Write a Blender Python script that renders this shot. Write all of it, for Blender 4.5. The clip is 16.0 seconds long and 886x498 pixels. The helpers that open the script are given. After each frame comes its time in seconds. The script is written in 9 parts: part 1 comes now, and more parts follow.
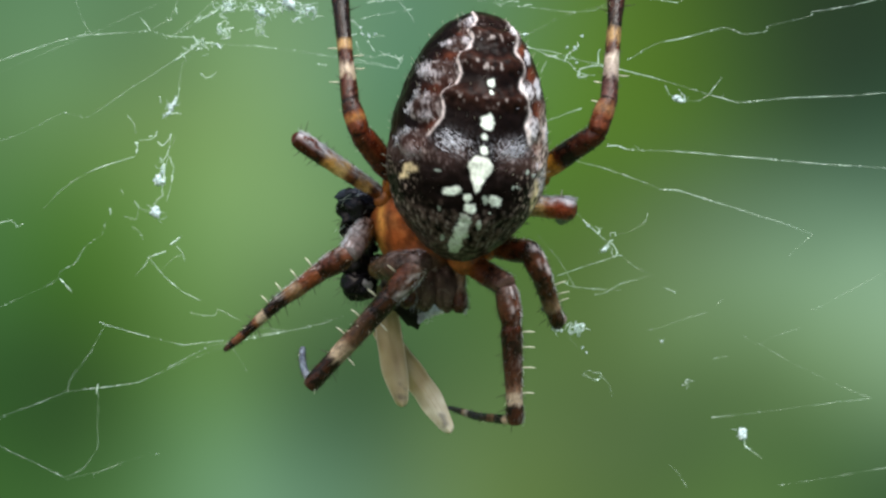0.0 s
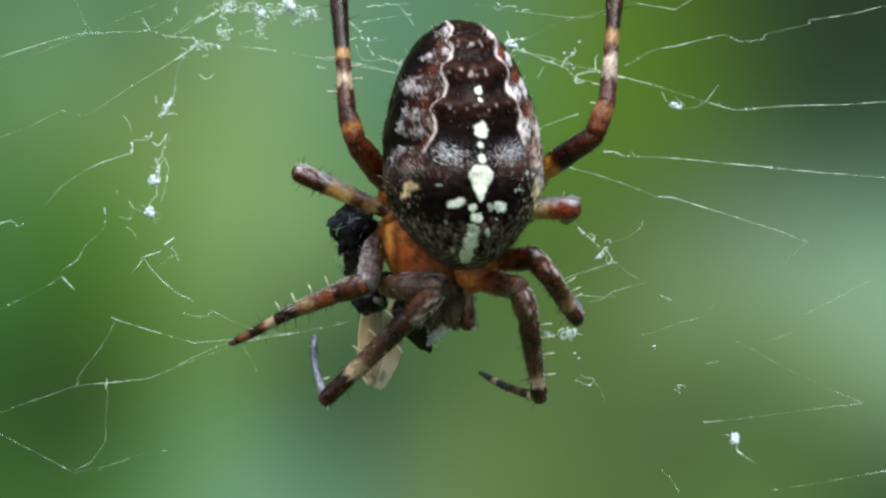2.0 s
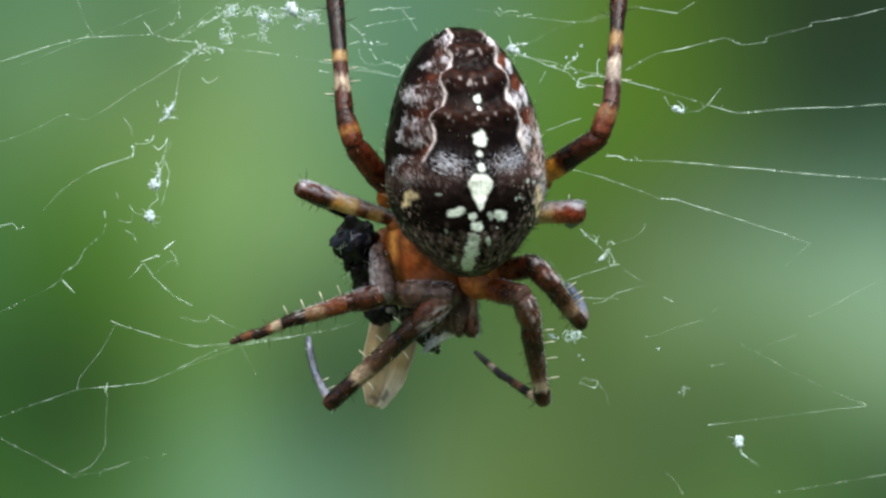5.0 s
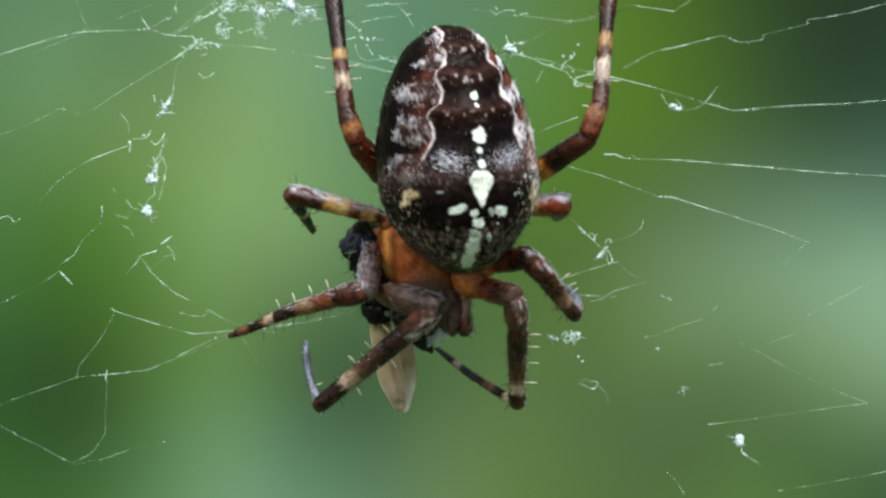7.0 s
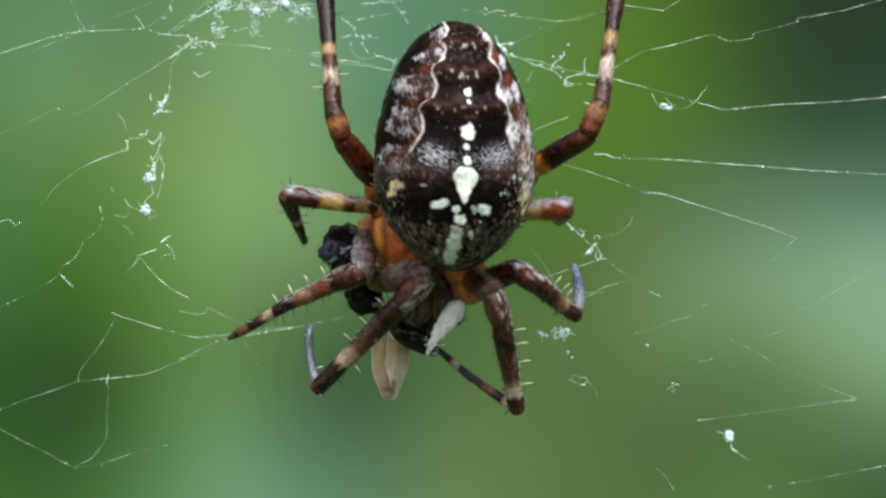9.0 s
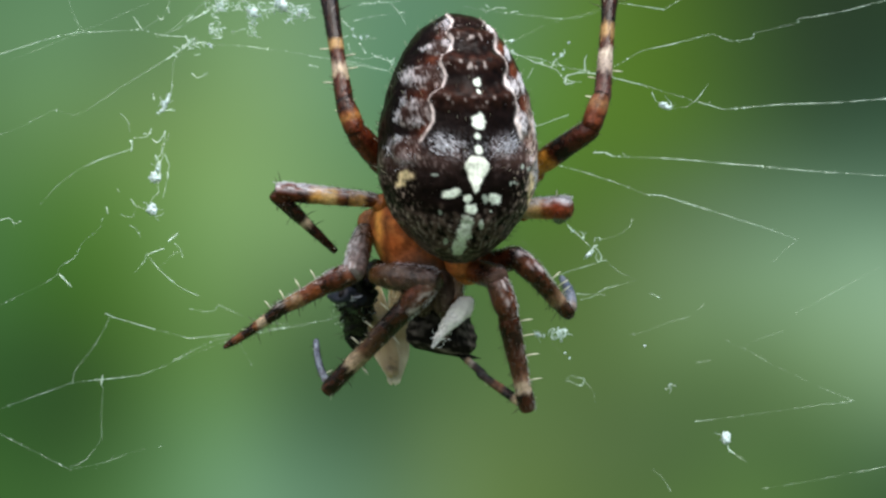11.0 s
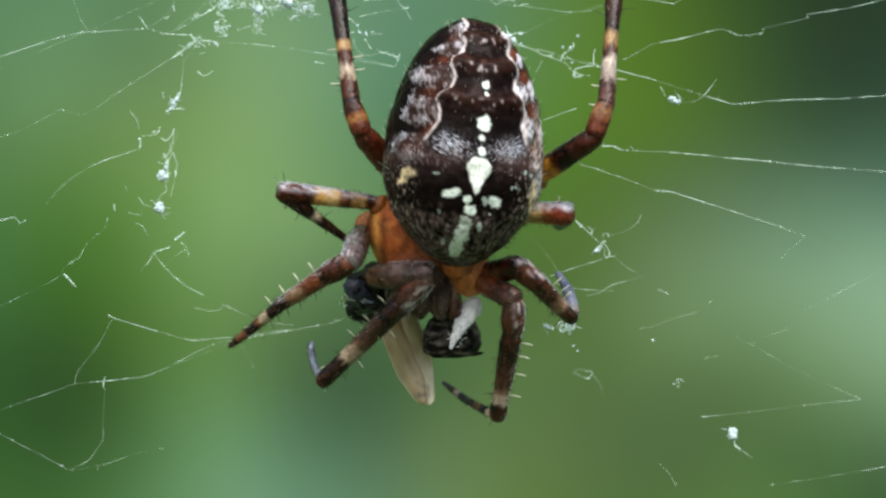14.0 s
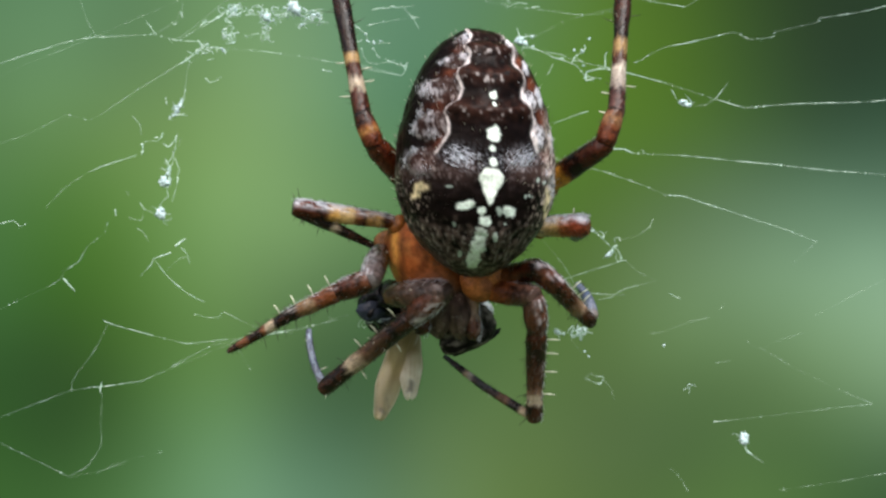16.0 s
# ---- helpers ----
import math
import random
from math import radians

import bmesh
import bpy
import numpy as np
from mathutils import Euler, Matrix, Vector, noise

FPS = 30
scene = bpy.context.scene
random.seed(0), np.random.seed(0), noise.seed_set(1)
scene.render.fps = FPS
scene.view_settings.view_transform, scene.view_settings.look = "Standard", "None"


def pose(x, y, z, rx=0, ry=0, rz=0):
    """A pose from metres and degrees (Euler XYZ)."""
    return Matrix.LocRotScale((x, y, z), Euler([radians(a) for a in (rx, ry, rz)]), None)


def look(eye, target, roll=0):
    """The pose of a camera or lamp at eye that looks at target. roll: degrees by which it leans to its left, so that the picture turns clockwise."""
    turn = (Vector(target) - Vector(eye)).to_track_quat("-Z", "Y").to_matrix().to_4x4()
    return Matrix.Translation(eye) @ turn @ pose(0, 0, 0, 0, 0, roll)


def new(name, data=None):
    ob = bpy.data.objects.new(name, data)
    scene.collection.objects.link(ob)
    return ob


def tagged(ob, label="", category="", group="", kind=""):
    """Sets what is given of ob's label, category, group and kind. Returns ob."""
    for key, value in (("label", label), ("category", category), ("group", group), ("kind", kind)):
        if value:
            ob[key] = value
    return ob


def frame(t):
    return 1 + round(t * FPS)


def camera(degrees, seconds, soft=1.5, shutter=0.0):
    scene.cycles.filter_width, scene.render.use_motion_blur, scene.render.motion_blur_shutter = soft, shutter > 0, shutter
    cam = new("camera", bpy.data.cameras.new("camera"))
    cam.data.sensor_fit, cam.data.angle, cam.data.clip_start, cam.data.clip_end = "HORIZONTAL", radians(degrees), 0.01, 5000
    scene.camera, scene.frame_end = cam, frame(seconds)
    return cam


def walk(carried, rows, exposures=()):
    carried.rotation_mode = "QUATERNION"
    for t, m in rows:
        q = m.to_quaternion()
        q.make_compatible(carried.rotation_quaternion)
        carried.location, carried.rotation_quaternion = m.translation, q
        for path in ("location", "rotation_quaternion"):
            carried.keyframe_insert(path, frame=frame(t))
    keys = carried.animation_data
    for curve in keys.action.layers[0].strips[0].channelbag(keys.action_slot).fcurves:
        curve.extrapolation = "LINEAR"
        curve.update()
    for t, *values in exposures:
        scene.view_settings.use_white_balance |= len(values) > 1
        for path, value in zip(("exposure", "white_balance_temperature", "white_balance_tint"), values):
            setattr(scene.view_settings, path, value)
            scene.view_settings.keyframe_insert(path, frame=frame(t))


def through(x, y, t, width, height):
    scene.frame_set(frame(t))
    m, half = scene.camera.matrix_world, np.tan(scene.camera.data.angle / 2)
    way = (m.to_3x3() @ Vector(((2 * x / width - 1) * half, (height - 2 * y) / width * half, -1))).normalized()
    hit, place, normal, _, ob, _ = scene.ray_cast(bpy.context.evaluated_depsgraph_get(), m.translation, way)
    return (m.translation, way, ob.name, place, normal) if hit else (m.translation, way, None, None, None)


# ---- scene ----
cam = camera(40, 16.0, soft=2.55)
walk(cam, [(0, pose(0, -0.04808, 0, 90)), (16, pose(0, -0.04808, 0, 90))])

# ---- daylight: a hazy sky and a broad soft sun from above, over the shoulder ----
SUN_HEIGHT, SUN_TURN = 54, 32
world = bpy.data.worlds.new("sky")
world.use_nodes = True
scene.world = world
sky = world.node_tree.nodes.new("ShaderNodeTexSky")
sky.sky_type, sky.sun_disc = "NISHITA", False
sky.sun_elevation, sky.sun_rotation = radians(SUN_HEIGHT), radians(180 + SUN_TURN)
sky.air_density, sky.dust_density, sky.ozone_density = 0.6, 5.0, 0.4
background = world.node_tree.nodes["Background"]
background.inputs["Strength"].default_value = 0.17
world.node_tree.links.new(sky.outputs["Color"], background.inputs["Color"])
sun = new("sun", bpy.data.lights.new("sun", "SUN"))
sun.data.energy, sun.data.angle, sun.data.color = 4.3, radians(26), (1.0, 0.98, 0.95)
_h, _a = radians(SUN_HEIGHT), radians(SUN_TURN)
sun.matrix_world = look((0, 0, 0), (-math.cos(_h) * math.sin(_a), math.cos(_h) * math.cos(_a), -math.sin(_h)))
scene.view_settings.exposure = 0.0


# ---- small tools: everything below is in millimetres ----
def mm(x, y, z, rx=0, ry=0, rz=0):
    return pose(x / 1000, y / 1000, z / 1000, rx, ry, rz)


def aim(ax, ay, az, bx, by, bz):
    """The pose of a limb that starts at a and points with its own z at b; its y faces the viewer's side."""
    z = Vector((bx - ax, by - ay, bz - az)).normalized()
    y = Vector((0, -1, 0)) - z * z.dot(Vector((0, -1, 0)))
    if y.length < 0.05:
        y = Vector((0, -0.05, 1)) - z * z.dot(Vector((0, -0.05, 1)))
    y.normalize()
    x = y.cross(z)
    m = Matrix((x, y, z)).transposed().to_4x4()
    m.translation = Vector((ax, ay, az)) / 1000
    return m


def srgb(r, g, b):
    return tuple(((c / 255 + 0.055) / 1.055) ** 2.4 if c > 10 else c / 255 / 12.92 for c in (r, g, b))


def mix3(a, b, f):
    return tuple(p + (q - p) * f for p, q in zip(a, b))


class Shell:
    """Collects vertices, faces, colours and material slots of one mesh."""

    def __init__(self):
        self.v, self.f, self.c, self.m = [], [], [], []

    def rings(self, rings, colours, slot=0, closed=True):
        """Skins a row of rings (equal counts); colours: one per ring, or one per vertex."""
        n, base = len(rings[0]), len(self.v)
        for ring, col in zip(rings, colours):
            for k, p in enumerate(ring):
                self.v.append(p)
                self.c.append(col[k] if isinstance(col, list) else col)
        for i in range(len(rings) - 1):
            for k in range(n):
                a, b = base + i * n + k, base + i * n + (k + 1) % n
                self.f.append((a, b, b + n, a + n))
                self.m.append(slot)
        if closed:
            self.f.append(tuple(base + k for k in reversed(range(n))))
            self.f.append(tuple(base + (len(rings) - 1) * n + k for k in range(n)))
            self.m += [slot, slot]

    def tube(self, points, radii, sides=6, colour=(1, 1, 1), slot=0):
        pts = [Vector(p) for p in points]
        up, rings = None, []
        for i, p in enumerate(pts):
            d = (pts[min(i + 1, len(pts) - 1)] - pts[max(i - 1, 0)]).normalized()
            if up is None:
                up = d.orthogonal().normalized()
            up = (up - d * up.dot(d)).normalized()
            side = d.cross(up)
            r = radii[i] if isinstance(radii, list) else radii
            rings.append([p + (up * math.cos(w) + side * math.sin(w)) * r for w in (2 * math.pi * k / sides for k in range(sides))])
        self.rings(rings, [colour] * len(rings), slot)

    def ball(self, centre, radii, colour=(1, 1, 1), rough=0.0, seed=0, slot=0, n=16, turn=None):
        rings, cols = [], []
        c = Vector(centre)
        for i in range(1, n):
            w = math.pi * i / n
            ring = []
            for k in range(n + 4):
                a = 2 * math.pi * k / (n + 4)
                d = Vector((math.sin(w) * math.cos(a), math.sin(w) * math.sin(a), math.cos(w)))
                g = 1 + rough * noise.noise(d * 2.3 + Vector((seed, seed * 1.7, 0)))
                q = Vector((d.x * radii[0], d.y * radii[1], d.z * radii[2])) * g
                if turn is not None:
                    q = turn @ q
                ring.append(c + q)
            rings.append(ring)
        self.rings(rings, [colour] * len(rings), slot)

    def mesh(self, name, materials):
        me = bpy.data.meshes.new(name)
        me.from_pydata([Vector(p) / 1000 for p in self.v], [], self.f)
        for mat in materials:
            me.materials.append(mat)
        me.polygons.foreach_set("material_index", self.m)
        me.polygons.foreach_set("use_smooth", [True] * len(self.f))
        tint = me.color_attributes.new("tint", "FLOAT_COLOR", "POINT")
        tint.data.foreach_set("color", [x for c in self.c for x in (*c, 1.0)])
        me.update()
        return me


def part(name, shell, materials, parent, label=""):
    materials = materials if isinstance(materials, (list, tuple)) else [materials]
    ob = new(name, shell.mesh(name, materials) if isinstance(shell, Shell) else shell)
    ob.parent = parent
    if label:
        tagged(ob, label)
    return ob


def curve_points(points, steps=5, wobble=0.0, seed=0):
    """A smooth line through a few points, with a slight unevenness."""
    pts = [Vector(p) for p in points]
    if len(pts) == 2:
        pts = [pts[0], pts[0].lerp(pts[1], 0.5), pts[1]]
    out = []
    for i in range(len(pts) - 1):
        a, b, c, d = pts[max(i - 1, 0)], pts[i], pts[i + 1], pts[min(i + 2, len(pts) - 1)]
        for k in range(steps):
            s = k / steps
            p = 0.5 * (2 * b + (c - a) * s + (2 * a - 5 * b + 4 * c - d) * s * s + (3 * b - a - 3 * c + d) * s ** 3)
            p = p * 0.3 + b.lerp(c, s) * 0.7
            out.append(p)
    out.append(pts[-1])
    if wobble:
        out = [p + noise.noise_vector(p * 1.3 + Vector((seed * 3.1, 0, seed))) * wobble for p in out]
    return out


# ---- materials ----
def material(name):
    mat = bpy.data.materials.new(name)
    mat.use_nodes = True
    return mat, mat.node_tree.nodes, mat.node_tree.links, mat.node_tree.nodes["Principled BSDF"]


def value_noise(nodes, links, scale, detail=3.0, coords="Object"):
    co = nodes.new("ShaderNodeTexCoord")
    tex = nodes.new("ShaderNodeTexNoise")
    tex.inputs["Scale"].default_value, tex.inputs["Detail"].default_value = scale, detail
    links.new(co.outputs[coords], tex.inputs["Vector"])
    return tex.outputs["Fac"]


def cuticle(name, rough=0.38, fine=9000, dim=0.62, bump=0.35, sheen=0.0, coat=0.0, gloss=0.14):
    """Chitin: the tint of the mesh, broken up by grain at two scales, with a fine relief."""
    mat, nodes, links, bsdf = material(name)
    tint = nodes.new("ShaderNodeAttribute")
    tint.attribute_name = "tint"
    small, large = value_noise(nodes, links, fine), value_noise(nodes, links, fine / 6)
    ramp = nodes.new("ShaderNodeMapRange")
    ramp.inputs["From Min"].default_value, ramp.inputs["From Max"].default_value = 0.3, 0.7
    ramp.inputs["To Min"].default_value, ramp.inputs["To Max"].default_value = dim, 1.25
    both = nodes.new("ShaderNodeMath")
    both.operation = "ADD"
    half = nodes.new("ShaderNodeMath")
    half.operation = "MULTIPLY"
    half.inputs[1].default_value = 0.5
    links.new(small, both.inputs[0])
    links.new(large, both.inputs[1])
    links.new(both.outputs[0], half.inputs[0])
    links.new(half.outputs[0], ramp.inputs["Value"])
    mul = nodes.new("ShaderNodeVectorMath")
    mul.operation = "SCALE"
    links.new(tint.outputs["Color"], mul.inputs[0])
    links.new(ramp.outputs["Result"], mul.inputs["Scale"])
    links.new(mul.outputs["Vector"], bsdf.inputs["Base Color"])
    bump_node = nodes.new("ShaderNodeBump")
    bump_node.inputs["Strength"].default_value, bump_node.inputs["Distance"].default_value = bump, 0.00004
    links.new(small, bump_node.inputs["Height"])
    links.new(bump_node.outputs["Normal"], bsdf.inputs["Normal"])
    bsdf.inputs["Roughness"].default_value = rough
    bsdf.inputs["Specular IOR Level"].default_value = gloss
    bsdf.inputs["Sheen Weight"].default_value = sheen
    bsdf.inputs["Sheen Roughness"].default_value = 0.25
    bsdf.inputs["Sheen Tint"].default_value = (0.85, 0.9, 1.0, 1)
    bsdf.inputs["Coat Weight"].default_value = coat
    bsdf.inputs["Coat Roughness"].default_value = 0.25
    return mat


leg_skin = cuticle("leg cuticle", 0.24, 9000, 0.38, 1.1, 0.0, gloss=0.27)
back_skin = cuticle("abdomen skin", 0.3, 7000, 0.6, 0.5, 0.0, gloss=0.035)
shield_skin = cuticle("carapace", 0.5, 6000, 0.5, 0.9, 0.0, gloss=0.12)
fly_fur = cuticle("fly abdomen", 0.55, 6000, 0.5, 0.8, 0.0, 0.0, 0.05)
fly_skin = cuticle("fly cuticle", 0.2, 3000, 0.6, 0.3, 0.0, 0.05, 0.13)


def plain(name, colour, rough, through=0.0, fine=6000, clear=0.0):
    mat, nodes, links, bsdf = material(name)
    ramp = nodes.new("ShaderNodeValToRGB")
    ramp.color_ramp.elements[0].color = (*[c * 0.75 for c in colour], 1)
    ramp.color_ramp.elements[1].color = (*[min(1, c * 1.15) for c in colour], 1)
    ramp.color_ramp.elements[0].position, ramp.color_ramp.elements[1].position = 0.35, 0.65
    links.new(value_noise(nodes, links, fine), ramp.inputs["Fac"])
    links.new(ramp.outputs["Color"], bsdf.inputs["Base Color"])
    bsdf.inputs["Roughness"].default_value = rough
    if through:
        trans = nodes.new("ShaderNodeBsdfTranslucent")
        links.new(ramp.outputs["Color"], trans.inputs["Color"])
        mixer = nodes.new("ShaderNodeMixShader")
        mixer.inputs["Fac"].default_value = through
        links.new(bsdf.outputs["BSDF"], mixer.inputs[1])
        links.new(trans.outputs["BSDF"], mixer.inputs[2])
        links.new(mixer.outputs["Shader"], nodes["Material Output"].inputs["Surface"])
        if clear:
            empty = nodes.new("ShaderNodeBsdfTransparent")
            thin = nodes.new("ShaderNodeMixShader")
            thin.inputs["Fac"].default_value = clear
            links.new(mixer.outputs["Shader"], thin.inputs[1])
            links.new(empty.outputs["BSDF"], thin.inputs[2])
            links.new(thin.outputs["Shader"], nodes["Material Output"].inputs["Surface"])
    return mat


def silk_material(name, colour, low, high):
    """Silk that catches the light in dots and stretches: between them it is almost clear. The mesh's tint thins it out."""
    mat, nodes, links, bsdf = material(name)
    bsdf.inputs["Base Color"].default_value = (*colour, 1)
    bsdf.inputs["Roughness"].default_value = 0.3
    trans = nodes.new("ShaderNodeBsdfTranslucent")
    trans.inputs["Color"].default_value = (*colour, 1)
    body = nodes.new("ShaderNodeMixShader")
    body.inputs["Fac"].default_value = 0.15
    links.new(bsdf.outputs["BSDF"], body.inputs[1])
    links.new(trans.outputs["BSDF"], body.inputs[2])
    both = nodes.new("ShaderNodeMath")
    both.operation = "ADD"
    links.new(value_noise(nodes, links, 420, 1.0), both.inputs[0])
    links.new(value_noise(nodes, links, 1500, 1.0), both.inputs[1])
    ramp = nodes.new("ShaderNodeMapRange")
    ramp.inputs["From Min"].default_value, ramp.inputs["From Max"].default_value = 0.78, 1.2
    ramp.inputs["To Min"].default_value, ramp.inputs["To Max"].default_value = 1 - low, 1 - high
    links.new(both.outputs[0], ramp.inputs["Value"])
    tint = nodes.new("ShaderNodeAttribute")
    tint.attribute_name = "tint"
    dense = nodes.new("ShaderNodeMath")
    dense.operation = "MULTIPLY"
    links.new(ramp.outputs["Result"], dense.inputs[0])
    links.new(tint.outputs["Fac"], dense.inputs[1])
    empty = nodes.new("ShaderNodeBsdfTransparent")
    thin = nodes.new("ShaderNodeMixShader")
    links.new(dense.outputs[0], thin.inputs["Fac"])
    links.new(empty.outputs["BSDF"], thin.inputs[1])
    links.new(body.outputs["Shader"], thin.inputs[2])
    links.new(thin.outputs["Shader"], nodes["Material Output"].inputs["Surface"])
    return mat


silk = silk_material("silk", (0.78, 0.98, 0.9), 0.0, 0.72)
ghost_silk = silk_material("thinnest silk", (0.76, 0.95, 0.84), 0.68, 0.99)
faint_silk = silk_material("thin slack silk", (0.76, 0.95, 0.84), 0.35, 0.95)
snarl_silk = silk_material("curled silk", (0.84, 1.0, 1.0), 0.0, 0.5)
fluff = plain("old silk and dust", (0.7, 0.92, 1.0), 0.22, 0.15)
dark_hair = plain("dark bristle", (0.022, 0.014, 0.01), 0.4)
silver_hair = plain("silvery hair", (0.68, 0.73, 0.83), 0.25, 0.1)
pale_hair = plain("pale spine", (0.72, 0.75, 0.6), 0.4, 0.3)


def film_material(name, rough, through, clear, relief):
    """A thin dry film in the tint of its mesh, partly see-through, with a crinkled gloss."""
    mat, nodes, links, bsdf = material(name)
    tint = nodes.new("ShaderNodeAttribute")
    tint.attribute_name = "tint"
    links.new(tint.outputs["Color"], bsdf.inputs["Base Color"])
    bsdf.inputs["Roughness"].default_value = rough
    bump_node = nodes.new("ShaderNodeBump")
    bump_node.inputs["Strength"].default_value, bump_node.inputs["Distance"].default_value = relief, 0.00006
    links.new(value_noise(nodes, links, 3200), bump_node.inputs["Height"])
    links.new(bump_node.outputs["Normal"], bsdf.inputs["Normal"])
    trans = nodes.new("ShaderNodeBsdfTranslucent")
    links.new(tint.outputs["Color"], trans.inputs["Color"])
    one = nodes.new("ShaderNodeMixShader")
    one.inputs["Fac"].default_value = through
    links.new(bsdf.outputs["BSDF"], one.inputs[1])
    links.new(trans.outputs["BSDF"], one.inputs[2])
    empty = nodes.new("ShaderNodeBsdfTransparent")
    two = nodes.new("ShaderNodeMixShader")
    two.inputs["Fac"].default_value = clear
    links.new(one.outputs["Shader"], two.inputs[1])
    links.new(empty.outputs["BSDF"], two.inputs[2])
    links.new(two.outputs["Shader"], nodes["Material Output"].inputs["Surface"])
    return mat


membrane = film_material("wing membrane", 0.18, 0.3, 0.22, 0.6)
wrap_silk = film_material("wrapping silk", 0.12, 0.1, 0.04, 0.7)


# ---- the distance: a garden hedge far out of focus ----
def backdrop():
    """A wide sheet of soft, melted greens that glows by itself; each patch() is one out-of-focus clump of leaves or a
    gap between them.
    """
    away, wide, high, spread = 0.70, 1.6, 0.95, 0.085
    span = (away + 0.04808) / 0.04808 * 0.035
    clumps = []

    def patch(x, z, r, g, b):
        clumps.append((x, z, *srgb(r, g, b)))

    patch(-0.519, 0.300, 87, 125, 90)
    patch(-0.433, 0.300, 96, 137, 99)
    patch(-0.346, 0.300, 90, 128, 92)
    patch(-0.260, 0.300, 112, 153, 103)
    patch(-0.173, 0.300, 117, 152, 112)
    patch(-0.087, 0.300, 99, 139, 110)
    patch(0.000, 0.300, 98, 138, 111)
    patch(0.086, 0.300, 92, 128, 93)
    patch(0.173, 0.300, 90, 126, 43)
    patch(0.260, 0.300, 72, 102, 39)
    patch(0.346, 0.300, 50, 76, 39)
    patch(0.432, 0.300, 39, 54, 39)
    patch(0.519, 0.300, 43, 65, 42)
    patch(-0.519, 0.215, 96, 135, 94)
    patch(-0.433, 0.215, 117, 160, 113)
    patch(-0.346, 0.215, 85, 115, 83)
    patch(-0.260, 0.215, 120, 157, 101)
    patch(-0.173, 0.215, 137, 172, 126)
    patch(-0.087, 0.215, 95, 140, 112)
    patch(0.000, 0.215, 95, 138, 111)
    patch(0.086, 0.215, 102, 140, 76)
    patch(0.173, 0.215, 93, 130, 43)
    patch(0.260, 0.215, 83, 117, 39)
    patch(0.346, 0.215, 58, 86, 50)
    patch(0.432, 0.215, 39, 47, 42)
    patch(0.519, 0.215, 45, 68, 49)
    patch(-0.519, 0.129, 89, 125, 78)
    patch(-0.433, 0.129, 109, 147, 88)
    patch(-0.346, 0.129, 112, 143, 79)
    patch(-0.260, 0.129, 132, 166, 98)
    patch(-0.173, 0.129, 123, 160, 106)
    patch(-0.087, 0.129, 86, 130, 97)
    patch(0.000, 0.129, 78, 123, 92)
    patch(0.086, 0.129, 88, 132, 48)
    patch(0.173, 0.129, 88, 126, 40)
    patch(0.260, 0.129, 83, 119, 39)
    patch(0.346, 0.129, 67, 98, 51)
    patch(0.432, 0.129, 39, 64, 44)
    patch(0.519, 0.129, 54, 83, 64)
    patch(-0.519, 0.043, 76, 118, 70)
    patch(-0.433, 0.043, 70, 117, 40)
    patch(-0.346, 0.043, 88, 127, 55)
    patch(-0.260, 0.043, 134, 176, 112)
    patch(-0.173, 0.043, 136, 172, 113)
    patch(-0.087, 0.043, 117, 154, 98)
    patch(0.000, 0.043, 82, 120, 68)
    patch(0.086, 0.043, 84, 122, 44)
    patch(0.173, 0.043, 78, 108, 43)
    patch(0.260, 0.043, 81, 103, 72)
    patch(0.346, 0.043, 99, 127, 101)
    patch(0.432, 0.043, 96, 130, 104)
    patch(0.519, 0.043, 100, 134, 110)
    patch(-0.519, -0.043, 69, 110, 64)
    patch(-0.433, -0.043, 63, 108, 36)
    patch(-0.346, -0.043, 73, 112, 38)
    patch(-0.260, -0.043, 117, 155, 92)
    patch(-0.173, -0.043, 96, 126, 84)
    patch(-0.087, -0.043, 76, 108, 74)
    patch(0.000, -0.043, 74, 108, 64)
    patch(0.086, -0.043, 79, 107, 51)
    patch(0.173, -0.043, 87, 111, 57)
    patch(0.260, -0.043, 125, 156, 111)
    patch(0.346, -0.043, 131, 165, 125)
    patch(0.432, -0.043, 145, 182, 146)
    patch(0.519, -0.043, 153, 190, 159)
    patch(-0.519, -0.128, 49, 88, 42)
    patch(-0.433, -0.128, 39, 59, 39)
    patch(-0.346, -0.128, 60, 96, 39)
    patch(-0.260, -0.128, 106, 146, 73)
    patch(-0.173, -0.128, 66, 92, 52)
    patch(-0.087, -0.128, 40, 68, 42)
    patch(0.000, -0.128, 74, 106, 64)
    patch(0.086, -0.128, 89, 120, 70)
    patch(0.173, -0.128, 89, 115, 61)
    patch(0.260, -0.128, 94, 125, 74)
    patch(0.346, -0.128, 86, 114, 63)
    patch(0.432, -0.128, 114, 144, 94)
    patch(0.519, -0.128, 146, 182, 142)
    patch(-0.519, -0.214, 58, 99, 44)
    patch(-0.433, -0.214, 40, 67, 39)
    patch(-0.346, -0.214, 57, 93, 39)
    patch(-0.260, -0.214, 113, 157, 108)
    patch(-0.173, -0.214, 84, 118, 90)
    patch(-0.087, -0.214, 49, 80, 58)
    patch(0.000, -0.214, 101, 127, 82)
    patch(0.086, -0.214, 96, 122, 70)
    patch(0.173, -0.214, 86, 108, 72)
    patch(0.260, -0.214, 68, 92, 59)
    patch(0.346, -0.214, 80, 109, 69)
    patch(0.432, -0.214, 64, 98, 54)
    patch(0.519, -0.214, 77, 109, 75)
    patch(-0.519, -0.300, 62, 103, 50)
    patch(-0.433, -0.300, 66, 106, 53)
    patch(-0.346, -0.300, 87, 130, 73)
    patch(-0.260, -0.300, 122, 166, 125)
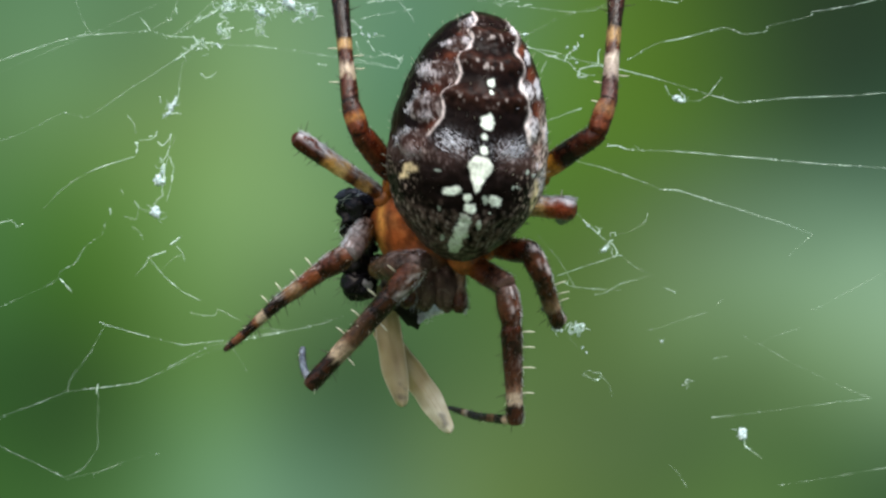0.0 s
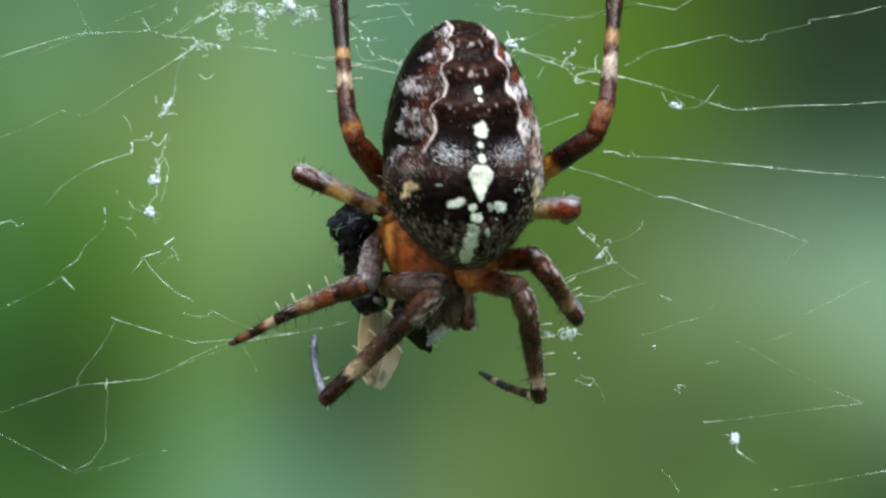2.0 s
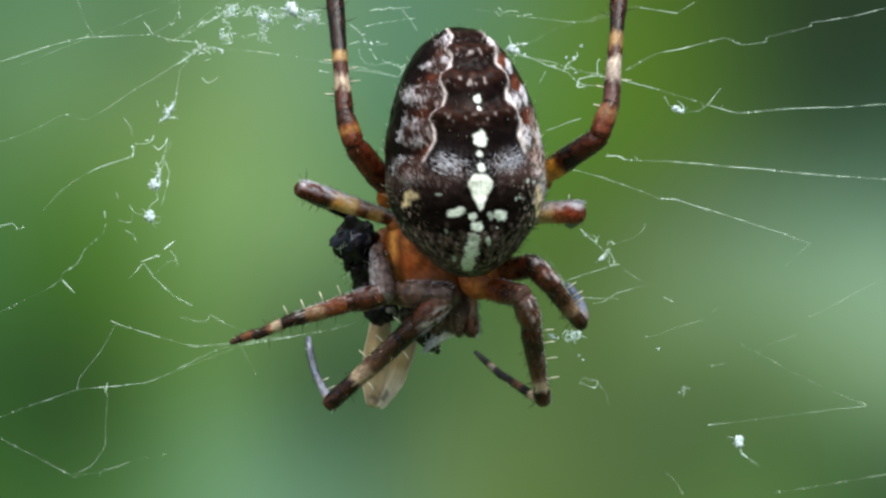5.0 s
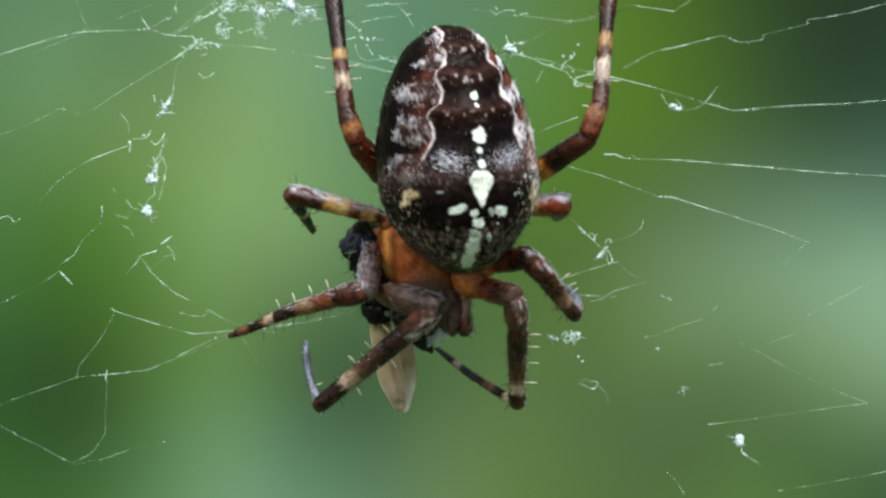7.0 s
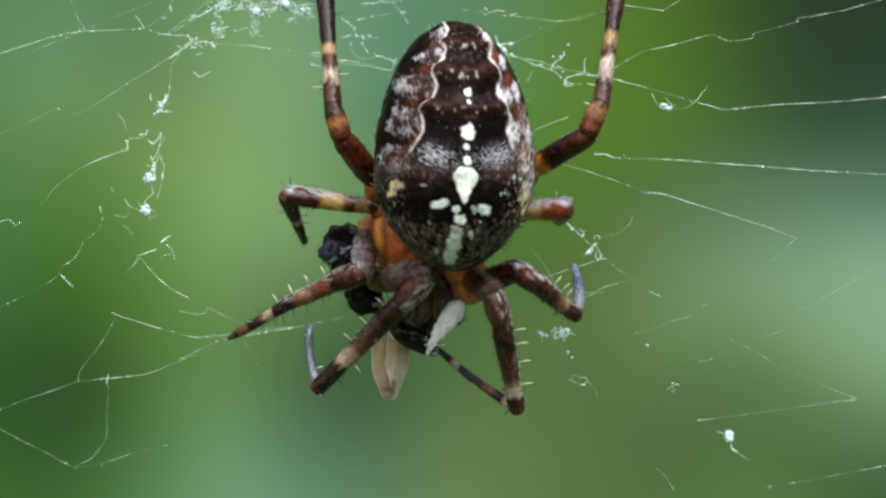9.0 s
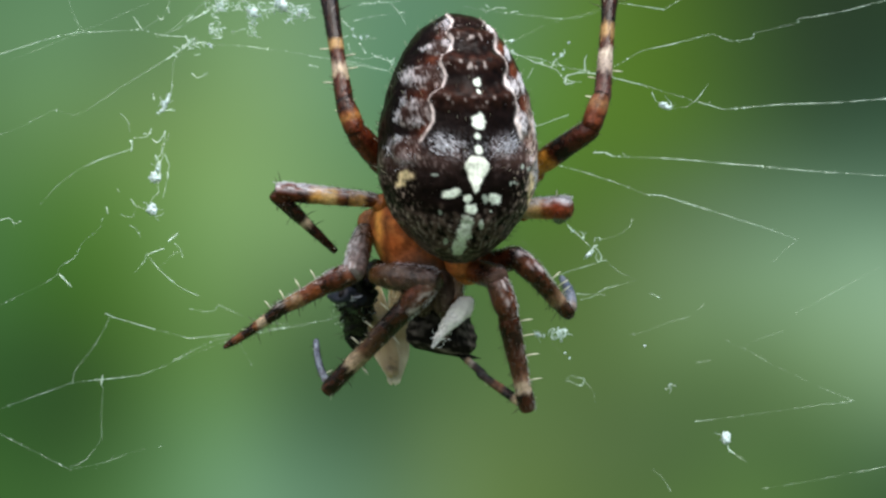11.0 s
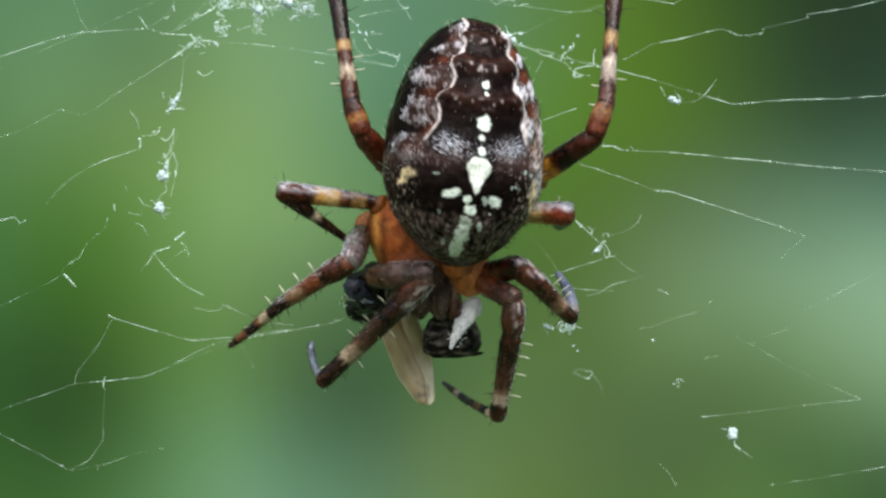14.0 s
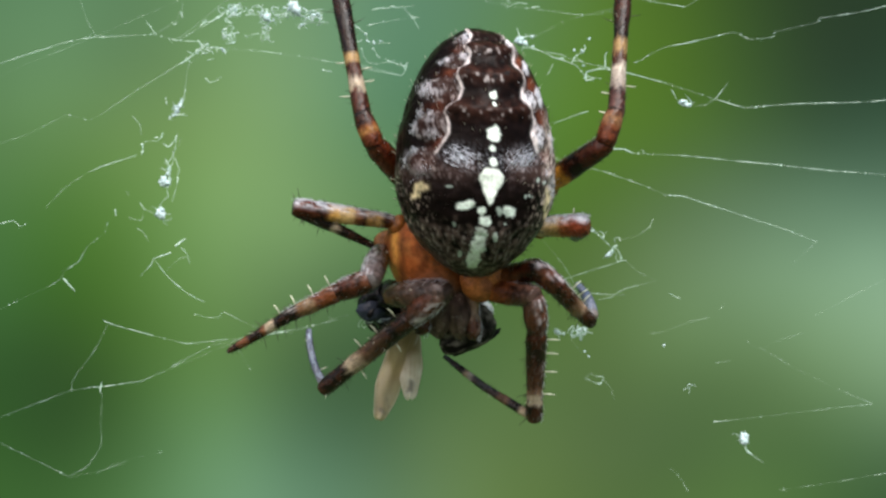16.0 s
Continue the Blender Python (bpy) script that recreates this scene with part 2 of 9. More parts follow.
    patch(-0.173, -0.300, 117, 159, 130)
    patch(-0.087, -0.300, 98, 136, 106)
    patch(0.000, -0.300, 111, 140, 92)
    patch(0.086, -0.300, 100, 126, 62)
    patch(0.173, -0.300, 86, 113, 62)
    patch(0.260, -0.300, 84, 114, 60)
    patch(0.346, -0.300, 99, 136, 70)
    patch(0.432, -0.300, 72, 104, 59)
    patch(0.519, -0.300, 42, 70, 43)
    table = np.array(clumps)
    xs = np.concatenate([np.linspace(-wide, -0.3, 12), np.linspace(-0.29, 0.29, 110), np.linspace(0.3, wide, 12)])
    zs = np.concatenate([np.linspace(-high, -0.18, 10), np.linspace(-0.17, 0.17, 70), np.linspace(0.18, high, 10)])
    verts, cols = [], []
    for z in zs:
        for x in xs:
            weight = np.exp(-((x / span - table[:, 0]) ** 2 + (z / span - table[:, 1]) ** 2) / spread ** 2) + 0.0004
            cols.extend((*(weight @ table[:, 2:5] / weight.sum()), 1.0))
            verts.append((x, 0, z))
    n = len(xs)
    faces = [(k * n + i, k * n + i + 1, (k + 1) * n + i + 1, (k + 1) * n + i) for k in range(len(zs) - 1) for i in range(n - 1)]
    me = bpy.data.meshes.new("backdrop")
    me.from_pydata(verts, [], faces)
    me.color_attributes.new("tint", "FLOAT_COLOR", "POINT").data.foreach_set("color", cols)
    mat, nodes, links, bsdf = material("self-lit out of focus greenery")
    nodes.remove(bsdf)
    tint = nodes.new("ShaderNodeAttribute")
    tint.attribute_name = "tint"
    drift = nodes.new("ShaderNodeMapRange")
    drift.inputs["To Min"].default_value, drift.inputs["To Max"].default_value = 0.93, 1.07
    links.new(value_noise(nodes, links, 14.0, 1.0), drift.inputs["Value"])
    # emission only: the hedge's daylight is held in the patch colours
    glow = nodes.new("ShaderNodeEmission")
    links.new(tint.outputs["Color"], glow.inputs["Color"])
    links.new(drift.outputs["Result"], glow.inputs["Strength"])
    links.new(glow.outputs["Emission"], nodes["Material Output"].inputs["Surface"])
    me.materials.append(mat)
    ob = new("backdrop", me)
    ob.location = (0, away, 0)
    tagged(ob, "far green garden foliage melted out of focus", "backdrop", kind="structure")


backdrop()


def meadow():
    """The ground far below, out of view, which closes the place and returns a little green light."""
    me = bpy.data.meshes.new("ground")
    me.from_pydata([(-300, -300, 0), (300, -300, 0), (300, 300, 0), (-300, 300, 0)], [], [(0, 1, 2, 3)])
    me.materials.append(plain("grass", (0.06, 0.1, 0.03), 0.9, 0.0, 3.0))
    ob = new("ground", me)
    ob.location = (0, 0, -0.95)
    tagged(ob, "green meadow ground under the web", "ground", kind="structure")


meadow()

# ---- the spider ----
BLACK, BROWN, RUST, RED = (0.004, 0.003, 0.0025), (0.012, 0.0055, 0.004), (0.082, 0.02, 0.009), (0.115, 0.024, 0.01)
ORANGE, TAN, CREAM, GREY = (0.42, 0.13, 0.018), (0.5, 0.32, 0.13), (0.66, 0.54, 0.38), (0.14, 0.13, 0.14)
UMBER = (0.028, 0.013, 0.009)


def band(stops, s):
    """The colour at s along a limb; stops: (place, colour), blended over a short stretch."""
    if s <= stops[0][0]:
        return stops[0][1]
    for (a, ca), (b, cb) in zip(stops, stops[1:]):
        if s <= b:
            f = (s - a) / max(b - a, 1e-6)
            return mix3(ca, cb, f * f * (3 - 2 * f))
    return stops[-1][1]


def limb(length, radii, stops, seed=0, hairs=60, hair=0.16, spines=(), bow=0.0, bend=0.0, sides=28, steps=48, upper=None, fuzz=None):
    """One joint of a leg along +z: a rounded, slightly uneven tube with bands, bristles and spines.
    radii: (place, radius); spines: (place, degrees round, length, pale);
    fuzz: degrees round and number of the fine pale hairs along one side."""
    sh, rng = Shell(), random.Random(seed)

    def radius(s):
        r = 0.89 * band([(a, (b, 0, 0)) for a, b in radii], s)[0]
        end = min(s, 1 - s) * length / r
        return r * (0.72 + 0.28 * math.sqrt(max(0.0, 1 - (1 - end) ** 2))) if end < 1 else r

    rings, cols = [], []
    for i in range(steps + 1):
        s = 0.5 - 0.5 * math.cos(math.pi * (0.03 + 0.94 * i / steps))
        ring, col = [], []
        for k in range(sides):
            w = 2 * math.pi * k / sides
            d = Vector((math.cos(w), math.sin(w), 0))
            p = Vector((d.x, d.y, s * length * 1.5 + seed * 2.1))
            r = radius(s) * (1 + 0.07 * noise.noise(p * 1.6))
            ring.append(Vector((d.x * r + bend * math.sin(math.pi * s), d.y * r + bow * math.sin(math.pi * s), s * length)))
            edge = s + 0.035 * noise.noise(p * 2.5)
            c = band(stops, edge)
            # upper side tint: pale or dark hair, with sky sheen and knee glints painted in
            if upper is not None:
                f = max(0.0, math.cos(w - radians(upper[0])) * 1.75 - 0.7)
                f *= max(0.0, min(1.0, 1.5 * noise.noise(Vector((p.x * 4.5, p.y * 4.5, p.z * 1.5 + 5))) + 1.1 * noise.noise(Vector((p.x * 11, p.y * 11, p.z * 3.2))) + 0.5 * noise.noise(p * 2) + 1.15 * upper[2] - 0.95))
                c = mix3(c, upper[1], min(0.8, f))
            worn = 1 - 0.75 * min(1.0, sum(c) / 0.9)
            c = mix3(c, tuple(x * 0.3 for x in c), worn * min(1.0, max(0, noise.noise(p * 2.2) + 0.16) * 1.5))
            c = mix3(c, tuple(x * 0.25 for x in c), worn * max(0.0, min(1.0, noise.noise(Vector((p.x * 2.6, p.y * 2.6, p.z * 3.4 + 20))) * 3.2 - 0.35)))
            c = mix3(c, (0.19, 0.05, 0.014), min(0.14, max(0, noise.noise(p * 2.6 + Vector((3, 8, 0))) - 0.1) * 1.2))
            col.append(tuple(x * 0.88 for x in c))
        rings.append(ring)
        cols.append(col)
    sh.rings(rings, cols)

    def bristle(s, w, size, thick, slot, lean):
        r = radius(s) * 0.96
        d = Vector((math.cos(w), math.sin(w), 0))
        a = Vector((d.x * r + bend * math.sin(math.pi * s), d.y * r + bow * math.sin(math.pi * s), s * length))
        b = a + (d + Vector((0, 0, lean))).normalized() * size
        m = a.lerp(b, 0.55) + Vector((0, 0, -0.03 * size))
        sh.tube([a, m, b], [thick * (0.7 if lean < 0.1 else 1), thick * (1 if lean < 0.1 else 0.75), thick * (0.5 if lean < 0.1 else 0.15)], 5, (1, 1, 1), slot)

    for i in range(hairs):
        pale = rng.random() < 0.04
        bristle(rng.uniform(0.04, 0.97), rng.uniform(0, 6.283), hair * rng.uniform(0.5, 1.25), 0.009, 2 if pale else 1, rng.uniform(0.5, 1.4))
    if fuzz is not None:
        for i in range(fuzz[1] if fuzz[1] > 300 else fuzz[1] // 2):
            bristle(rng.uniform(0.03, 0.99), radians(fuzz[0] + rng.gauss(0, 20)), hair * rng.uniform(0.5, 1.15), 0.0045, 3, rng.uniform(1.4, 4.5))
    for s, w, size, pale in spines:
        bristle(s, radians(w), size * (0.78 if pale else 1), 0.03 if pale else 0.016, 2 if pale else 1, 0.06 if pale else 0.35)
    return sh


LEG_STUFF = [leg_skin, dark_hair, pale_hair, silver_hair]


def abdomen_mesh():
    """Egg-shaped back with the folium, its scalloped pale border, and the white cross of drops."""
    rx, ry, up, low = 2.93, 2.85, 5.25, 3.55
    spots = []

    def spot(at, sx, sz, strength=1.0, turn=0.0):
        spots.append((at[0], at[1], sx, sz, strength, radians(turn)))

    spot((0.48, 2.53), 0.13, 0.13, 0.75)
    spot((0.50, 2.18), 0.06, 0.10, 0.6)
    spot((0.48, 1.20), 0.23, 0.25, 1)
    spot((0.42, 0.70), 0.10, 0.10, 0.55)
    spot((0.45, 0.27), 0.135, 0.15, 0.95)
    spot((-0.47, -1.13), 0.31, 0.15, 0.62, 10)
    spot((0.07, -1.30), 0.145, 0.14, 0.6)
    spot((0.20, -1.63), 0.20, 0.165, 0.6)
    spot((0.66, -1.33), 0.10, 0.17, 0.3, 15)
    spot((1.00, -1.31), 0.215, 0.18, 0.62, -25)
    spot((0.08, -2.05), 0.22, 0.24, 0.45)
    spot((-0.02, -2.42), 0.25, 0.30, 0.45, -12)
    spot((-0.15, -2.85), 0.23, 0.33, 0.4, -14)
    spot((0.54, -2.13), 0.09, 0.14, 0.35)
    spot((1.58, -0.81), 0.05, 0.06, 0.2)
    spot((1.71, -0.80), 0.045, 0.06, 0.2)
    spot((1.81, -0.80), 0.035, 0.05, 0.15)
    spot((-1.00, -0.51), 0.12, 0.05, 0.0)
    spot((-0.83, -1.72), 0.06, 0.09, 0.1)
    spot((-0.61, -2.67), 0.08, 0.09, 0.15)
    spot((0.86, -1.72), 0.03, 0.04, 0.5)
    spot((2.05, -0.24), 0.06, 0.10, 0.2)
    spot((2.27, -0.30), 0.06, 0.07, 0.2)
    yellows = [(-1.93, -0.46, 0.23, 0.15), (-2.13, -0.66, 0.14, 0.16), (2.50, -1.05, 0.16, 0.40), (2.50, -0.62, 0.12, 0.2)]
    left = [(-0.36, 5.19), (-0.18, 4.78), (-0.27, 4.48), (-0.43, 4.26), (-0.25, 4.02), (-0.32, 3.69), (-0.63, 3.40), (-0.70, 3.2), (-0.53, 2.8), (-0.67, 2.38), (-1.03, 2.16), (-1.13, 1.98), (-1.00, 1.6), (-1.02, 1.27), (-1.23, 0.95), (-1.45, 0.63)]
    right = [(0.84, 5.0), (1.1, 4.57), (1.26, 4.23), (1.24, 3.79), (1.53, 3.35), (1.63, 3.08), (1.51, 2.74), (1.5, 2.47), (1.78, 2.06), (1.94, 1.69), (1.84, 1.28), (1.94, 0.91), (2.13, 0.5), (2.4, 0.17)]
    # greyish hairy lobes of the flanks, the white tufts on them, and the rusty bays between
    lobes = [(-0.50, 4.50, 0.28, 0.36), (-0.72, 3.82, 0.46, 0.27), (-1.20, 2.78, 0.66, 0.42), (-1.60, 1.55, 0.60, 0.48), (-1.85, 0.35, 0.55, 0.45), (1.30, 4.30, 0.16, 0.35), (1.80, 2.42, 0.33, 0.36), (2.12, 1.20, 0.30, 0.45), (2.40, 0.10, 0.24, 0.40)]
    tufts = [(-0.40, 4.72, 0.17, 0.24, 1.0), (-1.08, 3.80, 0.26, 0.13, 0.75), (-0.45, 3.92, 0.16, 0.20, 0.6), (-1.81, 2.90, 0.26, 0.25, 0.75), (-1.45, 2.68, 0.30, 0.16, 0.45), (-2.15, 1.56, 0.17, 0.20, 0.65), (-1.95, 2.06, 0.10, 0.22, 0.5), (-1.62, 1.80, 0.14, 0.26, 0.4), (-1.55, 1.30, 0.30, 0.16, 0.4), (-2.50, 0.45, 0.10, 0.30, 0.4), (-1.95, 0.05, 0.35, 0.22, 0.35), (-2.17, 0.75, 0.14, 0.14, 0.35),
             (1.12, 4.62, 0.11, 0.34, 1.0), (1.69, 3.66, 0.12, 0.28, 0.95), (2.17, 2.66, 0.14, 0.36, 1.0), (1.72, 2.45, 0.22, 0.26, 0.55), (2.62, 1.22, 0.09, 0.34, 0.9), (2.05, 1.22, 0.20, 0.34, 0.5), (2.42, 0.02, 0.11, 0.18, 0.6), (2.58, -0.45, 0.10, 0.40, 0.5)]
    bays = [(-0.96, 3.38, 0.32, 0.20), (-1.38, 2.18, 0.36, 0.22), (-1.36, 0.86, 0.30, 0.22), (-1.75, 0.30, 0.35, 0.25), (1.45, 3.90, 0.17, 0.27), (1.92, 3.05, 0.20, 0.28), (2.24, 1.88, 0.22, 0.30), (2.34, 0.66, 0.20, 0.26)]
    bays += [(-0.62, 4.22, 0.22, 0.14), (-0.9, 2.45, 0.3, 0.14), (-1.2, 1.1, 0.22, 0.2)]
    ridges = [(4.85, 0.20, 0.5), (4.2, 0.27, 1.0), (3.22, 0.30, 1.0), (2.0, 0.34, 0.85)]
    kite = (0.40, 0.10, -1.20, 0.42)  # across, top, foot and half width of the largest drop
    belt_z, bare_z = 0.42, -1.66

    def border(line, z):
        pts = line[::-1]
        if z <= pts[0][1]:
            return pts[0][0]
        for a, b in zip(pts, pts[1:]):
            if z <= b[1]:
                return a[0] + (b[0] - a[0]) * (z - a[1]) / max(b[1] - a[1], 1e-6)
        return pts[-1][0]

    def near(line, x, z):
        best = 9.0
        for a, b in zip(line, line[1:]):
            ex, ez = b[0] - a[0], b[1] - a[1]
            f = max(0.0, min(1.0, ((x - a[0]) * ex + (z - a[1]) * ez) / (ex * ex + ez * ez)))
            best = min(best, math.hypot(x - a[0] - f * ex, z - a[1] - f * ez))
        return best

    def clamp(v):
        return max(0.0, min(1.0, v))

    n_along, n_round = 300, 400
    sh = Shell()
    rings, cols = [], []
    for i in range(n_along + 1):
        w = math.pi * (0.004 + 0.992 * i / n_along)
        ring, col = [], []
        for k in range(n_round):
            a = 2 * math.pi * k / n_round
            d = Vector((math.sin(w) * math.cos(a), math.sin(w) * math.sin(a), math.cos(w)))
            slim = 1.0 if d.z > 0 else 1 - 0.23 * d.z * d.z
            p = Vector((d.x * rx * slim, d.y * ry, d.z * (up if d.z > 0 else low * (1 + 0.035 * d.z))))
            x, z = p.x, p.z
            flat = Vector((-0.045 * x * math.cos(a) ** 2, 0, 0))
            n1 = noise.noise(p * 1.6)
            n2 = noise.noise(p * 4.5 + Vector((7, 1, 3)))
            dip = 0.06 * n1 + 0.022 * n2
            c = mix3((0.003, 0.0024, 0.0024), (0.0095, 0.006, 0.0055), 0.5 + 0.5 * n2)
            if d.y > 0.12:
                ring.append(p + d * dip + flat)
                col.append(mix3(c, (0.06, 0.03, 0.02), clamp(0.3 + n1)))
                continue
            front = clamp(-d.y * 3 + 0.4)
            n3 = noise.noise(p * 8.5 + Vector((2, 9, 4)))
            n4 = noise.noise(p * 17.0)
            # hairs lie along the body and spread outwards
            comb = noise.noise(Vector((p.x * 13 - p.z * 3.5 * (1 if x > 0.4 else -1), 4.0, p.z * 4.2)))
            xw, zw = x + 0.045 * n2, z + 0.045 * noise.noise(p * 4.5 + Vector((1, 8, 2)))
            lx, rx_ = border(left, z), border(right, z)
            above = clamp((z - 0.30 + 0.4 * n2) / 0.5)
            inside = lx < xw < rx_
            if inside and z > 0:
                for rz, wide, much in ridges:
                    e = zw + 0.07 * math.cos(2.0 * (x - 0.45)) - 0.05 - rz
                    g = math.exp(-(e / wide) ** 2) * much
                    c = mix3(c, (0.055, 0.022, 0.015), clamp(0.65 * g * (0.7 + 0.9 * n2 + 0.3 * n3)))
                    dip += 0.17 * g
                    # pale specks paint the thin glossy highlights under each ridge
                    speck = clamp(n2 * 1.3 + n3 * 1.0 + 0.7 * comb - 0.5) * math.exp(-((e + 0.14) / 0.11) ** 2) * much
                    c = mix3(c, (0.48, 0.45, 0.45), min(0.75, speck * 1.7))
                # thin dark seam down the middle
                seam = math.exp(-((x - 0.52) / 0.035) ** 2) * clamp((z - 2.7) / 0.5)
                c = mix3(c, (0.004, 0.003, 0.003), 0.6 * seam)
            elif z > -0.3:
                # bays, lobes and tufts: right flank painted as lit, left one dulled
                for bx, bz, sx, sz in bays:
                    g = math.exp(-((xw - bx) / sx) ** 2 - ((zw - bz) / sz) ** 2)
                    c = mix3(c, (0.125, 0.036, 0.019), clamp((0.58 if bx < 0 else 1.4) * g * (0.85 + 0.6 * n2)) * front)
                for bx, bz, sx, sz in lobes:
                    q = math.hypot((xw - bx) / sx, (zw - bz) / sz) + 0.16 * n2 + 0.1 * n3
                    g = clamp((1.08 - q) / 0.35) * front
                    c = mix3(c, (0.036, 0.018, 0.015), 0.75 * g)
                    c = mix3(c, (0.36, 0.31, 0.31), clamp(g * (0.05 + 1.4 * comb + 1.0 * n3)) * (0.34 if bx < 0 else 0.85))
                    rim = math.exp(-((q - 0.98) / 0.13) ** 2) * clamp(0.05 + 1.3 * n2 + 0.9 * comb) * front
                    c = mix3(c, (0.5, 0.46, 0.47), 0.6 * rim)
                    dip += 0.07 * g
            if z > -1.2:
                for bx, bz, sx, sz, much in tufts:
                    g = math.exp(-((xw - bx) / sx) ** 2 - ((zw - bz) / sz) ** 2) * front
                    if g > 0.02:
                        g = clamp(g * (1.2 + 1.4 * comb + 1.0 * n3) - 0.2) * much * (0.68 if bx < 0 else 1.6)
                        c = mix3(c, (0.64, 0.64, 0.7), min(0.92, 1.2 * g))
                        dip += 0.03 * g
            if z > 0.3:
                for line, wide in ((left, 0.036), (right, 0.06)):
                    e = near(line, x + 0.02 * n3, z + 0.02 * n4)
                    if e < 0.3:
                        g = math.exp(-(e / wide) ** 2) * clamp(0.75 + 0.7 * n2 + 0.5 * comb) * front * above
                        c = mix3(c, (0.84, 0.77, 0.77), min(0.95, 1.15 * g))
            # brownish grey mottling below the belt, denser towards the flanks, stronger on the lit right side
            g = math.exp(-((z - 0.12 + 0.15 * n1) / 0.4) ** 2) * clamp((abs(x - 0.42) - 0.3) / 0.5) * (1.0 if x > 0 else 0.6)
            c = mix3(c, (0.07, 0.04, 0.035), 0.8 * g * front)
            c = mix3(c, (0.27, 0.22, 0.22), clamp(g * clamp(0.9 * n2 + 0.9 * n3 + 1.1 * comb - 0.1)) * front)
            # the pale hairy rim of the flank, with the lit edge painted in where it faces the light
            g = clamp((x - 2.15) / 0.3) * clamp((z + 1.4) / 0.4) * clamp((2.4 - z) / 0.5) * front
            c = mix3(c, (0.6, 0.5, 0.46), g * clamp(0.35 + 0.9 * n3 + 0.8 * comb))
            # frosted belt of short silvery hairs across the middle, their sky sheen painted in
            side = abs(x - 0.42)
            g = math.exp(-((z - belt_z + 0.12 * math.cos(1.7 * (x - 0.42))) / 0.3) ** 2) * clamp((2.0 - side) / 0.5) * (0.35 + 0.65 * math.exp(-((side - 1.0) / 0.5) ** 2))
            streak = noise.noise(Vector((p.x * 12 + 5 * z, 3.0, p.z * 15 - 6 * side)))
            g *= clamp(2.0 * streak + 0.4 * n2 + 0.42 * math.exp(-((side - 1.05) / 0.4) ** 2) - 0.12) * front
            c = mix3(c, (0.58, 0.61, 0.7), min(0.72, g))
            dip += 0.03 * g
            if z < -0.4:
                bare = clamp((bare_z + 0.3 * clamp((abs(x - 0.2) - 1.2) / 0.6) - z + 0.4 * n2 + 0.2 * n1) / 0.5) * front
                c = mix3(c, (0.085, 0.062, 0.054), bare * clamp(0.55 + 1.2 * n2))
                c = mix3(c, (0.3, 0.275, 0.255), bare * min(0.36, clamp(comb + 0.9 * n3 + 0.3 * n2 - 0.3) * 1.8))
                # lower rim paled, most on the right: a hazy reflection put into the colour
                rim = clamp((abs(x - 0.1) - 1.5) / 0.5) * clamp((z + 2.9) / 0.6)
                c = mix3(c, (0.42, 0.34, 0.29), (0.9 if x > 0 else 0.5) * clamp(n3 + 0.8 * comb - 0.25) * 2 * rim * front)
            for sx0, sz0, sx, sz in yellows:
                g = math.exp(-((xw - sx0) / sx) ** 4 - ((zw - sz0) / sz) ** 4) * front
                c = mix3(c, (0.88, 0.74, 0.46), clamp(g * (0.68 + 0.9 * comb + 0.8 * n2)))
            for sx0, sz0, sx, sz, strength, turn in spots:
                ex, ez = xw - sx0 - 0.02 * n2, zw - sz0
                if abs(ex) > 0.6 or abs(ez) > 0.6:
                    continue
                ux, uz = ex * math.cos(turn) + ez * math.sin(turn), -ex * math.sin(turn) + ez * math.cos(turn)
                q = math.hypot(ux / sx, uz / sz) + 0.26 * n3 + 0.14 * n2 + 0.16 * n4
                g = clamp((1.12 - q) / 0.3) * front
                pale = mix3((0.34, 0.43, 0.39), (0.86, 1.0, 0.92), min(1.0, 1.5 * strength))
                c = mix3(c, pale, g * min(0.97, 0.55 + 0.7 * strength) * (0.93 + 0.15 * n4))
                dip += 0.02 * g * strength
            down = (kite[1] - zw) / (kite[1] - kite[2])
            if 0 < down < 1:
                half = kite[3] * min(1.0, 0.5 + down * 2.4, 1.45 * (1 - down) ** 0.95) * (1 + 0.06 * n3)
                g = clamp((half - abs(xw - kite[0] + 0.06 * down)) / 0.06) * min(1.0, down * 12, (1 - down) * 12)
                c = mix3(c, (0.9, 1.0, 0.92), 0.97 * g * front)
                dip += 0.03 * g
            ring.append(p + d * dip + flat)
            col.append(tuple(max(0.002, v * (1 + 0.2 * n4)) for v in c))
        rings.append(ring)
        cols.append(col)
    sh.rings(rings, cols)
    rng = random.Random(5)
    for i in range(700):
        w, a = math.acos(rng.uniform(-0.95, 0.995)), rng.uniform(0, 6.283)
        d = Vector((math.sin(w) * math.cos(a), math.sin(w) * math.sin(a), math.cos(w)))
        slim = 1.0 if d.z > 0 else 1 - 0.23 * d.z * d.z
        p = Vector((d.x * rx * slim * 0.96, d.y * ry, d.z * (up if d.z > 0 else low)))
        tip = p + (d * 0.8 + Vector((0, 0, 0.5))).normalized() * rng.uniform(0.1, 0.24)
        sh.tube([p * 0.99, p.lerp(tip, 0.6), tip], [0.008, 0.006, 0.002], 3, (1, 1, 1), 2 if d.z > -0.2 and rng.random() < 0.4 else 1)

    def lying_hair(x, z, dx, dz, size):
        # a silvery hair pressed to the skin
        s = 1 - (x / rx) ** 2 - (z / (up if z > 0 else low)) ** 2
        if s > 0.03:
            y = -ry * math.sqrt(s)
            n = Vector((x / rx ** 2, y / ry ** 2, z / (up if z > 0 else low) ** 2)).normalized()
            t = Vector((dx, 0, dz))
            t = (t - n * n.dot(t)).normalized()
            c = x / (rx * math.sqrt(max(0.05, 1 - (z / (up if z > 0 else low)) ** 2)))
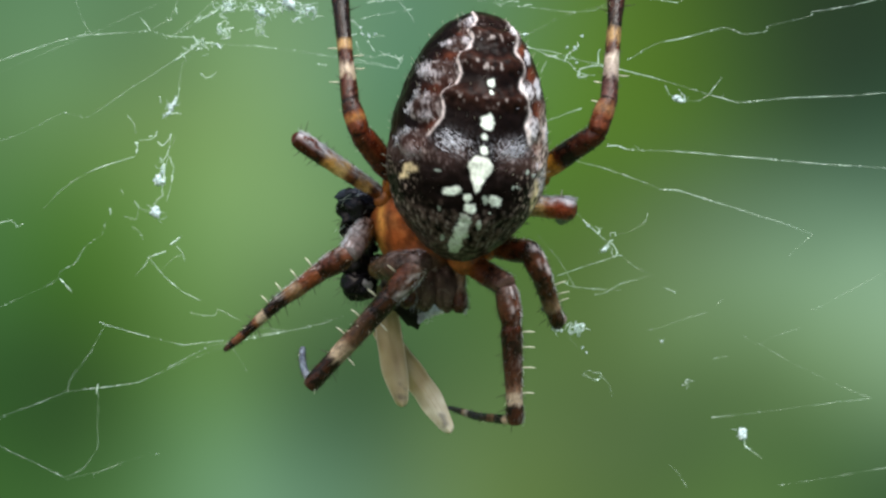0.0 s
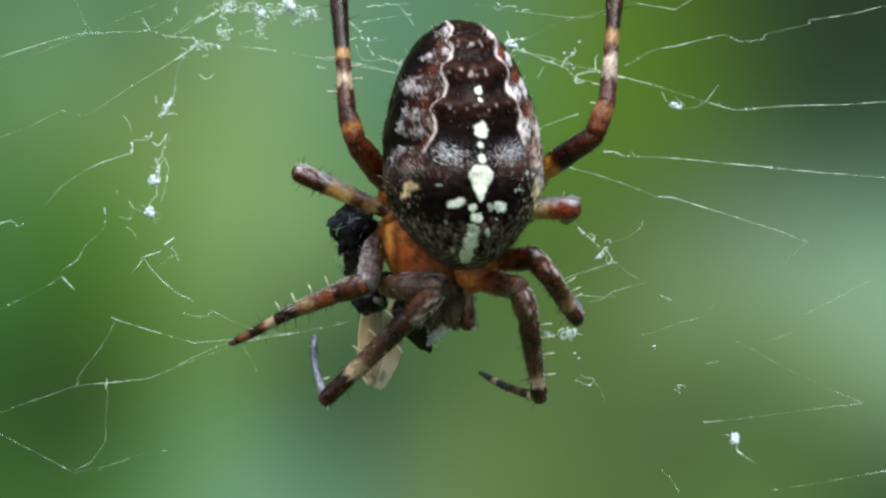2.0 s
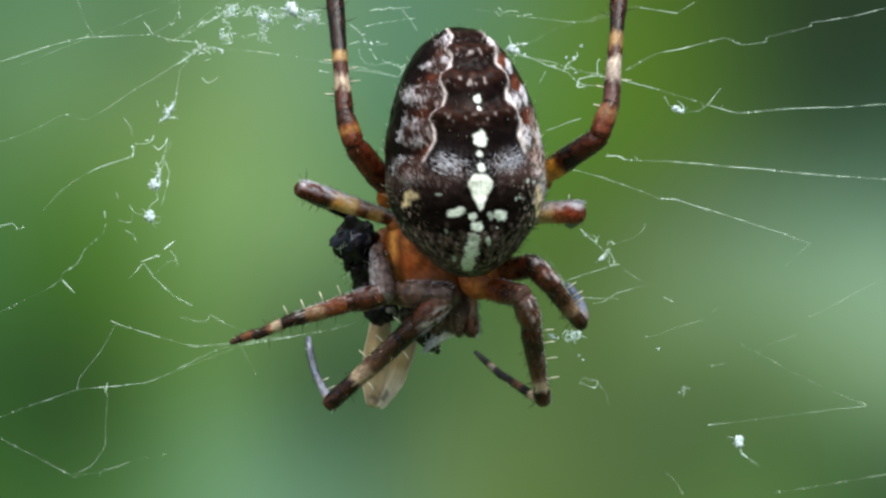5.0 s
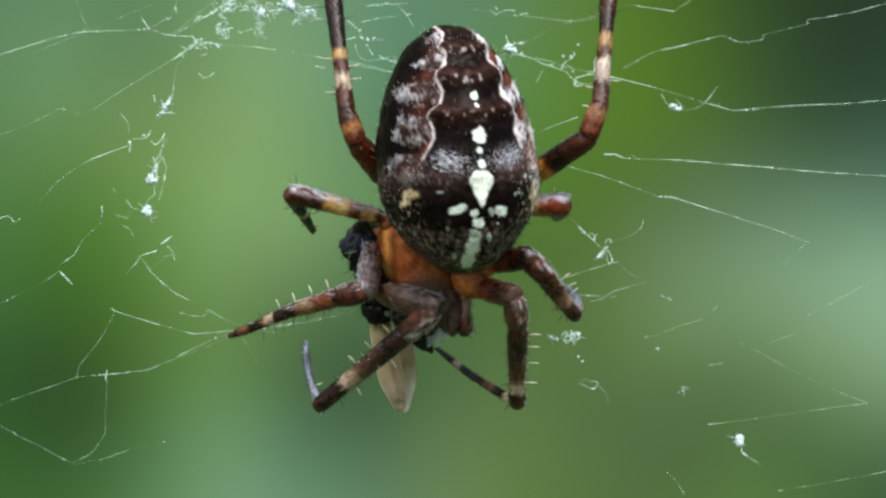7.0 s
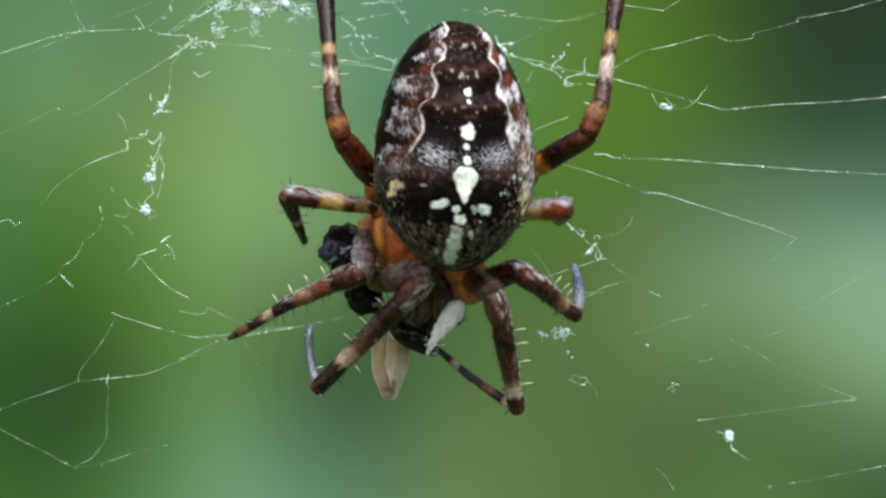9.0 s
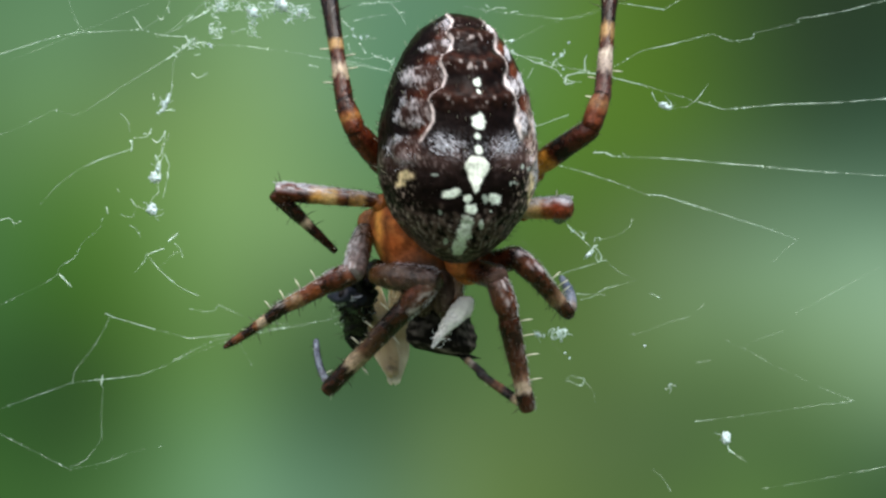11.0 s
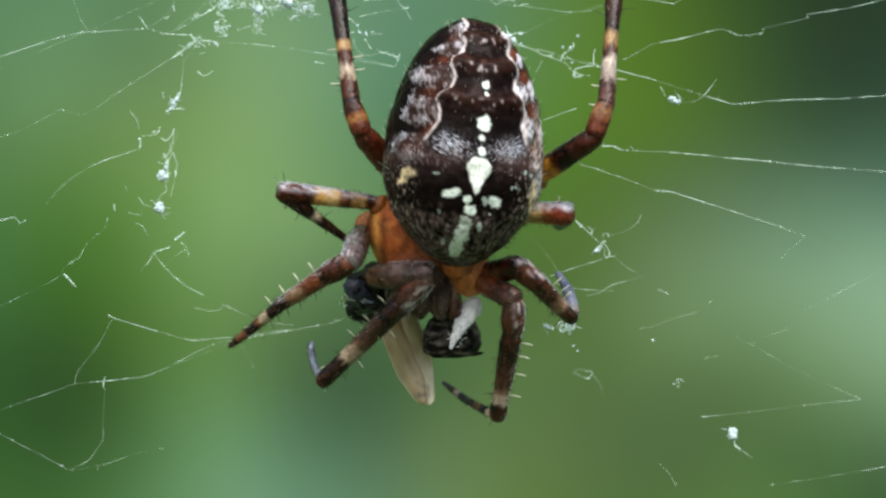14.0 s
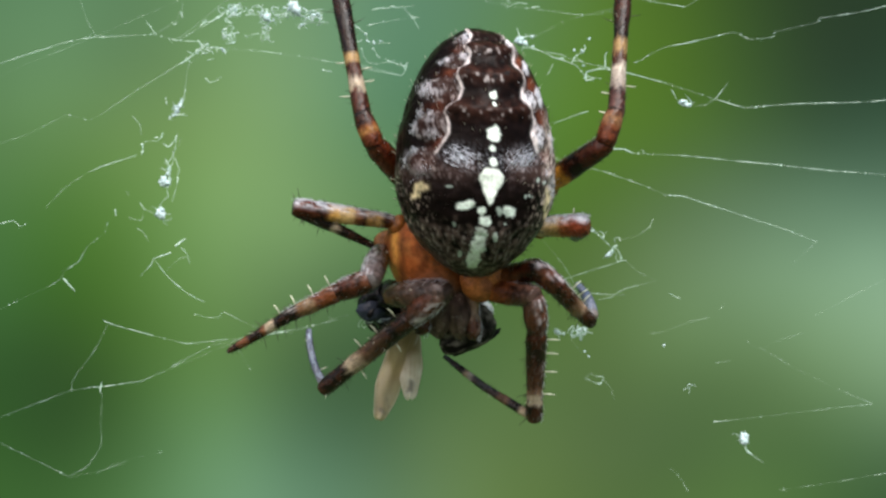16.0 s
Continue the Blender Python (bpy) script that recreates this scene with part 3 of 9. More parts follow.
            p = Vector((x * (1 - 0.05 * min(1.0, c * c)), y, z)) + n * 0.05
            sh.tube([p - t * size * 0.5, p + n * 0.03, p + t * size * 0.5 - n * 0.01], [0.006, 0.008, 0.003], 3, (1, 1, 1), 3)

    for i in range(150):
        x = 0.42 + rng.choice((-1, 1)) * abs(rng.gauss(1.05, 0.26))
        z = belt_z + rng.gauss(0.0, 0.17) - 0.12 * math.cos(1.7 * (x - 0.42))
        lying_hair(x, z, (x - 0.42) * 0.9, rng.uniform(0.2, 0.9), rng.uniform(0.12, 0.28))
    # hairs along the ridges, added as sparkles of gloss
    for rz, wide, much in ridges[1:]:
        for i in range(22):
            lying_hair(rng.uniform(border(left, rz) + 0.1, border(right, rz) - 0.1), rz - 0.14 + rng.gauss(0, 0.06), rng.uniform(-0.5, 0.5), 1.0, rng.uniform(0.05, 0.13))
    for i in range(420):
        mx, mz, sx, sz, much = rng.choice(tufts)
        lying_hair(mx + rng.gauss(0, 0.6) * sx, mz + rng.gauss(0, 0.6) * sz, (0.5 if mx > 0 else -0.5) + rng.uniform(-0.4, 0.4), 1.0, rng.uniform(0.07, 0.2))
    for i in range(90):
        mx, mz, sx, sz = rng.choice(lobes)
        lying_hair(mx + rng.gauss(0, 0.55) * sx, mz + rng.gauss(0, 0.55) * sz, rng.uniform(-0.6, 0.6), 1.0, rng.uniform(0.06, 0.16))
    return sh


def carapace_mesh():
    """Pear-shaped head-and-chest shield, orange behind and dusky in front, with shallow radial grooves."""
    sh = Shell()
    rings, cols = [], []
    for i in range(1, 60):
        w = math.pi * i / 60
        ring, col = [], []
        for k in range(72):
            a = 2 * math.pi * k / 72
            d = Vector((math.sin(w) * math.cos(a), math.sin(w) * math.sin(a), math.cos(w)))
            wide = 1.95 if d.z > 0 else 1.95 - 0.62 * min(1.0, -d.z * 1.4)
            long = 1.7 if d.z > 0 else 2.9
            p = Vector((d.x * wide, d.y * 1.45, d.z * long))
            groove = 0.5 + 0.5 * math.cos(7 * math.atan2(p.x, p.z + 0.3))
            g = 0.03 * groove * (1 - abs(d.z)) + 0.03 * noise.noise(p * 2)
            ring.append(p + d * g)
            f = max(0.0, min(1.0, (-p.z - 0.5 - 0.35 * abs(p.x) + 0.2 * noise.noise(p * 2.5)) / 0.75))
            c = mix3((0.5, 0.14, 0.034), (0.12, 0.074, 0.06), f)
            c = mix3(c, (0.16, 0.045, 0.014), max(0.0, min(0.8, 1.6 * noise.noise(p * 3.1) + 0.1)) * (1 - f))
            c = mix3(c, (0.14, 0.04, 0.012), 0.75 * (1 - groove) * (1 - f))
            if d.y < 0:
                # yellow margin streak is a painted glossy highlight; a dark line runs beside it
                rim = math.exp(-((abs(p.x) - 1.5 - 0.05 * noise.noise(p * 3)) / 0.13) ** 2)
                seam = math.exp(-((abs(p.x) - 1.22 - 0.06 * noise.noise(p * 2)) / 0.1) ** 2)
                c = mix3(mix3(c, (0.8, 0.4, 0.09), 0.9 * rim), (0.1, 0.035, 0.014), 0.75 * seam)
            col.append(mix3(c, (0.62, 0.25, 0.07), max(0, noise.noise(p * 2.2)) * (1 - f)))
        rings.append(ring)
        cols.append(col)
    sh.rings(rings, cols)
    rng = random.Random(8)
    for i in range(300):
        a = rng.uniform(0, 6.283)
        z = rng.uniform(-2.8, -1.5)
        p = Vector((math.cos(a) * 1.2, -abs(math.sin(a)) * 1.2, z))
        tip = p + Vector((rng.uniform(-0.1, 0.1), -0.12, -0.2))
        sh.tube([p * 0.97, tip], [0.008, 0.002], 3, (1, 1, 1), 2 if rng.random() < 0.6 else 1)
    return sh


spider = tagged(new("garden_spider"), "dark brown cross orb-weaver spider with white cross hanging head down", "spider")
spider.matrix_basis = mm(-0.816, -3, 0.23)
carapace = part("carapace", carapace_mesh(), [shield_skin, dark_hair, pale_hair], spider, "orange-brown shield, dusky towards the head")
carapace.matrix_basis = mm(0.138, 0.6, 0.109, 0, 0, 0)
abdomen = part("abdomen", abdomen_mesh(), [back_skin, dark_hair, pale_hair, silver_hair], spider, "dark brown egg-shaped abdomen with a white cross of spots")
for ex, ez in ((-0.3, 0), (0.3, 0), (-0.24, -0.35), (0.24, -0.35)):
    eye_shell = Shell()
    eye_shell.ball((0, 0, 0), (0.1, 0.1, 0.1), (0.01, 0.008, 0.008), n=10)
    eye = part("eye", eye_shell, fly_skin, carapace)
    eye.matrix_basis = mm(ex, -1.08, -1.95 + ez)


def fixed(name, a, b, radii, stops, parent, origin, seed, label="", **more):
    """A limb joint between two places (millimetres in the world) that keeps its place on its parent."""
    a, b, o = Vector(a), Vector(b), Vector(origin)
    ob = part(name, limb((b - a).length, radii, stops, seed, **more), LEG_STUFF, parent, label)
    ob.matrix_basis = aim(*(a - o), *(b - o))
    return ob


def coxa(name, at, radii, colour, turn, seed, label=""):
    """The stubby root of a leg; the leg's joints are its parts."""
    sh = Shell()
    sh.ball((0, 0, 0), radii, colour, 0.12, seed, n=26, turn=Euler([radians(v) for v in turn]).to_matrix())
    shade = tuple(x * 0.3 for x in colour)
    sh.c = [mix3(colour, shade, max(0.0, min(0.8, 0.8 * noise.noise(v * 1.7 + Vector((seed, 0, 0))) + 0.5 * noise.noise(v * 5) + 0.15))) for v in sh.v]
    ob = part(name, sh, LEG_STUFF, spider, label)
    ob.matrix_basis = mm(*(Vector(at) - Vector((-0.816, -3, 0.23))))
    return ob


# hind legs reach up to the web, the third pair is folded, the front pairs hold the catch
hind_leg = coxa("leg", (-2.162, -3.3, 2.141), (0.5, 0.5, 0.6), ORANGE, (0, 40, 0), 1, "banded rusty brown hind leg reaching up")
fixed("femur", (-2.121, -3.3, 2.141), (-3.408, -4.9, 3.889), [(0, 0.4), (0.4, 0.52), (0.8, 0.5), (1, 0.42)], [(0, ORANGE), (0.2, RUST), (0.45, RED), (0.62, (0.15, 0.035, 0.012)), (0.85, RED), (1, RUST)], hind_leg, (-2.162, -3.3, 2.141), 11, hairs=70, upper=(150, GREY, 0.0), fuzz=(180, 60))
fixed("patella", (-3.328, -4.9, 3.709), (-3.697, -4.8, 5.043), [(0, 0.42), (0.5, 0.43), (1, 0.36)], [(0, RED), (0.28, (0.16, 0.04, 0.014)), (0.44, (0.44, 0.2, 0.06)), (0.56, (0.3, 0.1, 0.03)), (0.68, RUST), (1, BROWN)], hind_leg, (-2.162, -3.3, 2.141), 12, hairs=40)
fixed("tibia", (-3.657, -4.8, 4.842), (-4.175, -2.2, 10.884), [(0, 0.37), (0.3, 0.31), (0.5, 0.33), (0.7, 0.38), (1, 0.36)], [(0, BROWN), (0.05, RUST), (0.14, RUST), (0.17, CREAM), (0.235, (0.62, 0.52, 0.4)), (0.255, RUST), (0.325, RUST), (0.345, TAN), (0.395, TAN), (0.42, BROWN), (0.6, (0.01, 0.0045, 0.004)), (0.8, (0.022, 0.008, 0.006)), (1, BROWN)], hind_leg, (-2.162, -3.3, 2.141), 13, hairs=110, hair=0.22, spines=((0.14, 10, 0.5, True), (0.22, 190, 0.5, True), (0.36, 5, 0.45, True), (0.3, 185, 0.5, True), (0.6, 180, 0.5, False), (0.7, 0, 0.5, False)))
other_hind_leg = coxa("leg", (3.243, -3.3, 2.557), (0.5, 0.5, 0.6), ORANGE, (0, -60, 0), 2, "banded rusty brown hind leg reaching up")
fixed("femur", (3.132, -3.4, 2.468), (5.493, -4.9, 3.949), [(0, 0.42), (0.4, 0.48), (0.85, 0.46), (1, 0.4)], [(0, (0.8, 0.4, 0.06)), (0.34, (0.74, 0.33, 0.045)), (0.44, RUST), (0.5, BROWN), (0.58, BROWN), (0.68, (0.06, 0.015, 0.008)), (0.9, (0.085, 0.019, 0.01)), (1, RED)], other_hind_leg, (3.243, -3.3, 2.557), 21, hairs=80, upper=(15, (0.012, 0.011, 0.011), 1.5), fuzz=(0, 160))
fixed("patella", (5.332, -4.9, 3.829), (5.807, -4.8, 5.144), [(0, 0.42), (0.5, 0.43), (1, 0.36)], [(0, RED), (0.4, (0.22, 0.06, 0.025)), (0.7, (0.4, 0.2, 0.09)), (0.85, (0.25, 0.1, 0.05)), (1, BROWN)], other_hind_leg, (3.243, -3.3, 2.557), 22, hairs=40)
fixed("tibia", (5.787, -4.8, 4.842), (6.688, -2.2, 10.884), [(0, 0.36), (0.3, 0.31), (0.5, 0.3), (0.7, 0.36), (1, 0.36)], [(0, (0.14, 0.06, 0.05)), (0.15, (0.08, 0.03, 0.025)), (0.19, (0.5, 0.42, 0.36)), (0.31, (0.68, 0.6, 0.5)), (0.335, RUST), (0.385, RUST), (0.4, TAN), (0.47, TAN), (0.5, BROWN), (0.7, (0.05, 0.014, 0.008)), (1, BROWN)], other_hind_leg, (3.243, -3.3, 2.557), 23, hairs=110, hair=0.22, spines=((0.02, 0, 0.42, True), (0.14, 0, 0.4, True), (0.2, 180, 0.5, True), (0.6, 0, 0.5, False), (0.65, 180, 0.5, False)))
third_leg = coxa("leg", (-2.051, -3, 1.277), (0.36, 0.34, 0.42), (0.38, 0.13, 0.03), (0, 60, 0), 3, "short yellow and rust banded leg folded at the knee")
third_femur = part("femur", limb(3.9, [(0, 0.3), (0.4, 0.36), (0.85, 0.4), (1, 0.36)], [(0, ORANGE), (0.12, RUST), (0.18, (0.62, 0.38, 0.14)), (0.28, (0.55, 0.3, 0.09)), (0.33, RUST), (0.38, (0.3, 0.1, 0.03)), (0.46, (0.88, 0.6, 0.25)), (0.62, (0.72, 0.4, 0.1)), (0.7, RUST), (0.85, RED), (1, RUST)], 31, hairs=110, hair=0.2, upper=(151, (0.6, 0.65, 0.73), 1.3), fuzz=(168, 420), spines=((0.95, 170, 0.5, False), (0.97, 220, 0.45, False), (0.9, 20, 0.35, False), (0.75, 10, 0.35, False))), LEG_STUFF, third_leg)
third_tibia = part("tibia", limb(3.3, [(0, 0.34), (0.3, 0.3), (0.6, 0.22), (1, 0.15)], [(0, RUST), (0.25, BROWN), (0.42, BROWN), (0.5, CREAM), (0.58, BROWN), (0.8, UMBER), (1, BROWN)], 32, hairs=70, hair=0.2, spines=((0.3, 0, 0.4, False), (0.45, 0, 0.45, False), (0.6, 0, 0.4, False), (0.35, 200, 0.4, False))), LEG_STUFF, third_leg)
other_third_leg = coxa("leg", (3.16, -3, 0.9), (0.4, 0.4, 0.5), ORANGE, (0, -80, 0), 4, "short yellow and rust banded leg folded at the knee")
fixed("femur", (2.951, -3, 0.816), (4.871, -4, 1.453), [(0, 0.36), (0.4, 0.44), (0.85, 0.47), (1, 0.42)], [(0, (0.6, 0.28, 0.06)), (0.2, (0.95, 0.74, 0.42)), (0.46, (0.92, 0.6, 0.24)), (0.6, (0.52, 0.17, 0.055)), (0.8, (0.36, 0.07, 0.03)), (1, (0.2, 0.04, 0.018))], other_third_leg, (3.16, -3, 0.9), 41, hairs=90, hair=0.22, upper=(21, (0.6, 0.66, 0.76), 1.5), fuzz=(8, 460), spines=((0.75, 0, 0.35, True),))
fixed("patella", (4.676, -3.9, 1.374), (4.686, -2.2, 1.044), [(0, 0.42), (0.5, 0.36), (1, 0.3)], [(0, RUST), (1, BROWN)], other_third_leg, (3.16, -3, 0.9), 42, hairs=20)
second_leg = coxa("leg", (-2.61, -2, 0.62), (0.42, 0.42, 0.5), (0.3, 0.12, 0.04), (0, 30, 0), 5, "brown leg with cream rings stretched to a thread")
second_femur = part("femur", limb(2.75, [(0, 0.4), (0.5, 0.5), (1, 0.46)], [(0, (0.16, 0.08, 0.045)), (0.3, (0.07, 0.045, 0.035)), (0.8, (0.19, 0.165, 0.17)), (1, (0.2, 0.15, 0.145))], 51, hairs=120, hair=0.2, upper=(135, (0.52, 0.52, 0.57), 1.2), fuzz=(150, 320)), LEG_STUFF, second_leg)
second_patella = part("patella", limb(1.4, [(0, 0.46), (0.5, 0.48), (1, 0.4)], [(0, (0.14, 0.05, 0.025)), (0.5, RUST), (1, RUST)], 52, hairs=50, fuzz=(180, 140), upper=(150, (0.5, 0.47, 0.48), 0.75)), LEG_STUFF, second_leg)
second_tibia = part("tibia", limb(2.3, [(0, 0.39), (0.4, 0.34), (1, 0.27)], [(0, (0.2, 0.06, 0.02)), (0.38, (0.17, 0.05, 0.018)), (0.46, (0.36, 0.22, 0.11)), (0.68, (0.28, 0.15, 0.07)), (0.78, BROWN), (1, BROWN)], 53, hairs=110, fuzz=(180, 120), hair=0.2, upper=(152, (0.5, 0.5, 0.48), 0.65), spines=((0.12, 185, 0.55, True), (0.42, 180, 0.55, True), (0.75, 185, 0.5, True), (0.3, 0, 0.3, False), (0.6, 5, 0.35, False), (0.85, 0, 0.4, False))), LEG_STUFF, second_leg)
second_metatarsus = part("metatarsus", limb(1.75, [(0, 0.28), (0.3, 0.24), (1, 0.19)], [(0, BROWN), (0.3, BROWN), (0.36, CREAM), (0.52, CREAM), (0.58, (0.34, 0.14, 0.06)), (0.72, BROWN), (1, BROWN)], 54, hairs=80, hair=0.2, spines=((0.15, 185, 0.5, True), (0.2, 0, 0.45, False), (0.4, 0, 0.45, False), (0.7, 0, 0.5, False), (0.65, 200, 0.4, False))), LEG_STUFF, second_leg)
second_tarsus = part("tarsus", limb(1.05, [(0, 0.2), (0.5, 0.17), (1, 0.1)], [(0, BROWN), (0.25, (0.26, 0.1, 0.045)), (0.45, (0.2, 0.08, 0.035)), (0.62, BROWN), (0.9, (0.16, 0.06, 0.03)), (1, BLACK)], 55, hairs=50, hair=0.15), LEG_STUFF, second_leg)
other_second_leg = coxa("leg", (1.283, -3.5, -0.559), (0.85, 0.6, 0.68), (0.74, 0.25, 0.07), (0, -70, 0), 6, "stout mottled brown leg bent towards the web")
fixed("femur", (1.211, -3.1, -0.731), (3.109, -4.6, -0.585), [(0, 0.4), (0.5, 0.5), (1, 0.5)], [(0, (0.74, 0.25, 0.07)), (0.3, (0.55, 0.16, 0.045)), (0.5, (0.26, 0.07, 0.02)), (0.75, RUST), (1, BROWN)], other_second_leg, (1.283, -3.5, -0.559), 61, hairs=90, fuzz=(0, 140), upper=(0, (0.3, 0.26, 0.26), 0.4))
fixed("patella", (2.786, -4.6, -0.424), (3.748, -4.2, -1.507), [(0, 0.46), (0.5, 0.47), (1, 0.4)], [(0, BROWN), (0.4, (0.13, 0.042, 0.02)), (1, RUST)], other_second_leg, (1.283, -3.5, -0.559), 62, hairs=60, fuzz=(0, 120), upper=(25, (0.78, 0.72, 0.76), 0.86))
fixed("tibia", (3.476, -4.3, -1.199), (4.772, -2.6, -2.977), [(0, 0.42), (0.5, 0.37), (0.8, 0.33), (1, 0.32)], [(0, RUST), (0.35, RUST), (0.5, (0.3, 0.17, 0.1)), (0.62, (0.42, 0.27, 0.18)), (0.72, RUST), (1, BROWN)], other_second_leg, (1.283, -3.5, -0.559), 63, hairs=120, fuzz=(0, 160), hair=0.24, upper=(0, (0.42, 0.42, 0.42), 0.6), spines=((0.3, 0, 0.6, True), (0.45, 10, 0.6, True), (0.6, 0, 0.5, True), (0.8, 180, 0.45, False), (0.6, 180, 0.35, False)))
other_second_metatarsus = part("metatarsus", limb(2.7, [(0, 0.26), (0.4, 0.25), (1, 0.15)], [(0, (0.3, 0.26, 0.24)), (0.2, (0.24, 0.28, 0.38)), (0.6, (0.14, 0.18, 0.3)), (1, (0.22, 0.27, 0.38))], 64, hairs=60, bend=-0.12, upper=(90, (0.4, 0.43, 0.52), 0.6)), LEG_STUFF, other_second_leg)
front_leg = coxa("leg", (-2.28, -2.6, -1.246), (0.45, 0.45, 0.45), UMBER, (0, 0, 0), 7, "dark brown front leg crossed over the head")
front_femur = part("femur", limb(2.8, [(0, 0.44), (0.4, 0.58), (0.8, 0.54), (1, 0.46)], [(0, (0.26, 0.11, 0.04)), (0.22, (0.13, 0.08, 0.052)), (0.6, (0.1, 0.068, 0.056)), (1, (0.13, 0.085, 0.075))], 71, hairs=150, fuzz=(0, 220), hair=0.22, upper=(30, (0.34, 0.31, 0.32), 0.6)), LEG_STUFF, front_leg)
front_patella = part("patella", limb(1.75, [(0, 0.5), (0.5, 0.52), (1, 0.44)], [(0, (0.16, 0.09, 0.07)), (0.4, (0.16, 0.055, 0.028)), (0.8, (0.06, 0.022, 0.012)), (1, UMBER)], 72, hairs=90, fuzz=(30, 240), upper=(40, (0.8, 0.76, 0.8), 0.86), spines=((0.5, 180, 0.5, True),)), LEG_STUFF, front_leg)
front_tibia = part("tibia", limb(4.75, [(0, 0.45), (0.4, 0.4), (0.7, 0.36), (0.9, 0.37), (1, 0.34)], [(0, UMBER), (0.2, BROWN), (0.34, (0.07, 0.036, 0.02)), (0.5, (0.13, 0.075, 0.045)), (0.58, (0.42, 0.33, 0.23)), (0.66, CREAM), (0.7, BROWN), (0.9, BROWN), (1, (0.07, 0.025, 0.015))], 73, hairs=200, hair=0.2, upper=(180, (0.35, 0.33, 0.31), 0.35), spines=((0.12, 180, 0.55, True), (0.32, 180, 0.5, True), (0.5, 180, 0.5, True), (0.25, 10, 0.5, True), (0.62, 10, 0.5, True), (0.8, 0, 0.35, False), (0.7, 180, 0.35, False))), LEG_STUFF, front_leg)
# bluish tones here carry the skylight reflection in the colour
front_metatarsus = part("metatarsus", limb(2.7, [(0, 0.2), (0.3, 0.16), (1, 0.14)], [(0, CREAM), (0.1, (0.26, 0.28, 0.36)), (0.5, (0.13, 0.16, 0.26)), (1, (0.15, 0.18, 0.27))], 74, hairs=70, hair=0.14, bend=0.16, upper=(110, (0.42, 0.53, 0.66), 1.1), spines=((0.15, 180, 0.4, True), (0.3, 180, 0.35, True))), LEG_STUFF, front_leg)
other_front_leg = coxa("leg", (0.865, -3.7, -0.927), (0.58, 0.54, 0.7), (0.66, 0.21, 0.06), (0, -50, 0), 8, "dark brown front leg with a pale ring curled under")
other_front_femur = part("femur", limb(2.6, [(0, 0.42), (0.5, 0.5), (1, 0.48)], [(0, (0.74, 0.25, 0.07)), (0.3, (0.55, 0.16, 0.045)), (0.5, (0.26, 0.07, 0.025)), (0.75, (0.1, 0.045, 0.03)), (1, (0.12, 0.07, 0.055))], 81, hairs=110, fuzz=(0, 150), hair=0.2, upper=(0, (0.3, 0.26, 0.26), 0.25)), LEG_STUFF, other_front_leg)
other_front_patella = part("patella", limb(1.55, [(0, 0.47), (0.5, 0.5), (1, 0.42)], [(0, (0.13, 0.075, 0.06)), (0.4, (0.15, 0.055, 0.032)), (1, RUST)], 82, hairs=80, fuzz=(20, 190), upper=(40, (0.8, 0.74, 0.77), 0.88)), LEG_STUFF, other_front_leg)
other_front_tibia = part("tibia", limb(3.8, [(0, 0.44), (0.4, 0.4), (0.75, 0.33), (0.9, 0.38), (1, 0.34)], [(0, RUST), (0.15, BROWN), (0.4, (0.09, 0.035, 0.022)), (0.58, (0.12, 0.055, 0.035)), (0.66, (0.34, 0.2, 0.14)), (0.7, (0.62, 0.5, 0.38)), (0.78, (0.62, 0.5, 0.38)), (0.82, BROWN), (0.95, (0.08, 0.03, 0.02)), (1, (0.12, 0.04, 0.025))], 83, hairs=190, fuzz=(10, 120), hair=0.2, upper=(20, (0.42, 0.4, 0.4), 0.35), spines=((0.1, 0, 0.6, True), (0.25, 0, 0.6, True), (0.45, 0, 0.6, True), (0.7, 0, 0.6, True), (0.7, 180, 0.45, False), (0.85, 180, 0.4, False), (0.3, 180, 0.3, False))), LEG_STUFF, other_front_leg)
other_front_metatarsus = part("metatarsus", limb(2.45, [(0, 0.19), (0.3, 0.2), (1, 0.17)], [(0, CREAM), (0.22, CREAM), (0.28, BLACK), (0.42, (0.02, 0.02, 0.025)), (0.5, (0.22, 0.12, 0.07)), (0.64, (0.17, 0.08, 0.045)), (0.72, (0.025, 0.025, 0.03)), (1, (0.03, 0.035, 0.04))], 84, hairs=60, hair=0.16, upper=(180, (0.3, 0.32, 0.38), 0.35), spines=((0.1, 0, 0.4, False), (0.2, 180, 0.35, False))), LEG_STUFF, other_front_leg)
other_front_tarsus = part("tarsus", limb(2, [(0, 0.18), (0.5, 0.15), (1, 0.1)], [(0, (0.03, 0.035, 0.04)), (0.22, (0.04, 0.04, 0.045)), (0.32, (0.55, 0.5, 0.45)), (0.42, (0.5, 0.36, 0.25)), (0.5, (0.04, 0.045, 0.055)), (1, (0.06, 0.07, 0.09))], 85, hairs=50, hair=0.12, upper=(180, (0.3, 0.34, 0.45), 0.4)), LEG_STUFF, other_front_leg)
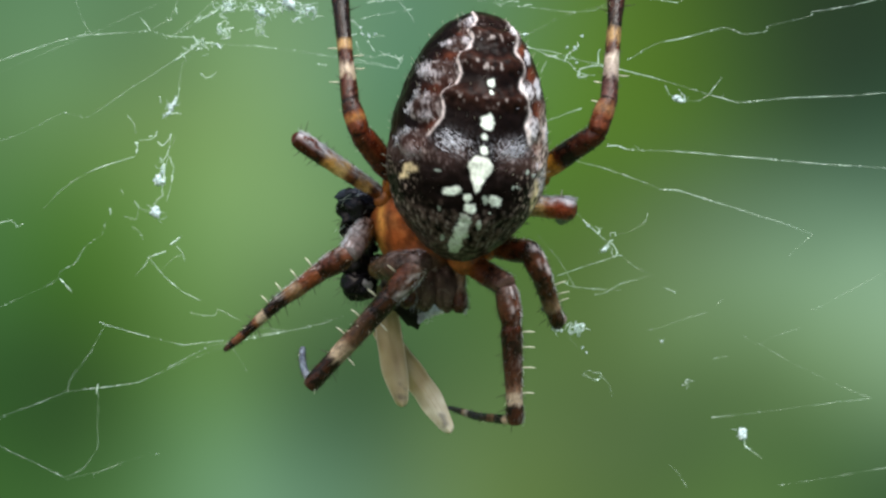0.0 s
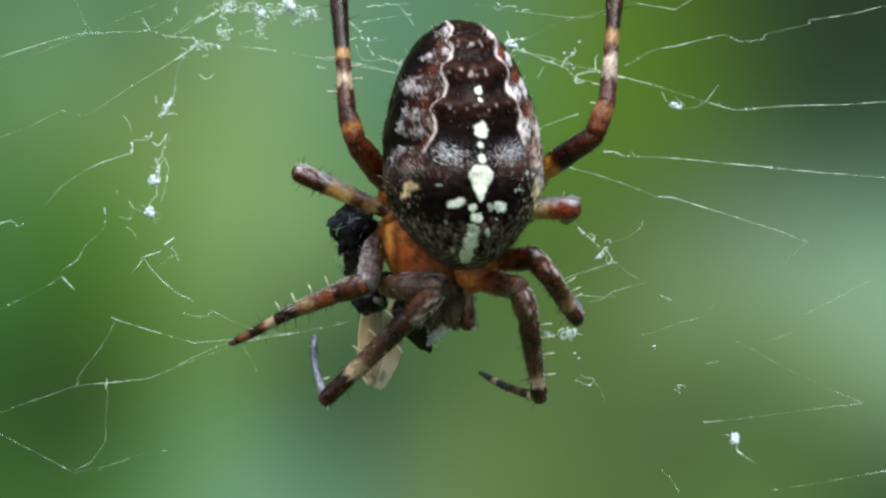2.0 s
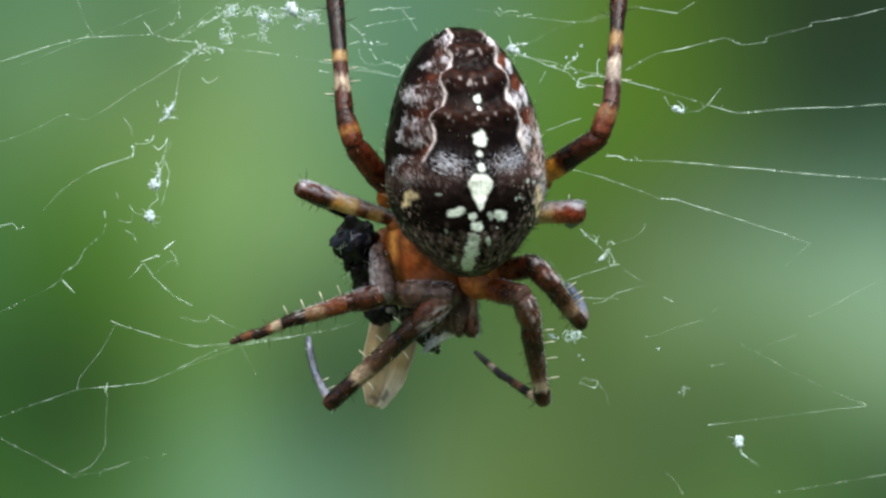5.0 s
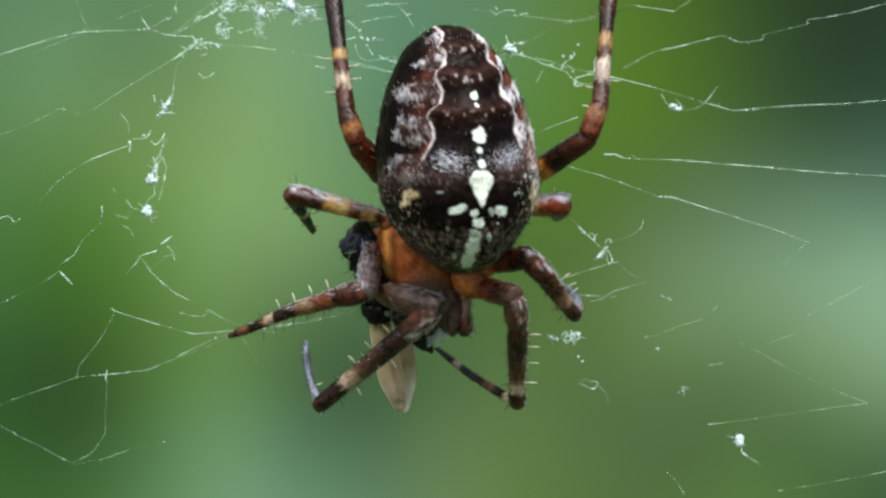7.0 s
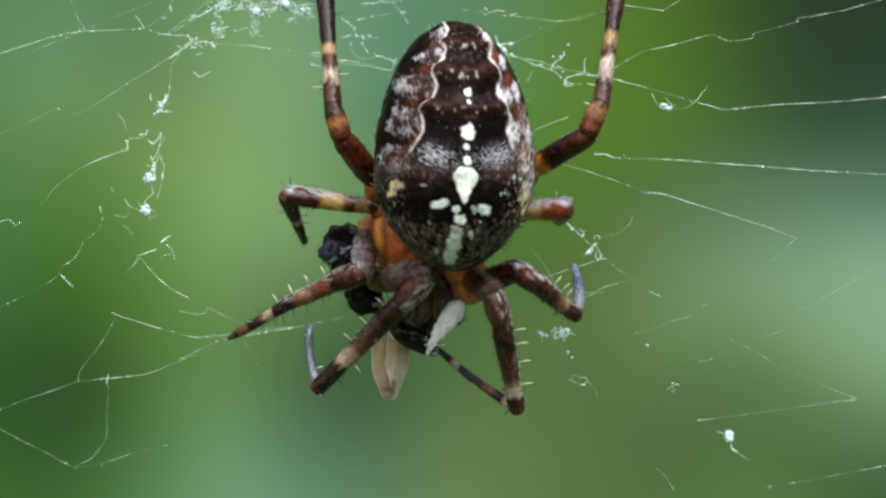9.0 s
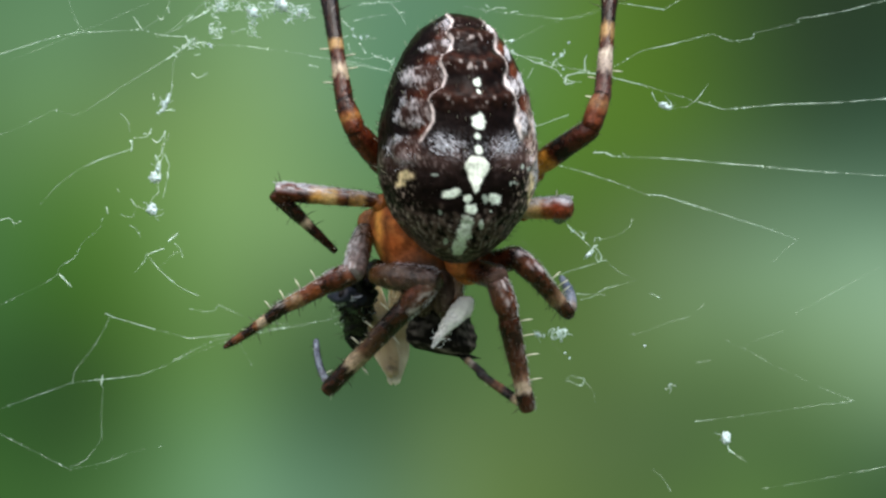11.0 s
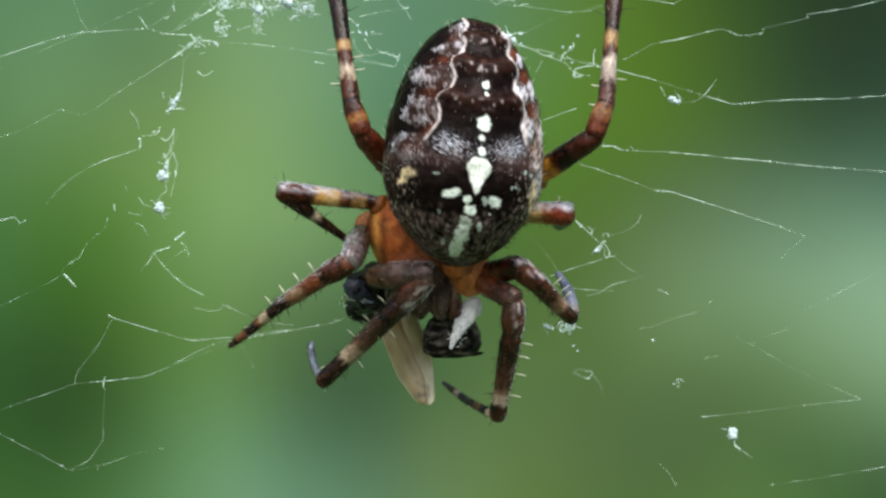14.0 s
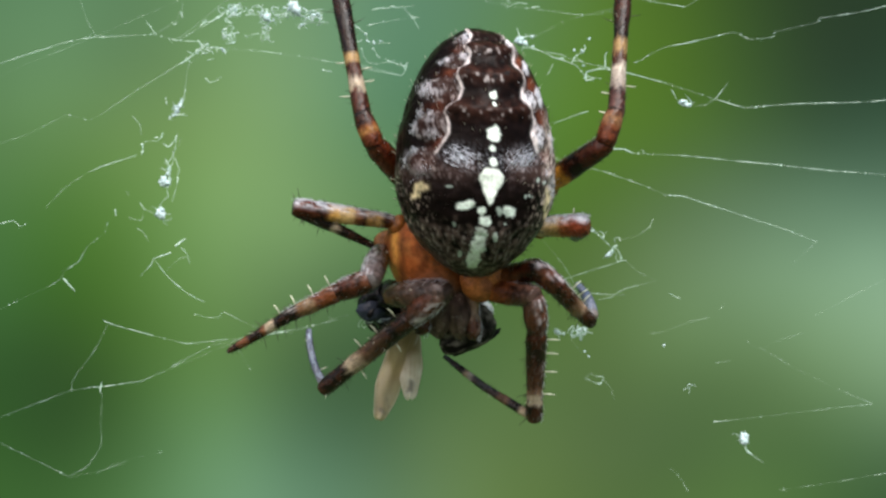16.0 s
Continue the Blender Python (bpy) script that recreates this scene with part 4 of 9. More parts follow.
for at, size, lean in (((-0.55, -3.25, -2.05), (0.54, 0.6, 0.82), 3), ((0.2, -3.25, -2.08), (0.54, 0.6, 0.84), -3)):
    jaw = Shell()
    jaw.ball((0, 0, 0), size, (0.12, 0.072, 0.05), 0.12, lean, n=26)
    jaw.c = [mix3((0.125, 0.085, 0.07), (0.035, 0.022, 0.017), max(0.0, min(1.0, 1.6 * noise.noise(Vector((v.x * 5, v.y * 5, v.z * 1.1))) + 0.3))) for v in jaw.v]
    rng = random.Random(int(lean) + 50)
    for i in range(110):
        w, a = math.acos(rng.uniform(-1, 1)), rng.uniform(3.3, 6.1)
        d = Vector((math.sin(w) * math.cos(a), math.sin(w) * math.sin(a), math.cos(w)))
        p = Vector((d.x * size[0], d.y * size[1], d.z * size[2]))
        jaw.tube([p * 0.97, p + (d * 0.5 + Vector((0, 0, -1.2))).normalized() * rng.uniform(0.05, 0.12)], [0.007, 0.003], 3, (1, 1, 1), 1 if rng.random() < 0.5 else 2)
    fang = part("chelicera", jaw, [shield_skin, dark_hair, pale_hair], spider)
    fang.matrix_basis = mm(*(Vector(at) - Vector((-0.816, -3, 0.23))), 0, lean, 0)
for a, b, seed in (((0.75, -3.2, -0.95), (0.68, -3.6, -2.95), 91), ((-0.9, -3.3, -1.1), (-1.25, -3.7, -2.75), 92)):
    fixed("pedipalp", a, b, [(0, 0.24), (0.5, 0.23), (0.72, 0.34), (0.88, 0.33), (1, 0.2)], [(0, (0.38, 0.14, 0.045)), (0.35, (0.4, 0.26, 0.16)), (0.58, (0.46, 0.34, 0.24)), (0.72, (0.16, 0.06, 0.025)), (1, (0.07, 0.03, 0.018))], spider, (-0.816, -3, 0.23), seed, hairs=140, hair=0.24, upper=(0, (0.5, 0.46, 0.4), 0.7), fuzz=(0, 200))

# ---- the catch: a dark fly held in the jaws, its straw-coloured wings hanging out ----
def fly_body_mesh():
    sh, rng = Shell(), random.Random(31)
    dark, blue, soot = (0.006, 0.006, 0.008), (0.03, 0.038, 0.06), (0.009, 0.0085, 0.009)
    sh.ball((0.1, 0.05, 0.3), (0.84, 0.8, 0.95), dark, 0.5, 3, n=40)
    # bluish lumps: sky reflection on the black body, put into their colour
    sh.ball((-0.25, 0.45, -0.25), (0.6, 0.4, 0.34), blue, 0.2, 5, n=26)
    sh.ball((0.1, 0.5, 0.0), (0.62, 0.42, 0.42), (0.015, 0.018, 0.03), 0.12, 6, n=26)
    # pale blue lump added as the blue-white glint on top
    sh.ball((-0.05, 0.62, -0.28), (0.46, 0.22, 0.09), (0.36, 0.42, 0.54), 0.4, 9, n=18)
    sh.ball((0.02, 0.1, 1.3), (0.6, 0.6, 0.85), soot, 0.45, 8, n=30)
    sh.ball((-0.1, 0.1, 1.95), (0.6, 0.6, 0.75), soot, 0.45, 11, n=30)
    sh.ball((0.0, 0.15, 3.0), (0.72, 0.6, 0.65), dark, 0.25, 14, n=24)
    sh.ball((0.25, 0.5, 3.05), (0.28, 0.22, 0.3), (0.32, 0.32, 0.34), 0.3, 15, n=14)
    for i in range(200):
        w, a, z = rng.uniform(0.2, 2.9), rng.uniform(0, 6.283), rng.choice((0.35, 1.25, 3.0))
        d = Vector((math.sin(w) * math.cos(a), math.sin(w) * math.sin(a), math.cos(w)))
        p = Vector((d.x * 0.8, d.y * 0.7, z + d.z * 0.75))
        sh.tube([p * 0.97, p + d * rng.uniform(0.15, 0.4)], [0.014, 0.004], 4, (1, 1, 1), 1)
    for i in range(12):
        p = Vector((rng.uniform(-0.9, 0.6), 0.75, rng.uniform(-0.6, 1.4)))
        q = p + Vector((rng.uniform(-0.5, 0.5), 0.1, rng.uniform(-0.4, 0.6)))
        sh.tube([p, p.lerp(q, 0.5) + Vector((0, 0.1, 0)), q], 0.008, 4, (1, 1, 1), 2)
    return sh


def fly_abdomen_mesh():
    """Short dark abdomen, ringed with grey hairs, over a flat black plate with a sharp edge."""
    sh, rng = Shell(), random.Random(41)
    rings, cols = [], []
    for i in range(1, 48):
        w = math.pi * i / 48
        ring, col = [], []
        for k in range(48):
            a = 2 * math.pi * k / 48
            d = Vector((math.cos(w), math.sin(w) * math.sin(a), math.sin(w) * math.cos(a)))
            p = Vector((d.x * 1.35, d.y * 0.75, max(-0.42, d.z * (1.5 if d.z > 0 else 0.55))))
            step = math.sin(17 * p.z + 1.1 * p.x + 1.6 * noise.noise(p * 1.3))
            ring.append(p * (1 + 0.07 * noise.noise(p * 1.7) + 0.018 * step) + Vector((-0.15, 0, -0.18)))
            hairy = noise.noise(Vector((p.x * 2.2, p.y * 3, p.z * 9))) + 0.6 * noise.noise(p * 6)
            f = 0.55 * max(0.0, step) ** 2 + 0.6 * hairy + 0.1 * p.z
            col.append(mix3((0.009, 0.008, 0.007), (0.24, 0.215, 0.19), max(0.0, min(0.85, f - 0.06))))
        rings.append(ring)
        cols.append(col)
    sh.rings(rings, cols)
    sh.ball((0.12, 0.0, -0.56), (1.3, 0.5, 0.1), (0.008, 0.008, 0.008), 0.25, 4, n=16)
    for i in range(150):
        a, x = rng.uniform(-1.4, 1.4), rng.uniform(-1.2, 1.2)
        wide = math.sqrt(max(0.05, 1 - (x / 1.5) ** 2))
        p = Vector((x - 0.15, 0.72 * wide * math.cos(a), 1.35 * wide * math.sin(a) * (1 if a > 0 else 0.3) - 0.18))
        q = p + Vector((rng.uniform(-0.25, 0.25), 0.08, rng.uniform(-0.12, 0.05)))
        sh.tube([p, q], [0.012, 0.003], 3, (0.2, 0.19, 0.19) if rng.random() < 0.5 else (0.01, 0.01, 0.01))
    return sh


def wing_mesh(length, width, seed):
    """A folded wing along +z: a narrow trough with lengthwise pleats, a pale rolled edge and a smudged, blunt tip."""
    sh = Shell()
    nu, nv = 44, 18
    top, cols = [], []

    def place(u, v, lift):
        half = width * 0.5 * (0.72 + 0.28 * math.sin(0.5 * math.pi * min(1.0, u / 0.5)))
        half *= 1 - 0.4 * max(0.0, min(1.0, (u - 0.7) / 0.22)) ** 1.3
        if u > 0.9:
            half *= math.sqrt(max(0.03, 1 - ((u - 0.9) / 0.102) ** 2.2))
        half *= 1 + 0.07 * noise.noise(Vector((u * 6, v * 1.5, seed)))
        side = v * half + 0.35 * width * max(0.0, u - 0.62) * (1 if seed % 2 else -1)
        fold = 0.2 * width * math.cos(v * 1.45) + 0.009 * math.cos(v * 8 + 0.9 * math.sin(4 * u + seed)) + 0.03 * noise.noise(Vector((v * 2, u * 7, seed)))
        return Vector((side, fold + lift, (1.28 * u - 0.28) * length))

    for i in range(nu + 1):
        u = i / nu
        a = [place(u, -1 + 2 * j / nv, 0.012) for j in range(nv + 1)]
        b = [place(u, 1 - 2 * j / nv, -0.012) for j in range(nv + 1)]
        top.append(a + b)
        col = []
        for j, p in enumerate(a + b):
            v = -1 + 2 * j / nv if j <= nv else 1 - 2 * (j - nv - 1) / nv
            c = mix3((0.36, 0.28, 0.13), (0.54, 0.46, 0.25), 0.5 + 0.6 * noise.noise(p * 1.7 + Vector((seed, 0, 0))))
            c = mix3(c, (0.26, 0.16, 0.07), max(0.0, noise.noise(Vector((p.x * 4, 1, p.z * 1.4 + seed)))) * 0.4)
            c = mix3(c, (0.62, 0.57, 0.4), 0.6 * max(0.0, min(1.0, (abs(v) - 0.82) / 0.15)))
            ragged = noise.noise(p * 3.2 + Vector((seed, 0, 0)))
            # outer half whitened, mostly on the even-seeded wing: its glossy sky reflection painted in
            c = mix3(c, (0.88, 0.87, 0.76), (0.9 if seed % 2 == 0 else 0.2) * max(0.0, min(1.0, (u - 0.55) / 0.2)) * (0.75 + 0.5 * ragged))
            smudge = max(0.0, min(1.0, (u - 0.84 + 0.08 * ragged) / 0.04)) * max(0.0, min(1.0, 0.3 + 1.8 * ragged)) * max(0.0, min(1.0, (0.95 + 0.04 * ragged - u) / 0.03)) * (1 - 0.5 * abs(v))
            c = mix3(c, (0.05, 0.042, 0.036), 0.7 * smudge)
            col.append(c)
        cols.append(col)
    sh.rings(top, cols)
    for v, tone, thick in ((-0.97, (0.74, 0.7, 0.54), 0.02), (-0.45, (0.5, 0.43, 0.26), 0.007), (0.05, (0.44, 0.36, 0.2), 0.009), (0.5, (0.5, 0.43, 0.26), 0.007), (0.97, (0.74, 0.7, 0.54), 0.02)):
        line = [place(0.03 + 0.93 * i / 30, v * (1 - (0.0 if abs(v) > 0.9 else 0.25) * (i / 30) ** 2), 0.014) for i in range(31)]
        sh.tube(line, [thick * (1 - 0.4 * i / 30) for i in range(31)], 5, tone)
    return sh


def shred_mesh():
    """A crumpled, flattened shred: woolly and white at the root, thin and glassy grey towards the point."""
    sh = Shell()
    rings, cols = [], []
    for i in range(45):
        u = i / 44
        half = 0.36 * (0.15 + 0.85 * min(1.0, u / 0.72)) * math.sqrt(max(0.03, 1 - max(0.0, (u - 0.74) / 0.262) ** 2))
        ring, col = [], []
        for k in range(26):
            a = 2 * math.pi * k / 26
            q = Vector((math.cos(a) * 2, math.sin(a) * 2, u * 9))
            g = 1 + 0.3 * noise.noise(q * 1.4) + 0.22 * noise.noise(q * 3.2)
            ring.append(Vector((math.cos(a) * half * g + 0.06 * math.sin(5 * u), math.sin(a) * half * 0.5 * g, 2.35 * u)))
            pale = max(0.0, min(1.0, 0.05 + 1.5 * u + 0.6 * noise.noise(q * 1.6) + 0.5 * noise.noise(q * 4)))
            col.append(mix3((0.3, 0.34, 0.36), (0.97, 1.0, 1.0), pale))
        rings.append(ring)
        cols.append(col)
    sh.rings(rings, cols)
    rng = random.Random(77)
    for i in range(46):
        u, a = rng.uniform(0.1, 1.0), rng.uniform(3.3, 6.1)
        p = Vector((math.cos(a) * 0.27, math.sin(a) * -0.15, 2.15 * u))
        d = Vector((rng.uniform(-0.4, 0.4), 0.25, rng.uniform(-0.5, 0.5)))
        sh.tube([p, p + d * 0.25, p + d * 0.4 + Vector((0, -0.03, 0.05))], [0.012, 0.009, 0.004], 4, (0.85, 0.95, 0.97))
    return sh


fly = tagged(new("fly"), "dark half-eaten fly with straw-coloured wings held by the spider", "fly")
fly.matrix_basis = mm(-0.816, -3, 0.23)
fly_body = part("body", fly_body_mesh(), [fly_skin, dark_hair, silk], fly, "black bristly body with a blue gloss")
fly_abdomen = part("abdomen", fly_abdomen_mesh(), [fly_fur], fly, "black abdomen with faint grey rings")
silk_wrap = part("silk_wrap", shred_mesh(), [wrap_silk], fly, "white glassy shred of silk on the fly")
wing = part("wing", wing_mesh(3.7, 0.98, 1), [membrane], fly, "straw-coloured folded wing")
other_wing = part("wing", wing_mesh(3.8, 0.94, 6), [membrane], fly, "straw-coloured folded wing")


# ---- the worn orb web ----
web = tagged(new("spider_web"), "worn orb web of pale silk threads with dust flecks", "spider web")
serial = iter(range(1, 9999))


def strand(points, radius, body=1.0):
    """A thread: uneven, dotted with tiny drops, slightly bowed out of the web's plane."""
    n = next(serial)
    sh, rng = Shell(), random.Random(n)
    span = sum(math.dist(a, b) for a, b in zip(points, points[1:]))
    steps = max(4, min(28, round(span / (len(points) - 1) / 0.09)))
    line = curve_points([(x, 0.25 * noise.noise(Vector((x * 0.3, 1.0, z * 0.3))), z) for x, z in points], steps, 0.02, n)
    far = Vector((n, 0, 0))
    radii = [(0.52 - 0.06 * min(1.0, span / 3)) * radius * max(0.3, 0.85 + 0.8 * noise.noise(p * 0.9 + far) + 0.75 * noise.noise(p * 5.5 + far)) for p in line]
    sh.tube(line, radii, 5)
    patchy = min(1.0, span / 4)
    thick = [body * max(0.12, min(1.0, 0.88 - 0.34 * patchy + patchy * 1.1 * noise.noise(p * 0.55 + far) + (0.2 + 0.5 * patchy) * noise.noise(p * 2.2 + far))) for p in line]
    sh.c = [(t, t, t) for t in thick for k in range(5)]
    for p, r in zip(line[1:-1], radii[1:-1]):
        if rng.random() < 0.14:
            s = 0.4 * radius * rng.uniform(1.0, 2.4)
            sh.ball(p, (s * rng.uniform(1, 1.8), s, s * rng.uniform(0.8, 1.4)), rough=0.5, seed=n, n=5)
        elif rng.random() < 0.012 and radius > 0.022:
            q = p + Vector((rng.uniform(-1, 1), 0, rng.uniform(-1, 1))) * 0.22
            sh.tube([p, p.lerp(q, 0.5) + Vector((0.02, 0, 0.03)), q], [0.3 * radius, 0.22 * radius, 0.1 * radius], 4)
    return sh


def sector(at, points, radius, body=1.0):
    """A stretch of web that sways as one piece; its main thread carries the others."""
    ob = part("web_sector", strand(points, radius, body), silk if radius > 0.0225 else faint_silk, web)
    ob.matrix_basis = mm(*at)
    return ob


def thread(parent, points, radius, slack=False, body=1.0):
    return part("thread", strand(points, radius, body), ghost_silk if slack or radius < 0.0156 else faint_silk if radius < 0.0225 else silk, parent)


def fleck(parent, x, z, a, b, turn):
    """A white crumb of dust and old silk: a few uneven lumps, with loose ends curling away."""
    n = next(serial)
    sh, rng = Shell(), random.Random(n)
    m = Euler((0, radians(turn), 0)).to_matrix()
    for i in range(11):
        f = rng.uniform(-1, 1)
        s = rng.uniform(0.3, 0.7) * min(a, b) * (1.15 - 0.6 * abs(f))
        at = Vector((f * a, 0, rng.uniform(-0.5, 0.5) * b)) if a > b else Vector((rng.uniform(-0.5, 0.5) * a, 0, f * b))
        sh.ball(m @ at, (s * rng.uniform(0.6, 1.9), s * 0.8, s * rng.uniform(0.5, 1.3)), (1, 1, 1), 1.2, n + i, n=9, turn=Euler((0, rng.uniform(0, 3), 0)).to_matrix())
    for i in range(4):
        p = m @ Vector((rng.uniform(-1, 1) * a, 0, rng.uniform(-1, 1) * b))
        line = [p]
        w = math.atan2(p.z, p.x) + rng.choice((-1, 1)) * rng.uniform(0.7, 1.5)
        for k in range(4):
            w += rng.uniform(-0.5, 0.9)
            p = p + Vector((math.cos(w), rng.uniform(-0.2, 0.2), math.sin(w))) * max(a, b) * rng.uniform(0.2, 0.4)
            line.append(p)
        sh.tube(line, [0.011, 0.010, 0.008, 0.006, 0.004], 4)
    ob = part("dust_fleck", sh, fluff, parent)
    ob.matrix_basis = mm(x, 0, z)
    return ob


def tangle(parent, x, z, a, b, count, radius):
    """A snarl of slack silk: curls and broken loops, with a few crumbs in it."""
    n = next(serial)
    sh, rng = Shell(), random.Random(n)
    for i in range(count * 2 // 3 + 2):
        w, r = rng.uniform(0, 6.283), math.sqrt(rng.random())
        c = Vector((a * r * math.cos(w), rng.uniform(-0.3, 0.3), b * r * math.sin(w)))
        size, start, sweep = rng.uniform(0.05, 0.17), rng.uniform(0, 6.283), rng.choice((-1, 1)) * rng.uniform(1.5, 6.5)
        drift = Vector((rng.uniform(-0.2, 0.2), 0, rng.uniform(-0.2, 0.2)))
        flat = rng.uniform(0.4, 1.0)
        line = []
        for k in range(13):
            t = k / 12
            e = start + sweep * t
            line.append(c + drift * t + Vector((math.cos(e) * size, 0.1 * math.sin(e * 2), math.sin(e) * size * flat)))
        line = [q + noise.noise_vector(q * 5) * 0.035 for q in line]
        thick = radius * rng.uniform(0.3, 0.85)
        sh.tube(line, [thick * max(0.35, 0.9 + 0.8 * noise.noise(q * 9)) for q in line], 5)
        if rng.random() < 0.35:
            s = radius * rng.uniform(0.7, 1.5)
            sh.ball(rng.choice(line), (s * rng.uniform(0.8, 2.0), s, s * rng.uniform(0.6, 1.4)), (1, 1, 1), 0.9, i, n=7)
    ob = tagged(part("silk_tangle", sh, snarl_silk, parent), kind="stuff")
    ob.matrix_basis = mm(x, 0, z)
    return ob


sector_upper = sector((-11.92, 0, 7.388), [(-6.473, -0.312), (-5.58, 0), (-3.348, 0.781), (-2.232, 1.027), (-0.112, 1.116), (0.335, 1.161), (1.116, 0.938), (2.009, 0.893), (2.232, 0.67), (3.348, 0.603), (4.688, 0.491), (6.027, 0.335), (7.366, 0.112), (8.929, -0.089), (10.045, -0.402)], 0.0301, body=0.82)
thread(sector_upper, [(-6.25, -0.714), (-5.58, -0.446), (-4.018, 0.223), (-2.455, 0.893), (-0.446, 1.786), (0.558, 2.188), (1.562, 2.634)], 0.0167)
thread(sector_upper, [(-6.473, -3.46), (-5.58, -3.125), (-4.576, -2.79), (-3.125, -2.054), (-2.232, -2.277), (-1.562, -1.897), (-0.446, -1.116), (1.339, 0.045), (2.188, 0.67)], 0.0250, body=0.42)
thread(sector_upper, [(1.295, 0), (1.786, 0.335), (2.232, 0.67)], 0.0393)
thread(sector_upper, [(0.335, 1.161), (0.134, 1.451), (-0.045, 1.674)], 0.0277)
thread(sector_upper, [(-2.723, 2.679), (-2.344, 1.562), (-2.009, 1.071)], 0.0167, body=0.55)
thread(sector_upper, [(1.116, 0.893), (2.121, 1.451), (2.679, 1.786), (3.348, 2.188), (4.018, 2.679)], 0.0277)
thread(sector_upper, [(0.335, 1.161), (1.116, 1.696), (1.384, 2.232), (1.384, 2.567)], 0.0196)
thread(sector_upper, [(1.116, 0.893), (3.348, 2.679)], 0.0167)
thread(sector_upper, [(2.121, 1.563), (2.277, 1.63), (2.568, 1.697), (2.791, 1.83), (3.014, 1.964)], 0.0520)
thread(sector_upper, [(2.077, 1.496), (2.233, 1.63), (2.367, 1.741)], 0.0400)
thread(sector_upper, [(2.166, 1.719), (2.3, 1.563)], 0.0300)
thread(sector_upper, [(2.992, 1.228), (2.969, 1.072), (3.103, 0.982), (3.237, 1.072), (3.282, 1.228), (3.349, 1.049), (3.416, 0.893), (3.282, 0.938)], 0.0360)
thread(sector_upper, [(3.081, 1.317), (3.17, 1.161), (3.304, 1.116), (3.26, 0.982)], 0.0340)
thread(sector_upper, [(3.327, 1.339), (3.46, 1.116), (3.505, 0.915), (3.393, 0.871)], 0.0300)
thread(sector_upper, [(3.081, 1.83), (3.237, 1.697), (3.393, 1.607), (3.126, 1.674), (3.081, 1.786)], 0.0340)
thread(sector_upper, [(3.304, 2.21), (3.572, 2.121), (3.46, 2.009), (3.237, 2.054), (3.126, 1.92), (3.327, 1.853)], 0.0360)
thread(sector_upper, [(3.46, 2.277), (3.617, 2.411), (3.751, 2.255), (3.594, 2.188)], 0.0340)
thread(sector_upper, [(3.639, 2.277), (3.795, 2.143), (3.706, 2.054)], 0.0300)
thread(sector_upper, [(3.126, 1.473), (3.304, 1.54), (3.438, 1.429), (3.304, 1.362)], 0.0300)
thread(sector_upper, [(3.885, 1.072), (4.063, 1.116), (4.242, 1.183), (4.443, 1.228)], 0.0360)
thread(sector_upper, [(3.885, 1.139), (3.974, 1.049)], 0.0300)
thread(sector_upper, [(4.51, 1.116), (4.554, 0.893), (4.688, 0.982), (4.643, 1.228), (4.8, 1.384), (4.867, 1.54)], 0.0320)
thread(sector_upper, [(4.733, 1.339), (4.576, 1.272), (4.51, 1.139)], 0.0280)
thread(sector_upper, [(4.621, 1.072), (4.733, 1.161), (4.822, 1.295)], 0.0260)
thread(sector_upper, [(3.885, 1.942), (4.13, 1.987), (4.353, 1.942), (4.532, 1.964)], 0.0400)
thread(sector_upper, [(4.465, 2.232), (4.911, 2.121), (5.358, 2.143)], 0.0400)
thread(sector_upper, [(4.085, 2.188), (4.264, 2.322), (4.443, 2.255), (4.576, 2.366)], 0.0340)
fleck(sector_upper, 4.733, 1.853, 0.290, 0.134, 28)
thread(sector_upper, [(4.51, 1.987), (4.688, 1.83), (4.911, 1.652)], 0.0400)
thread(sector_upper, [(5.134, 1.987), (5.224, 1.808), (5.291, 1.652)], 0.0400)
thread(sector_upper, [(5.045, 1.92), (5.335, 2.009), (5.581, 2.143)], 0.0340)
thread(sector_upper, [(5.112, 1.786), (5.268, 1.875), (5.402, 1.83)], 0.0300)
fleck(sector_upper, 5.804, 2.188, 0.312, 0.223, 35)
thread(sector_upper, [(5.581, 2.366), (5.849, 2.232), (6.072, 1.987)], 0.0360)
thread(sector_upper, [(5.938, 2.411), (5.782, 2.255), (5.648, 2.009)], 0.0300)
thread(sector_upper, [(6.027, 1.964), (6.251, 1.897), (6.384, 1.92)], 0.0340)
fleck(sector_upper, 6.585, 1.942, 0.290, 0.112, -8)
thread(sector_upper, [(6.206, 2.121), (6.585, 2.188), (6.965, 2.232)], 0.0340)
thread(sector_upper, [(6.474, 2.076), (6.742, 1.964), (6.942, 2.098)], 0.0280)
thread(sector_upper, [(5.983, 1.518), (6.139, 1.607), (6.295, 1.674)], 0.0460)
thread(sector_upper, [(6.251, 1.674), (6.474, 1.719), (6.831, 1.697), (7.188, 1.719)], 0.0340)
fleck(sector_upper, 6.094, 1.563, 0.134, 0.067, -30)
thread(sector_upper, [(6.273, 1.786), (6.206, 1.563), (6.34, 1.451)], 0.0260)
thread(sector_upper, [(2.01, 0.96), (2.166, 0.737), (2.3, 0.692)], 0.0460)
thread(sector_upper, [(2.277, 0.893), (2.501, 0.804)], 0.0300)
thread(sector_upper, [(2.144, 0.692), (1.786, 0.402), (1.563, 0.179), (1.34, 0)], 0.0440)
thread(sector_upper, [(2.166, 0.692), (2.679, 0.67), (3.036, 0.603)], 0.0500)
fleck(sector_upper, 3.036, 0.536, 0.112, 0.067, 50)
thread(sector_upper, [(2.277, 0.581), (2.277, 0.402)], 0.0340)
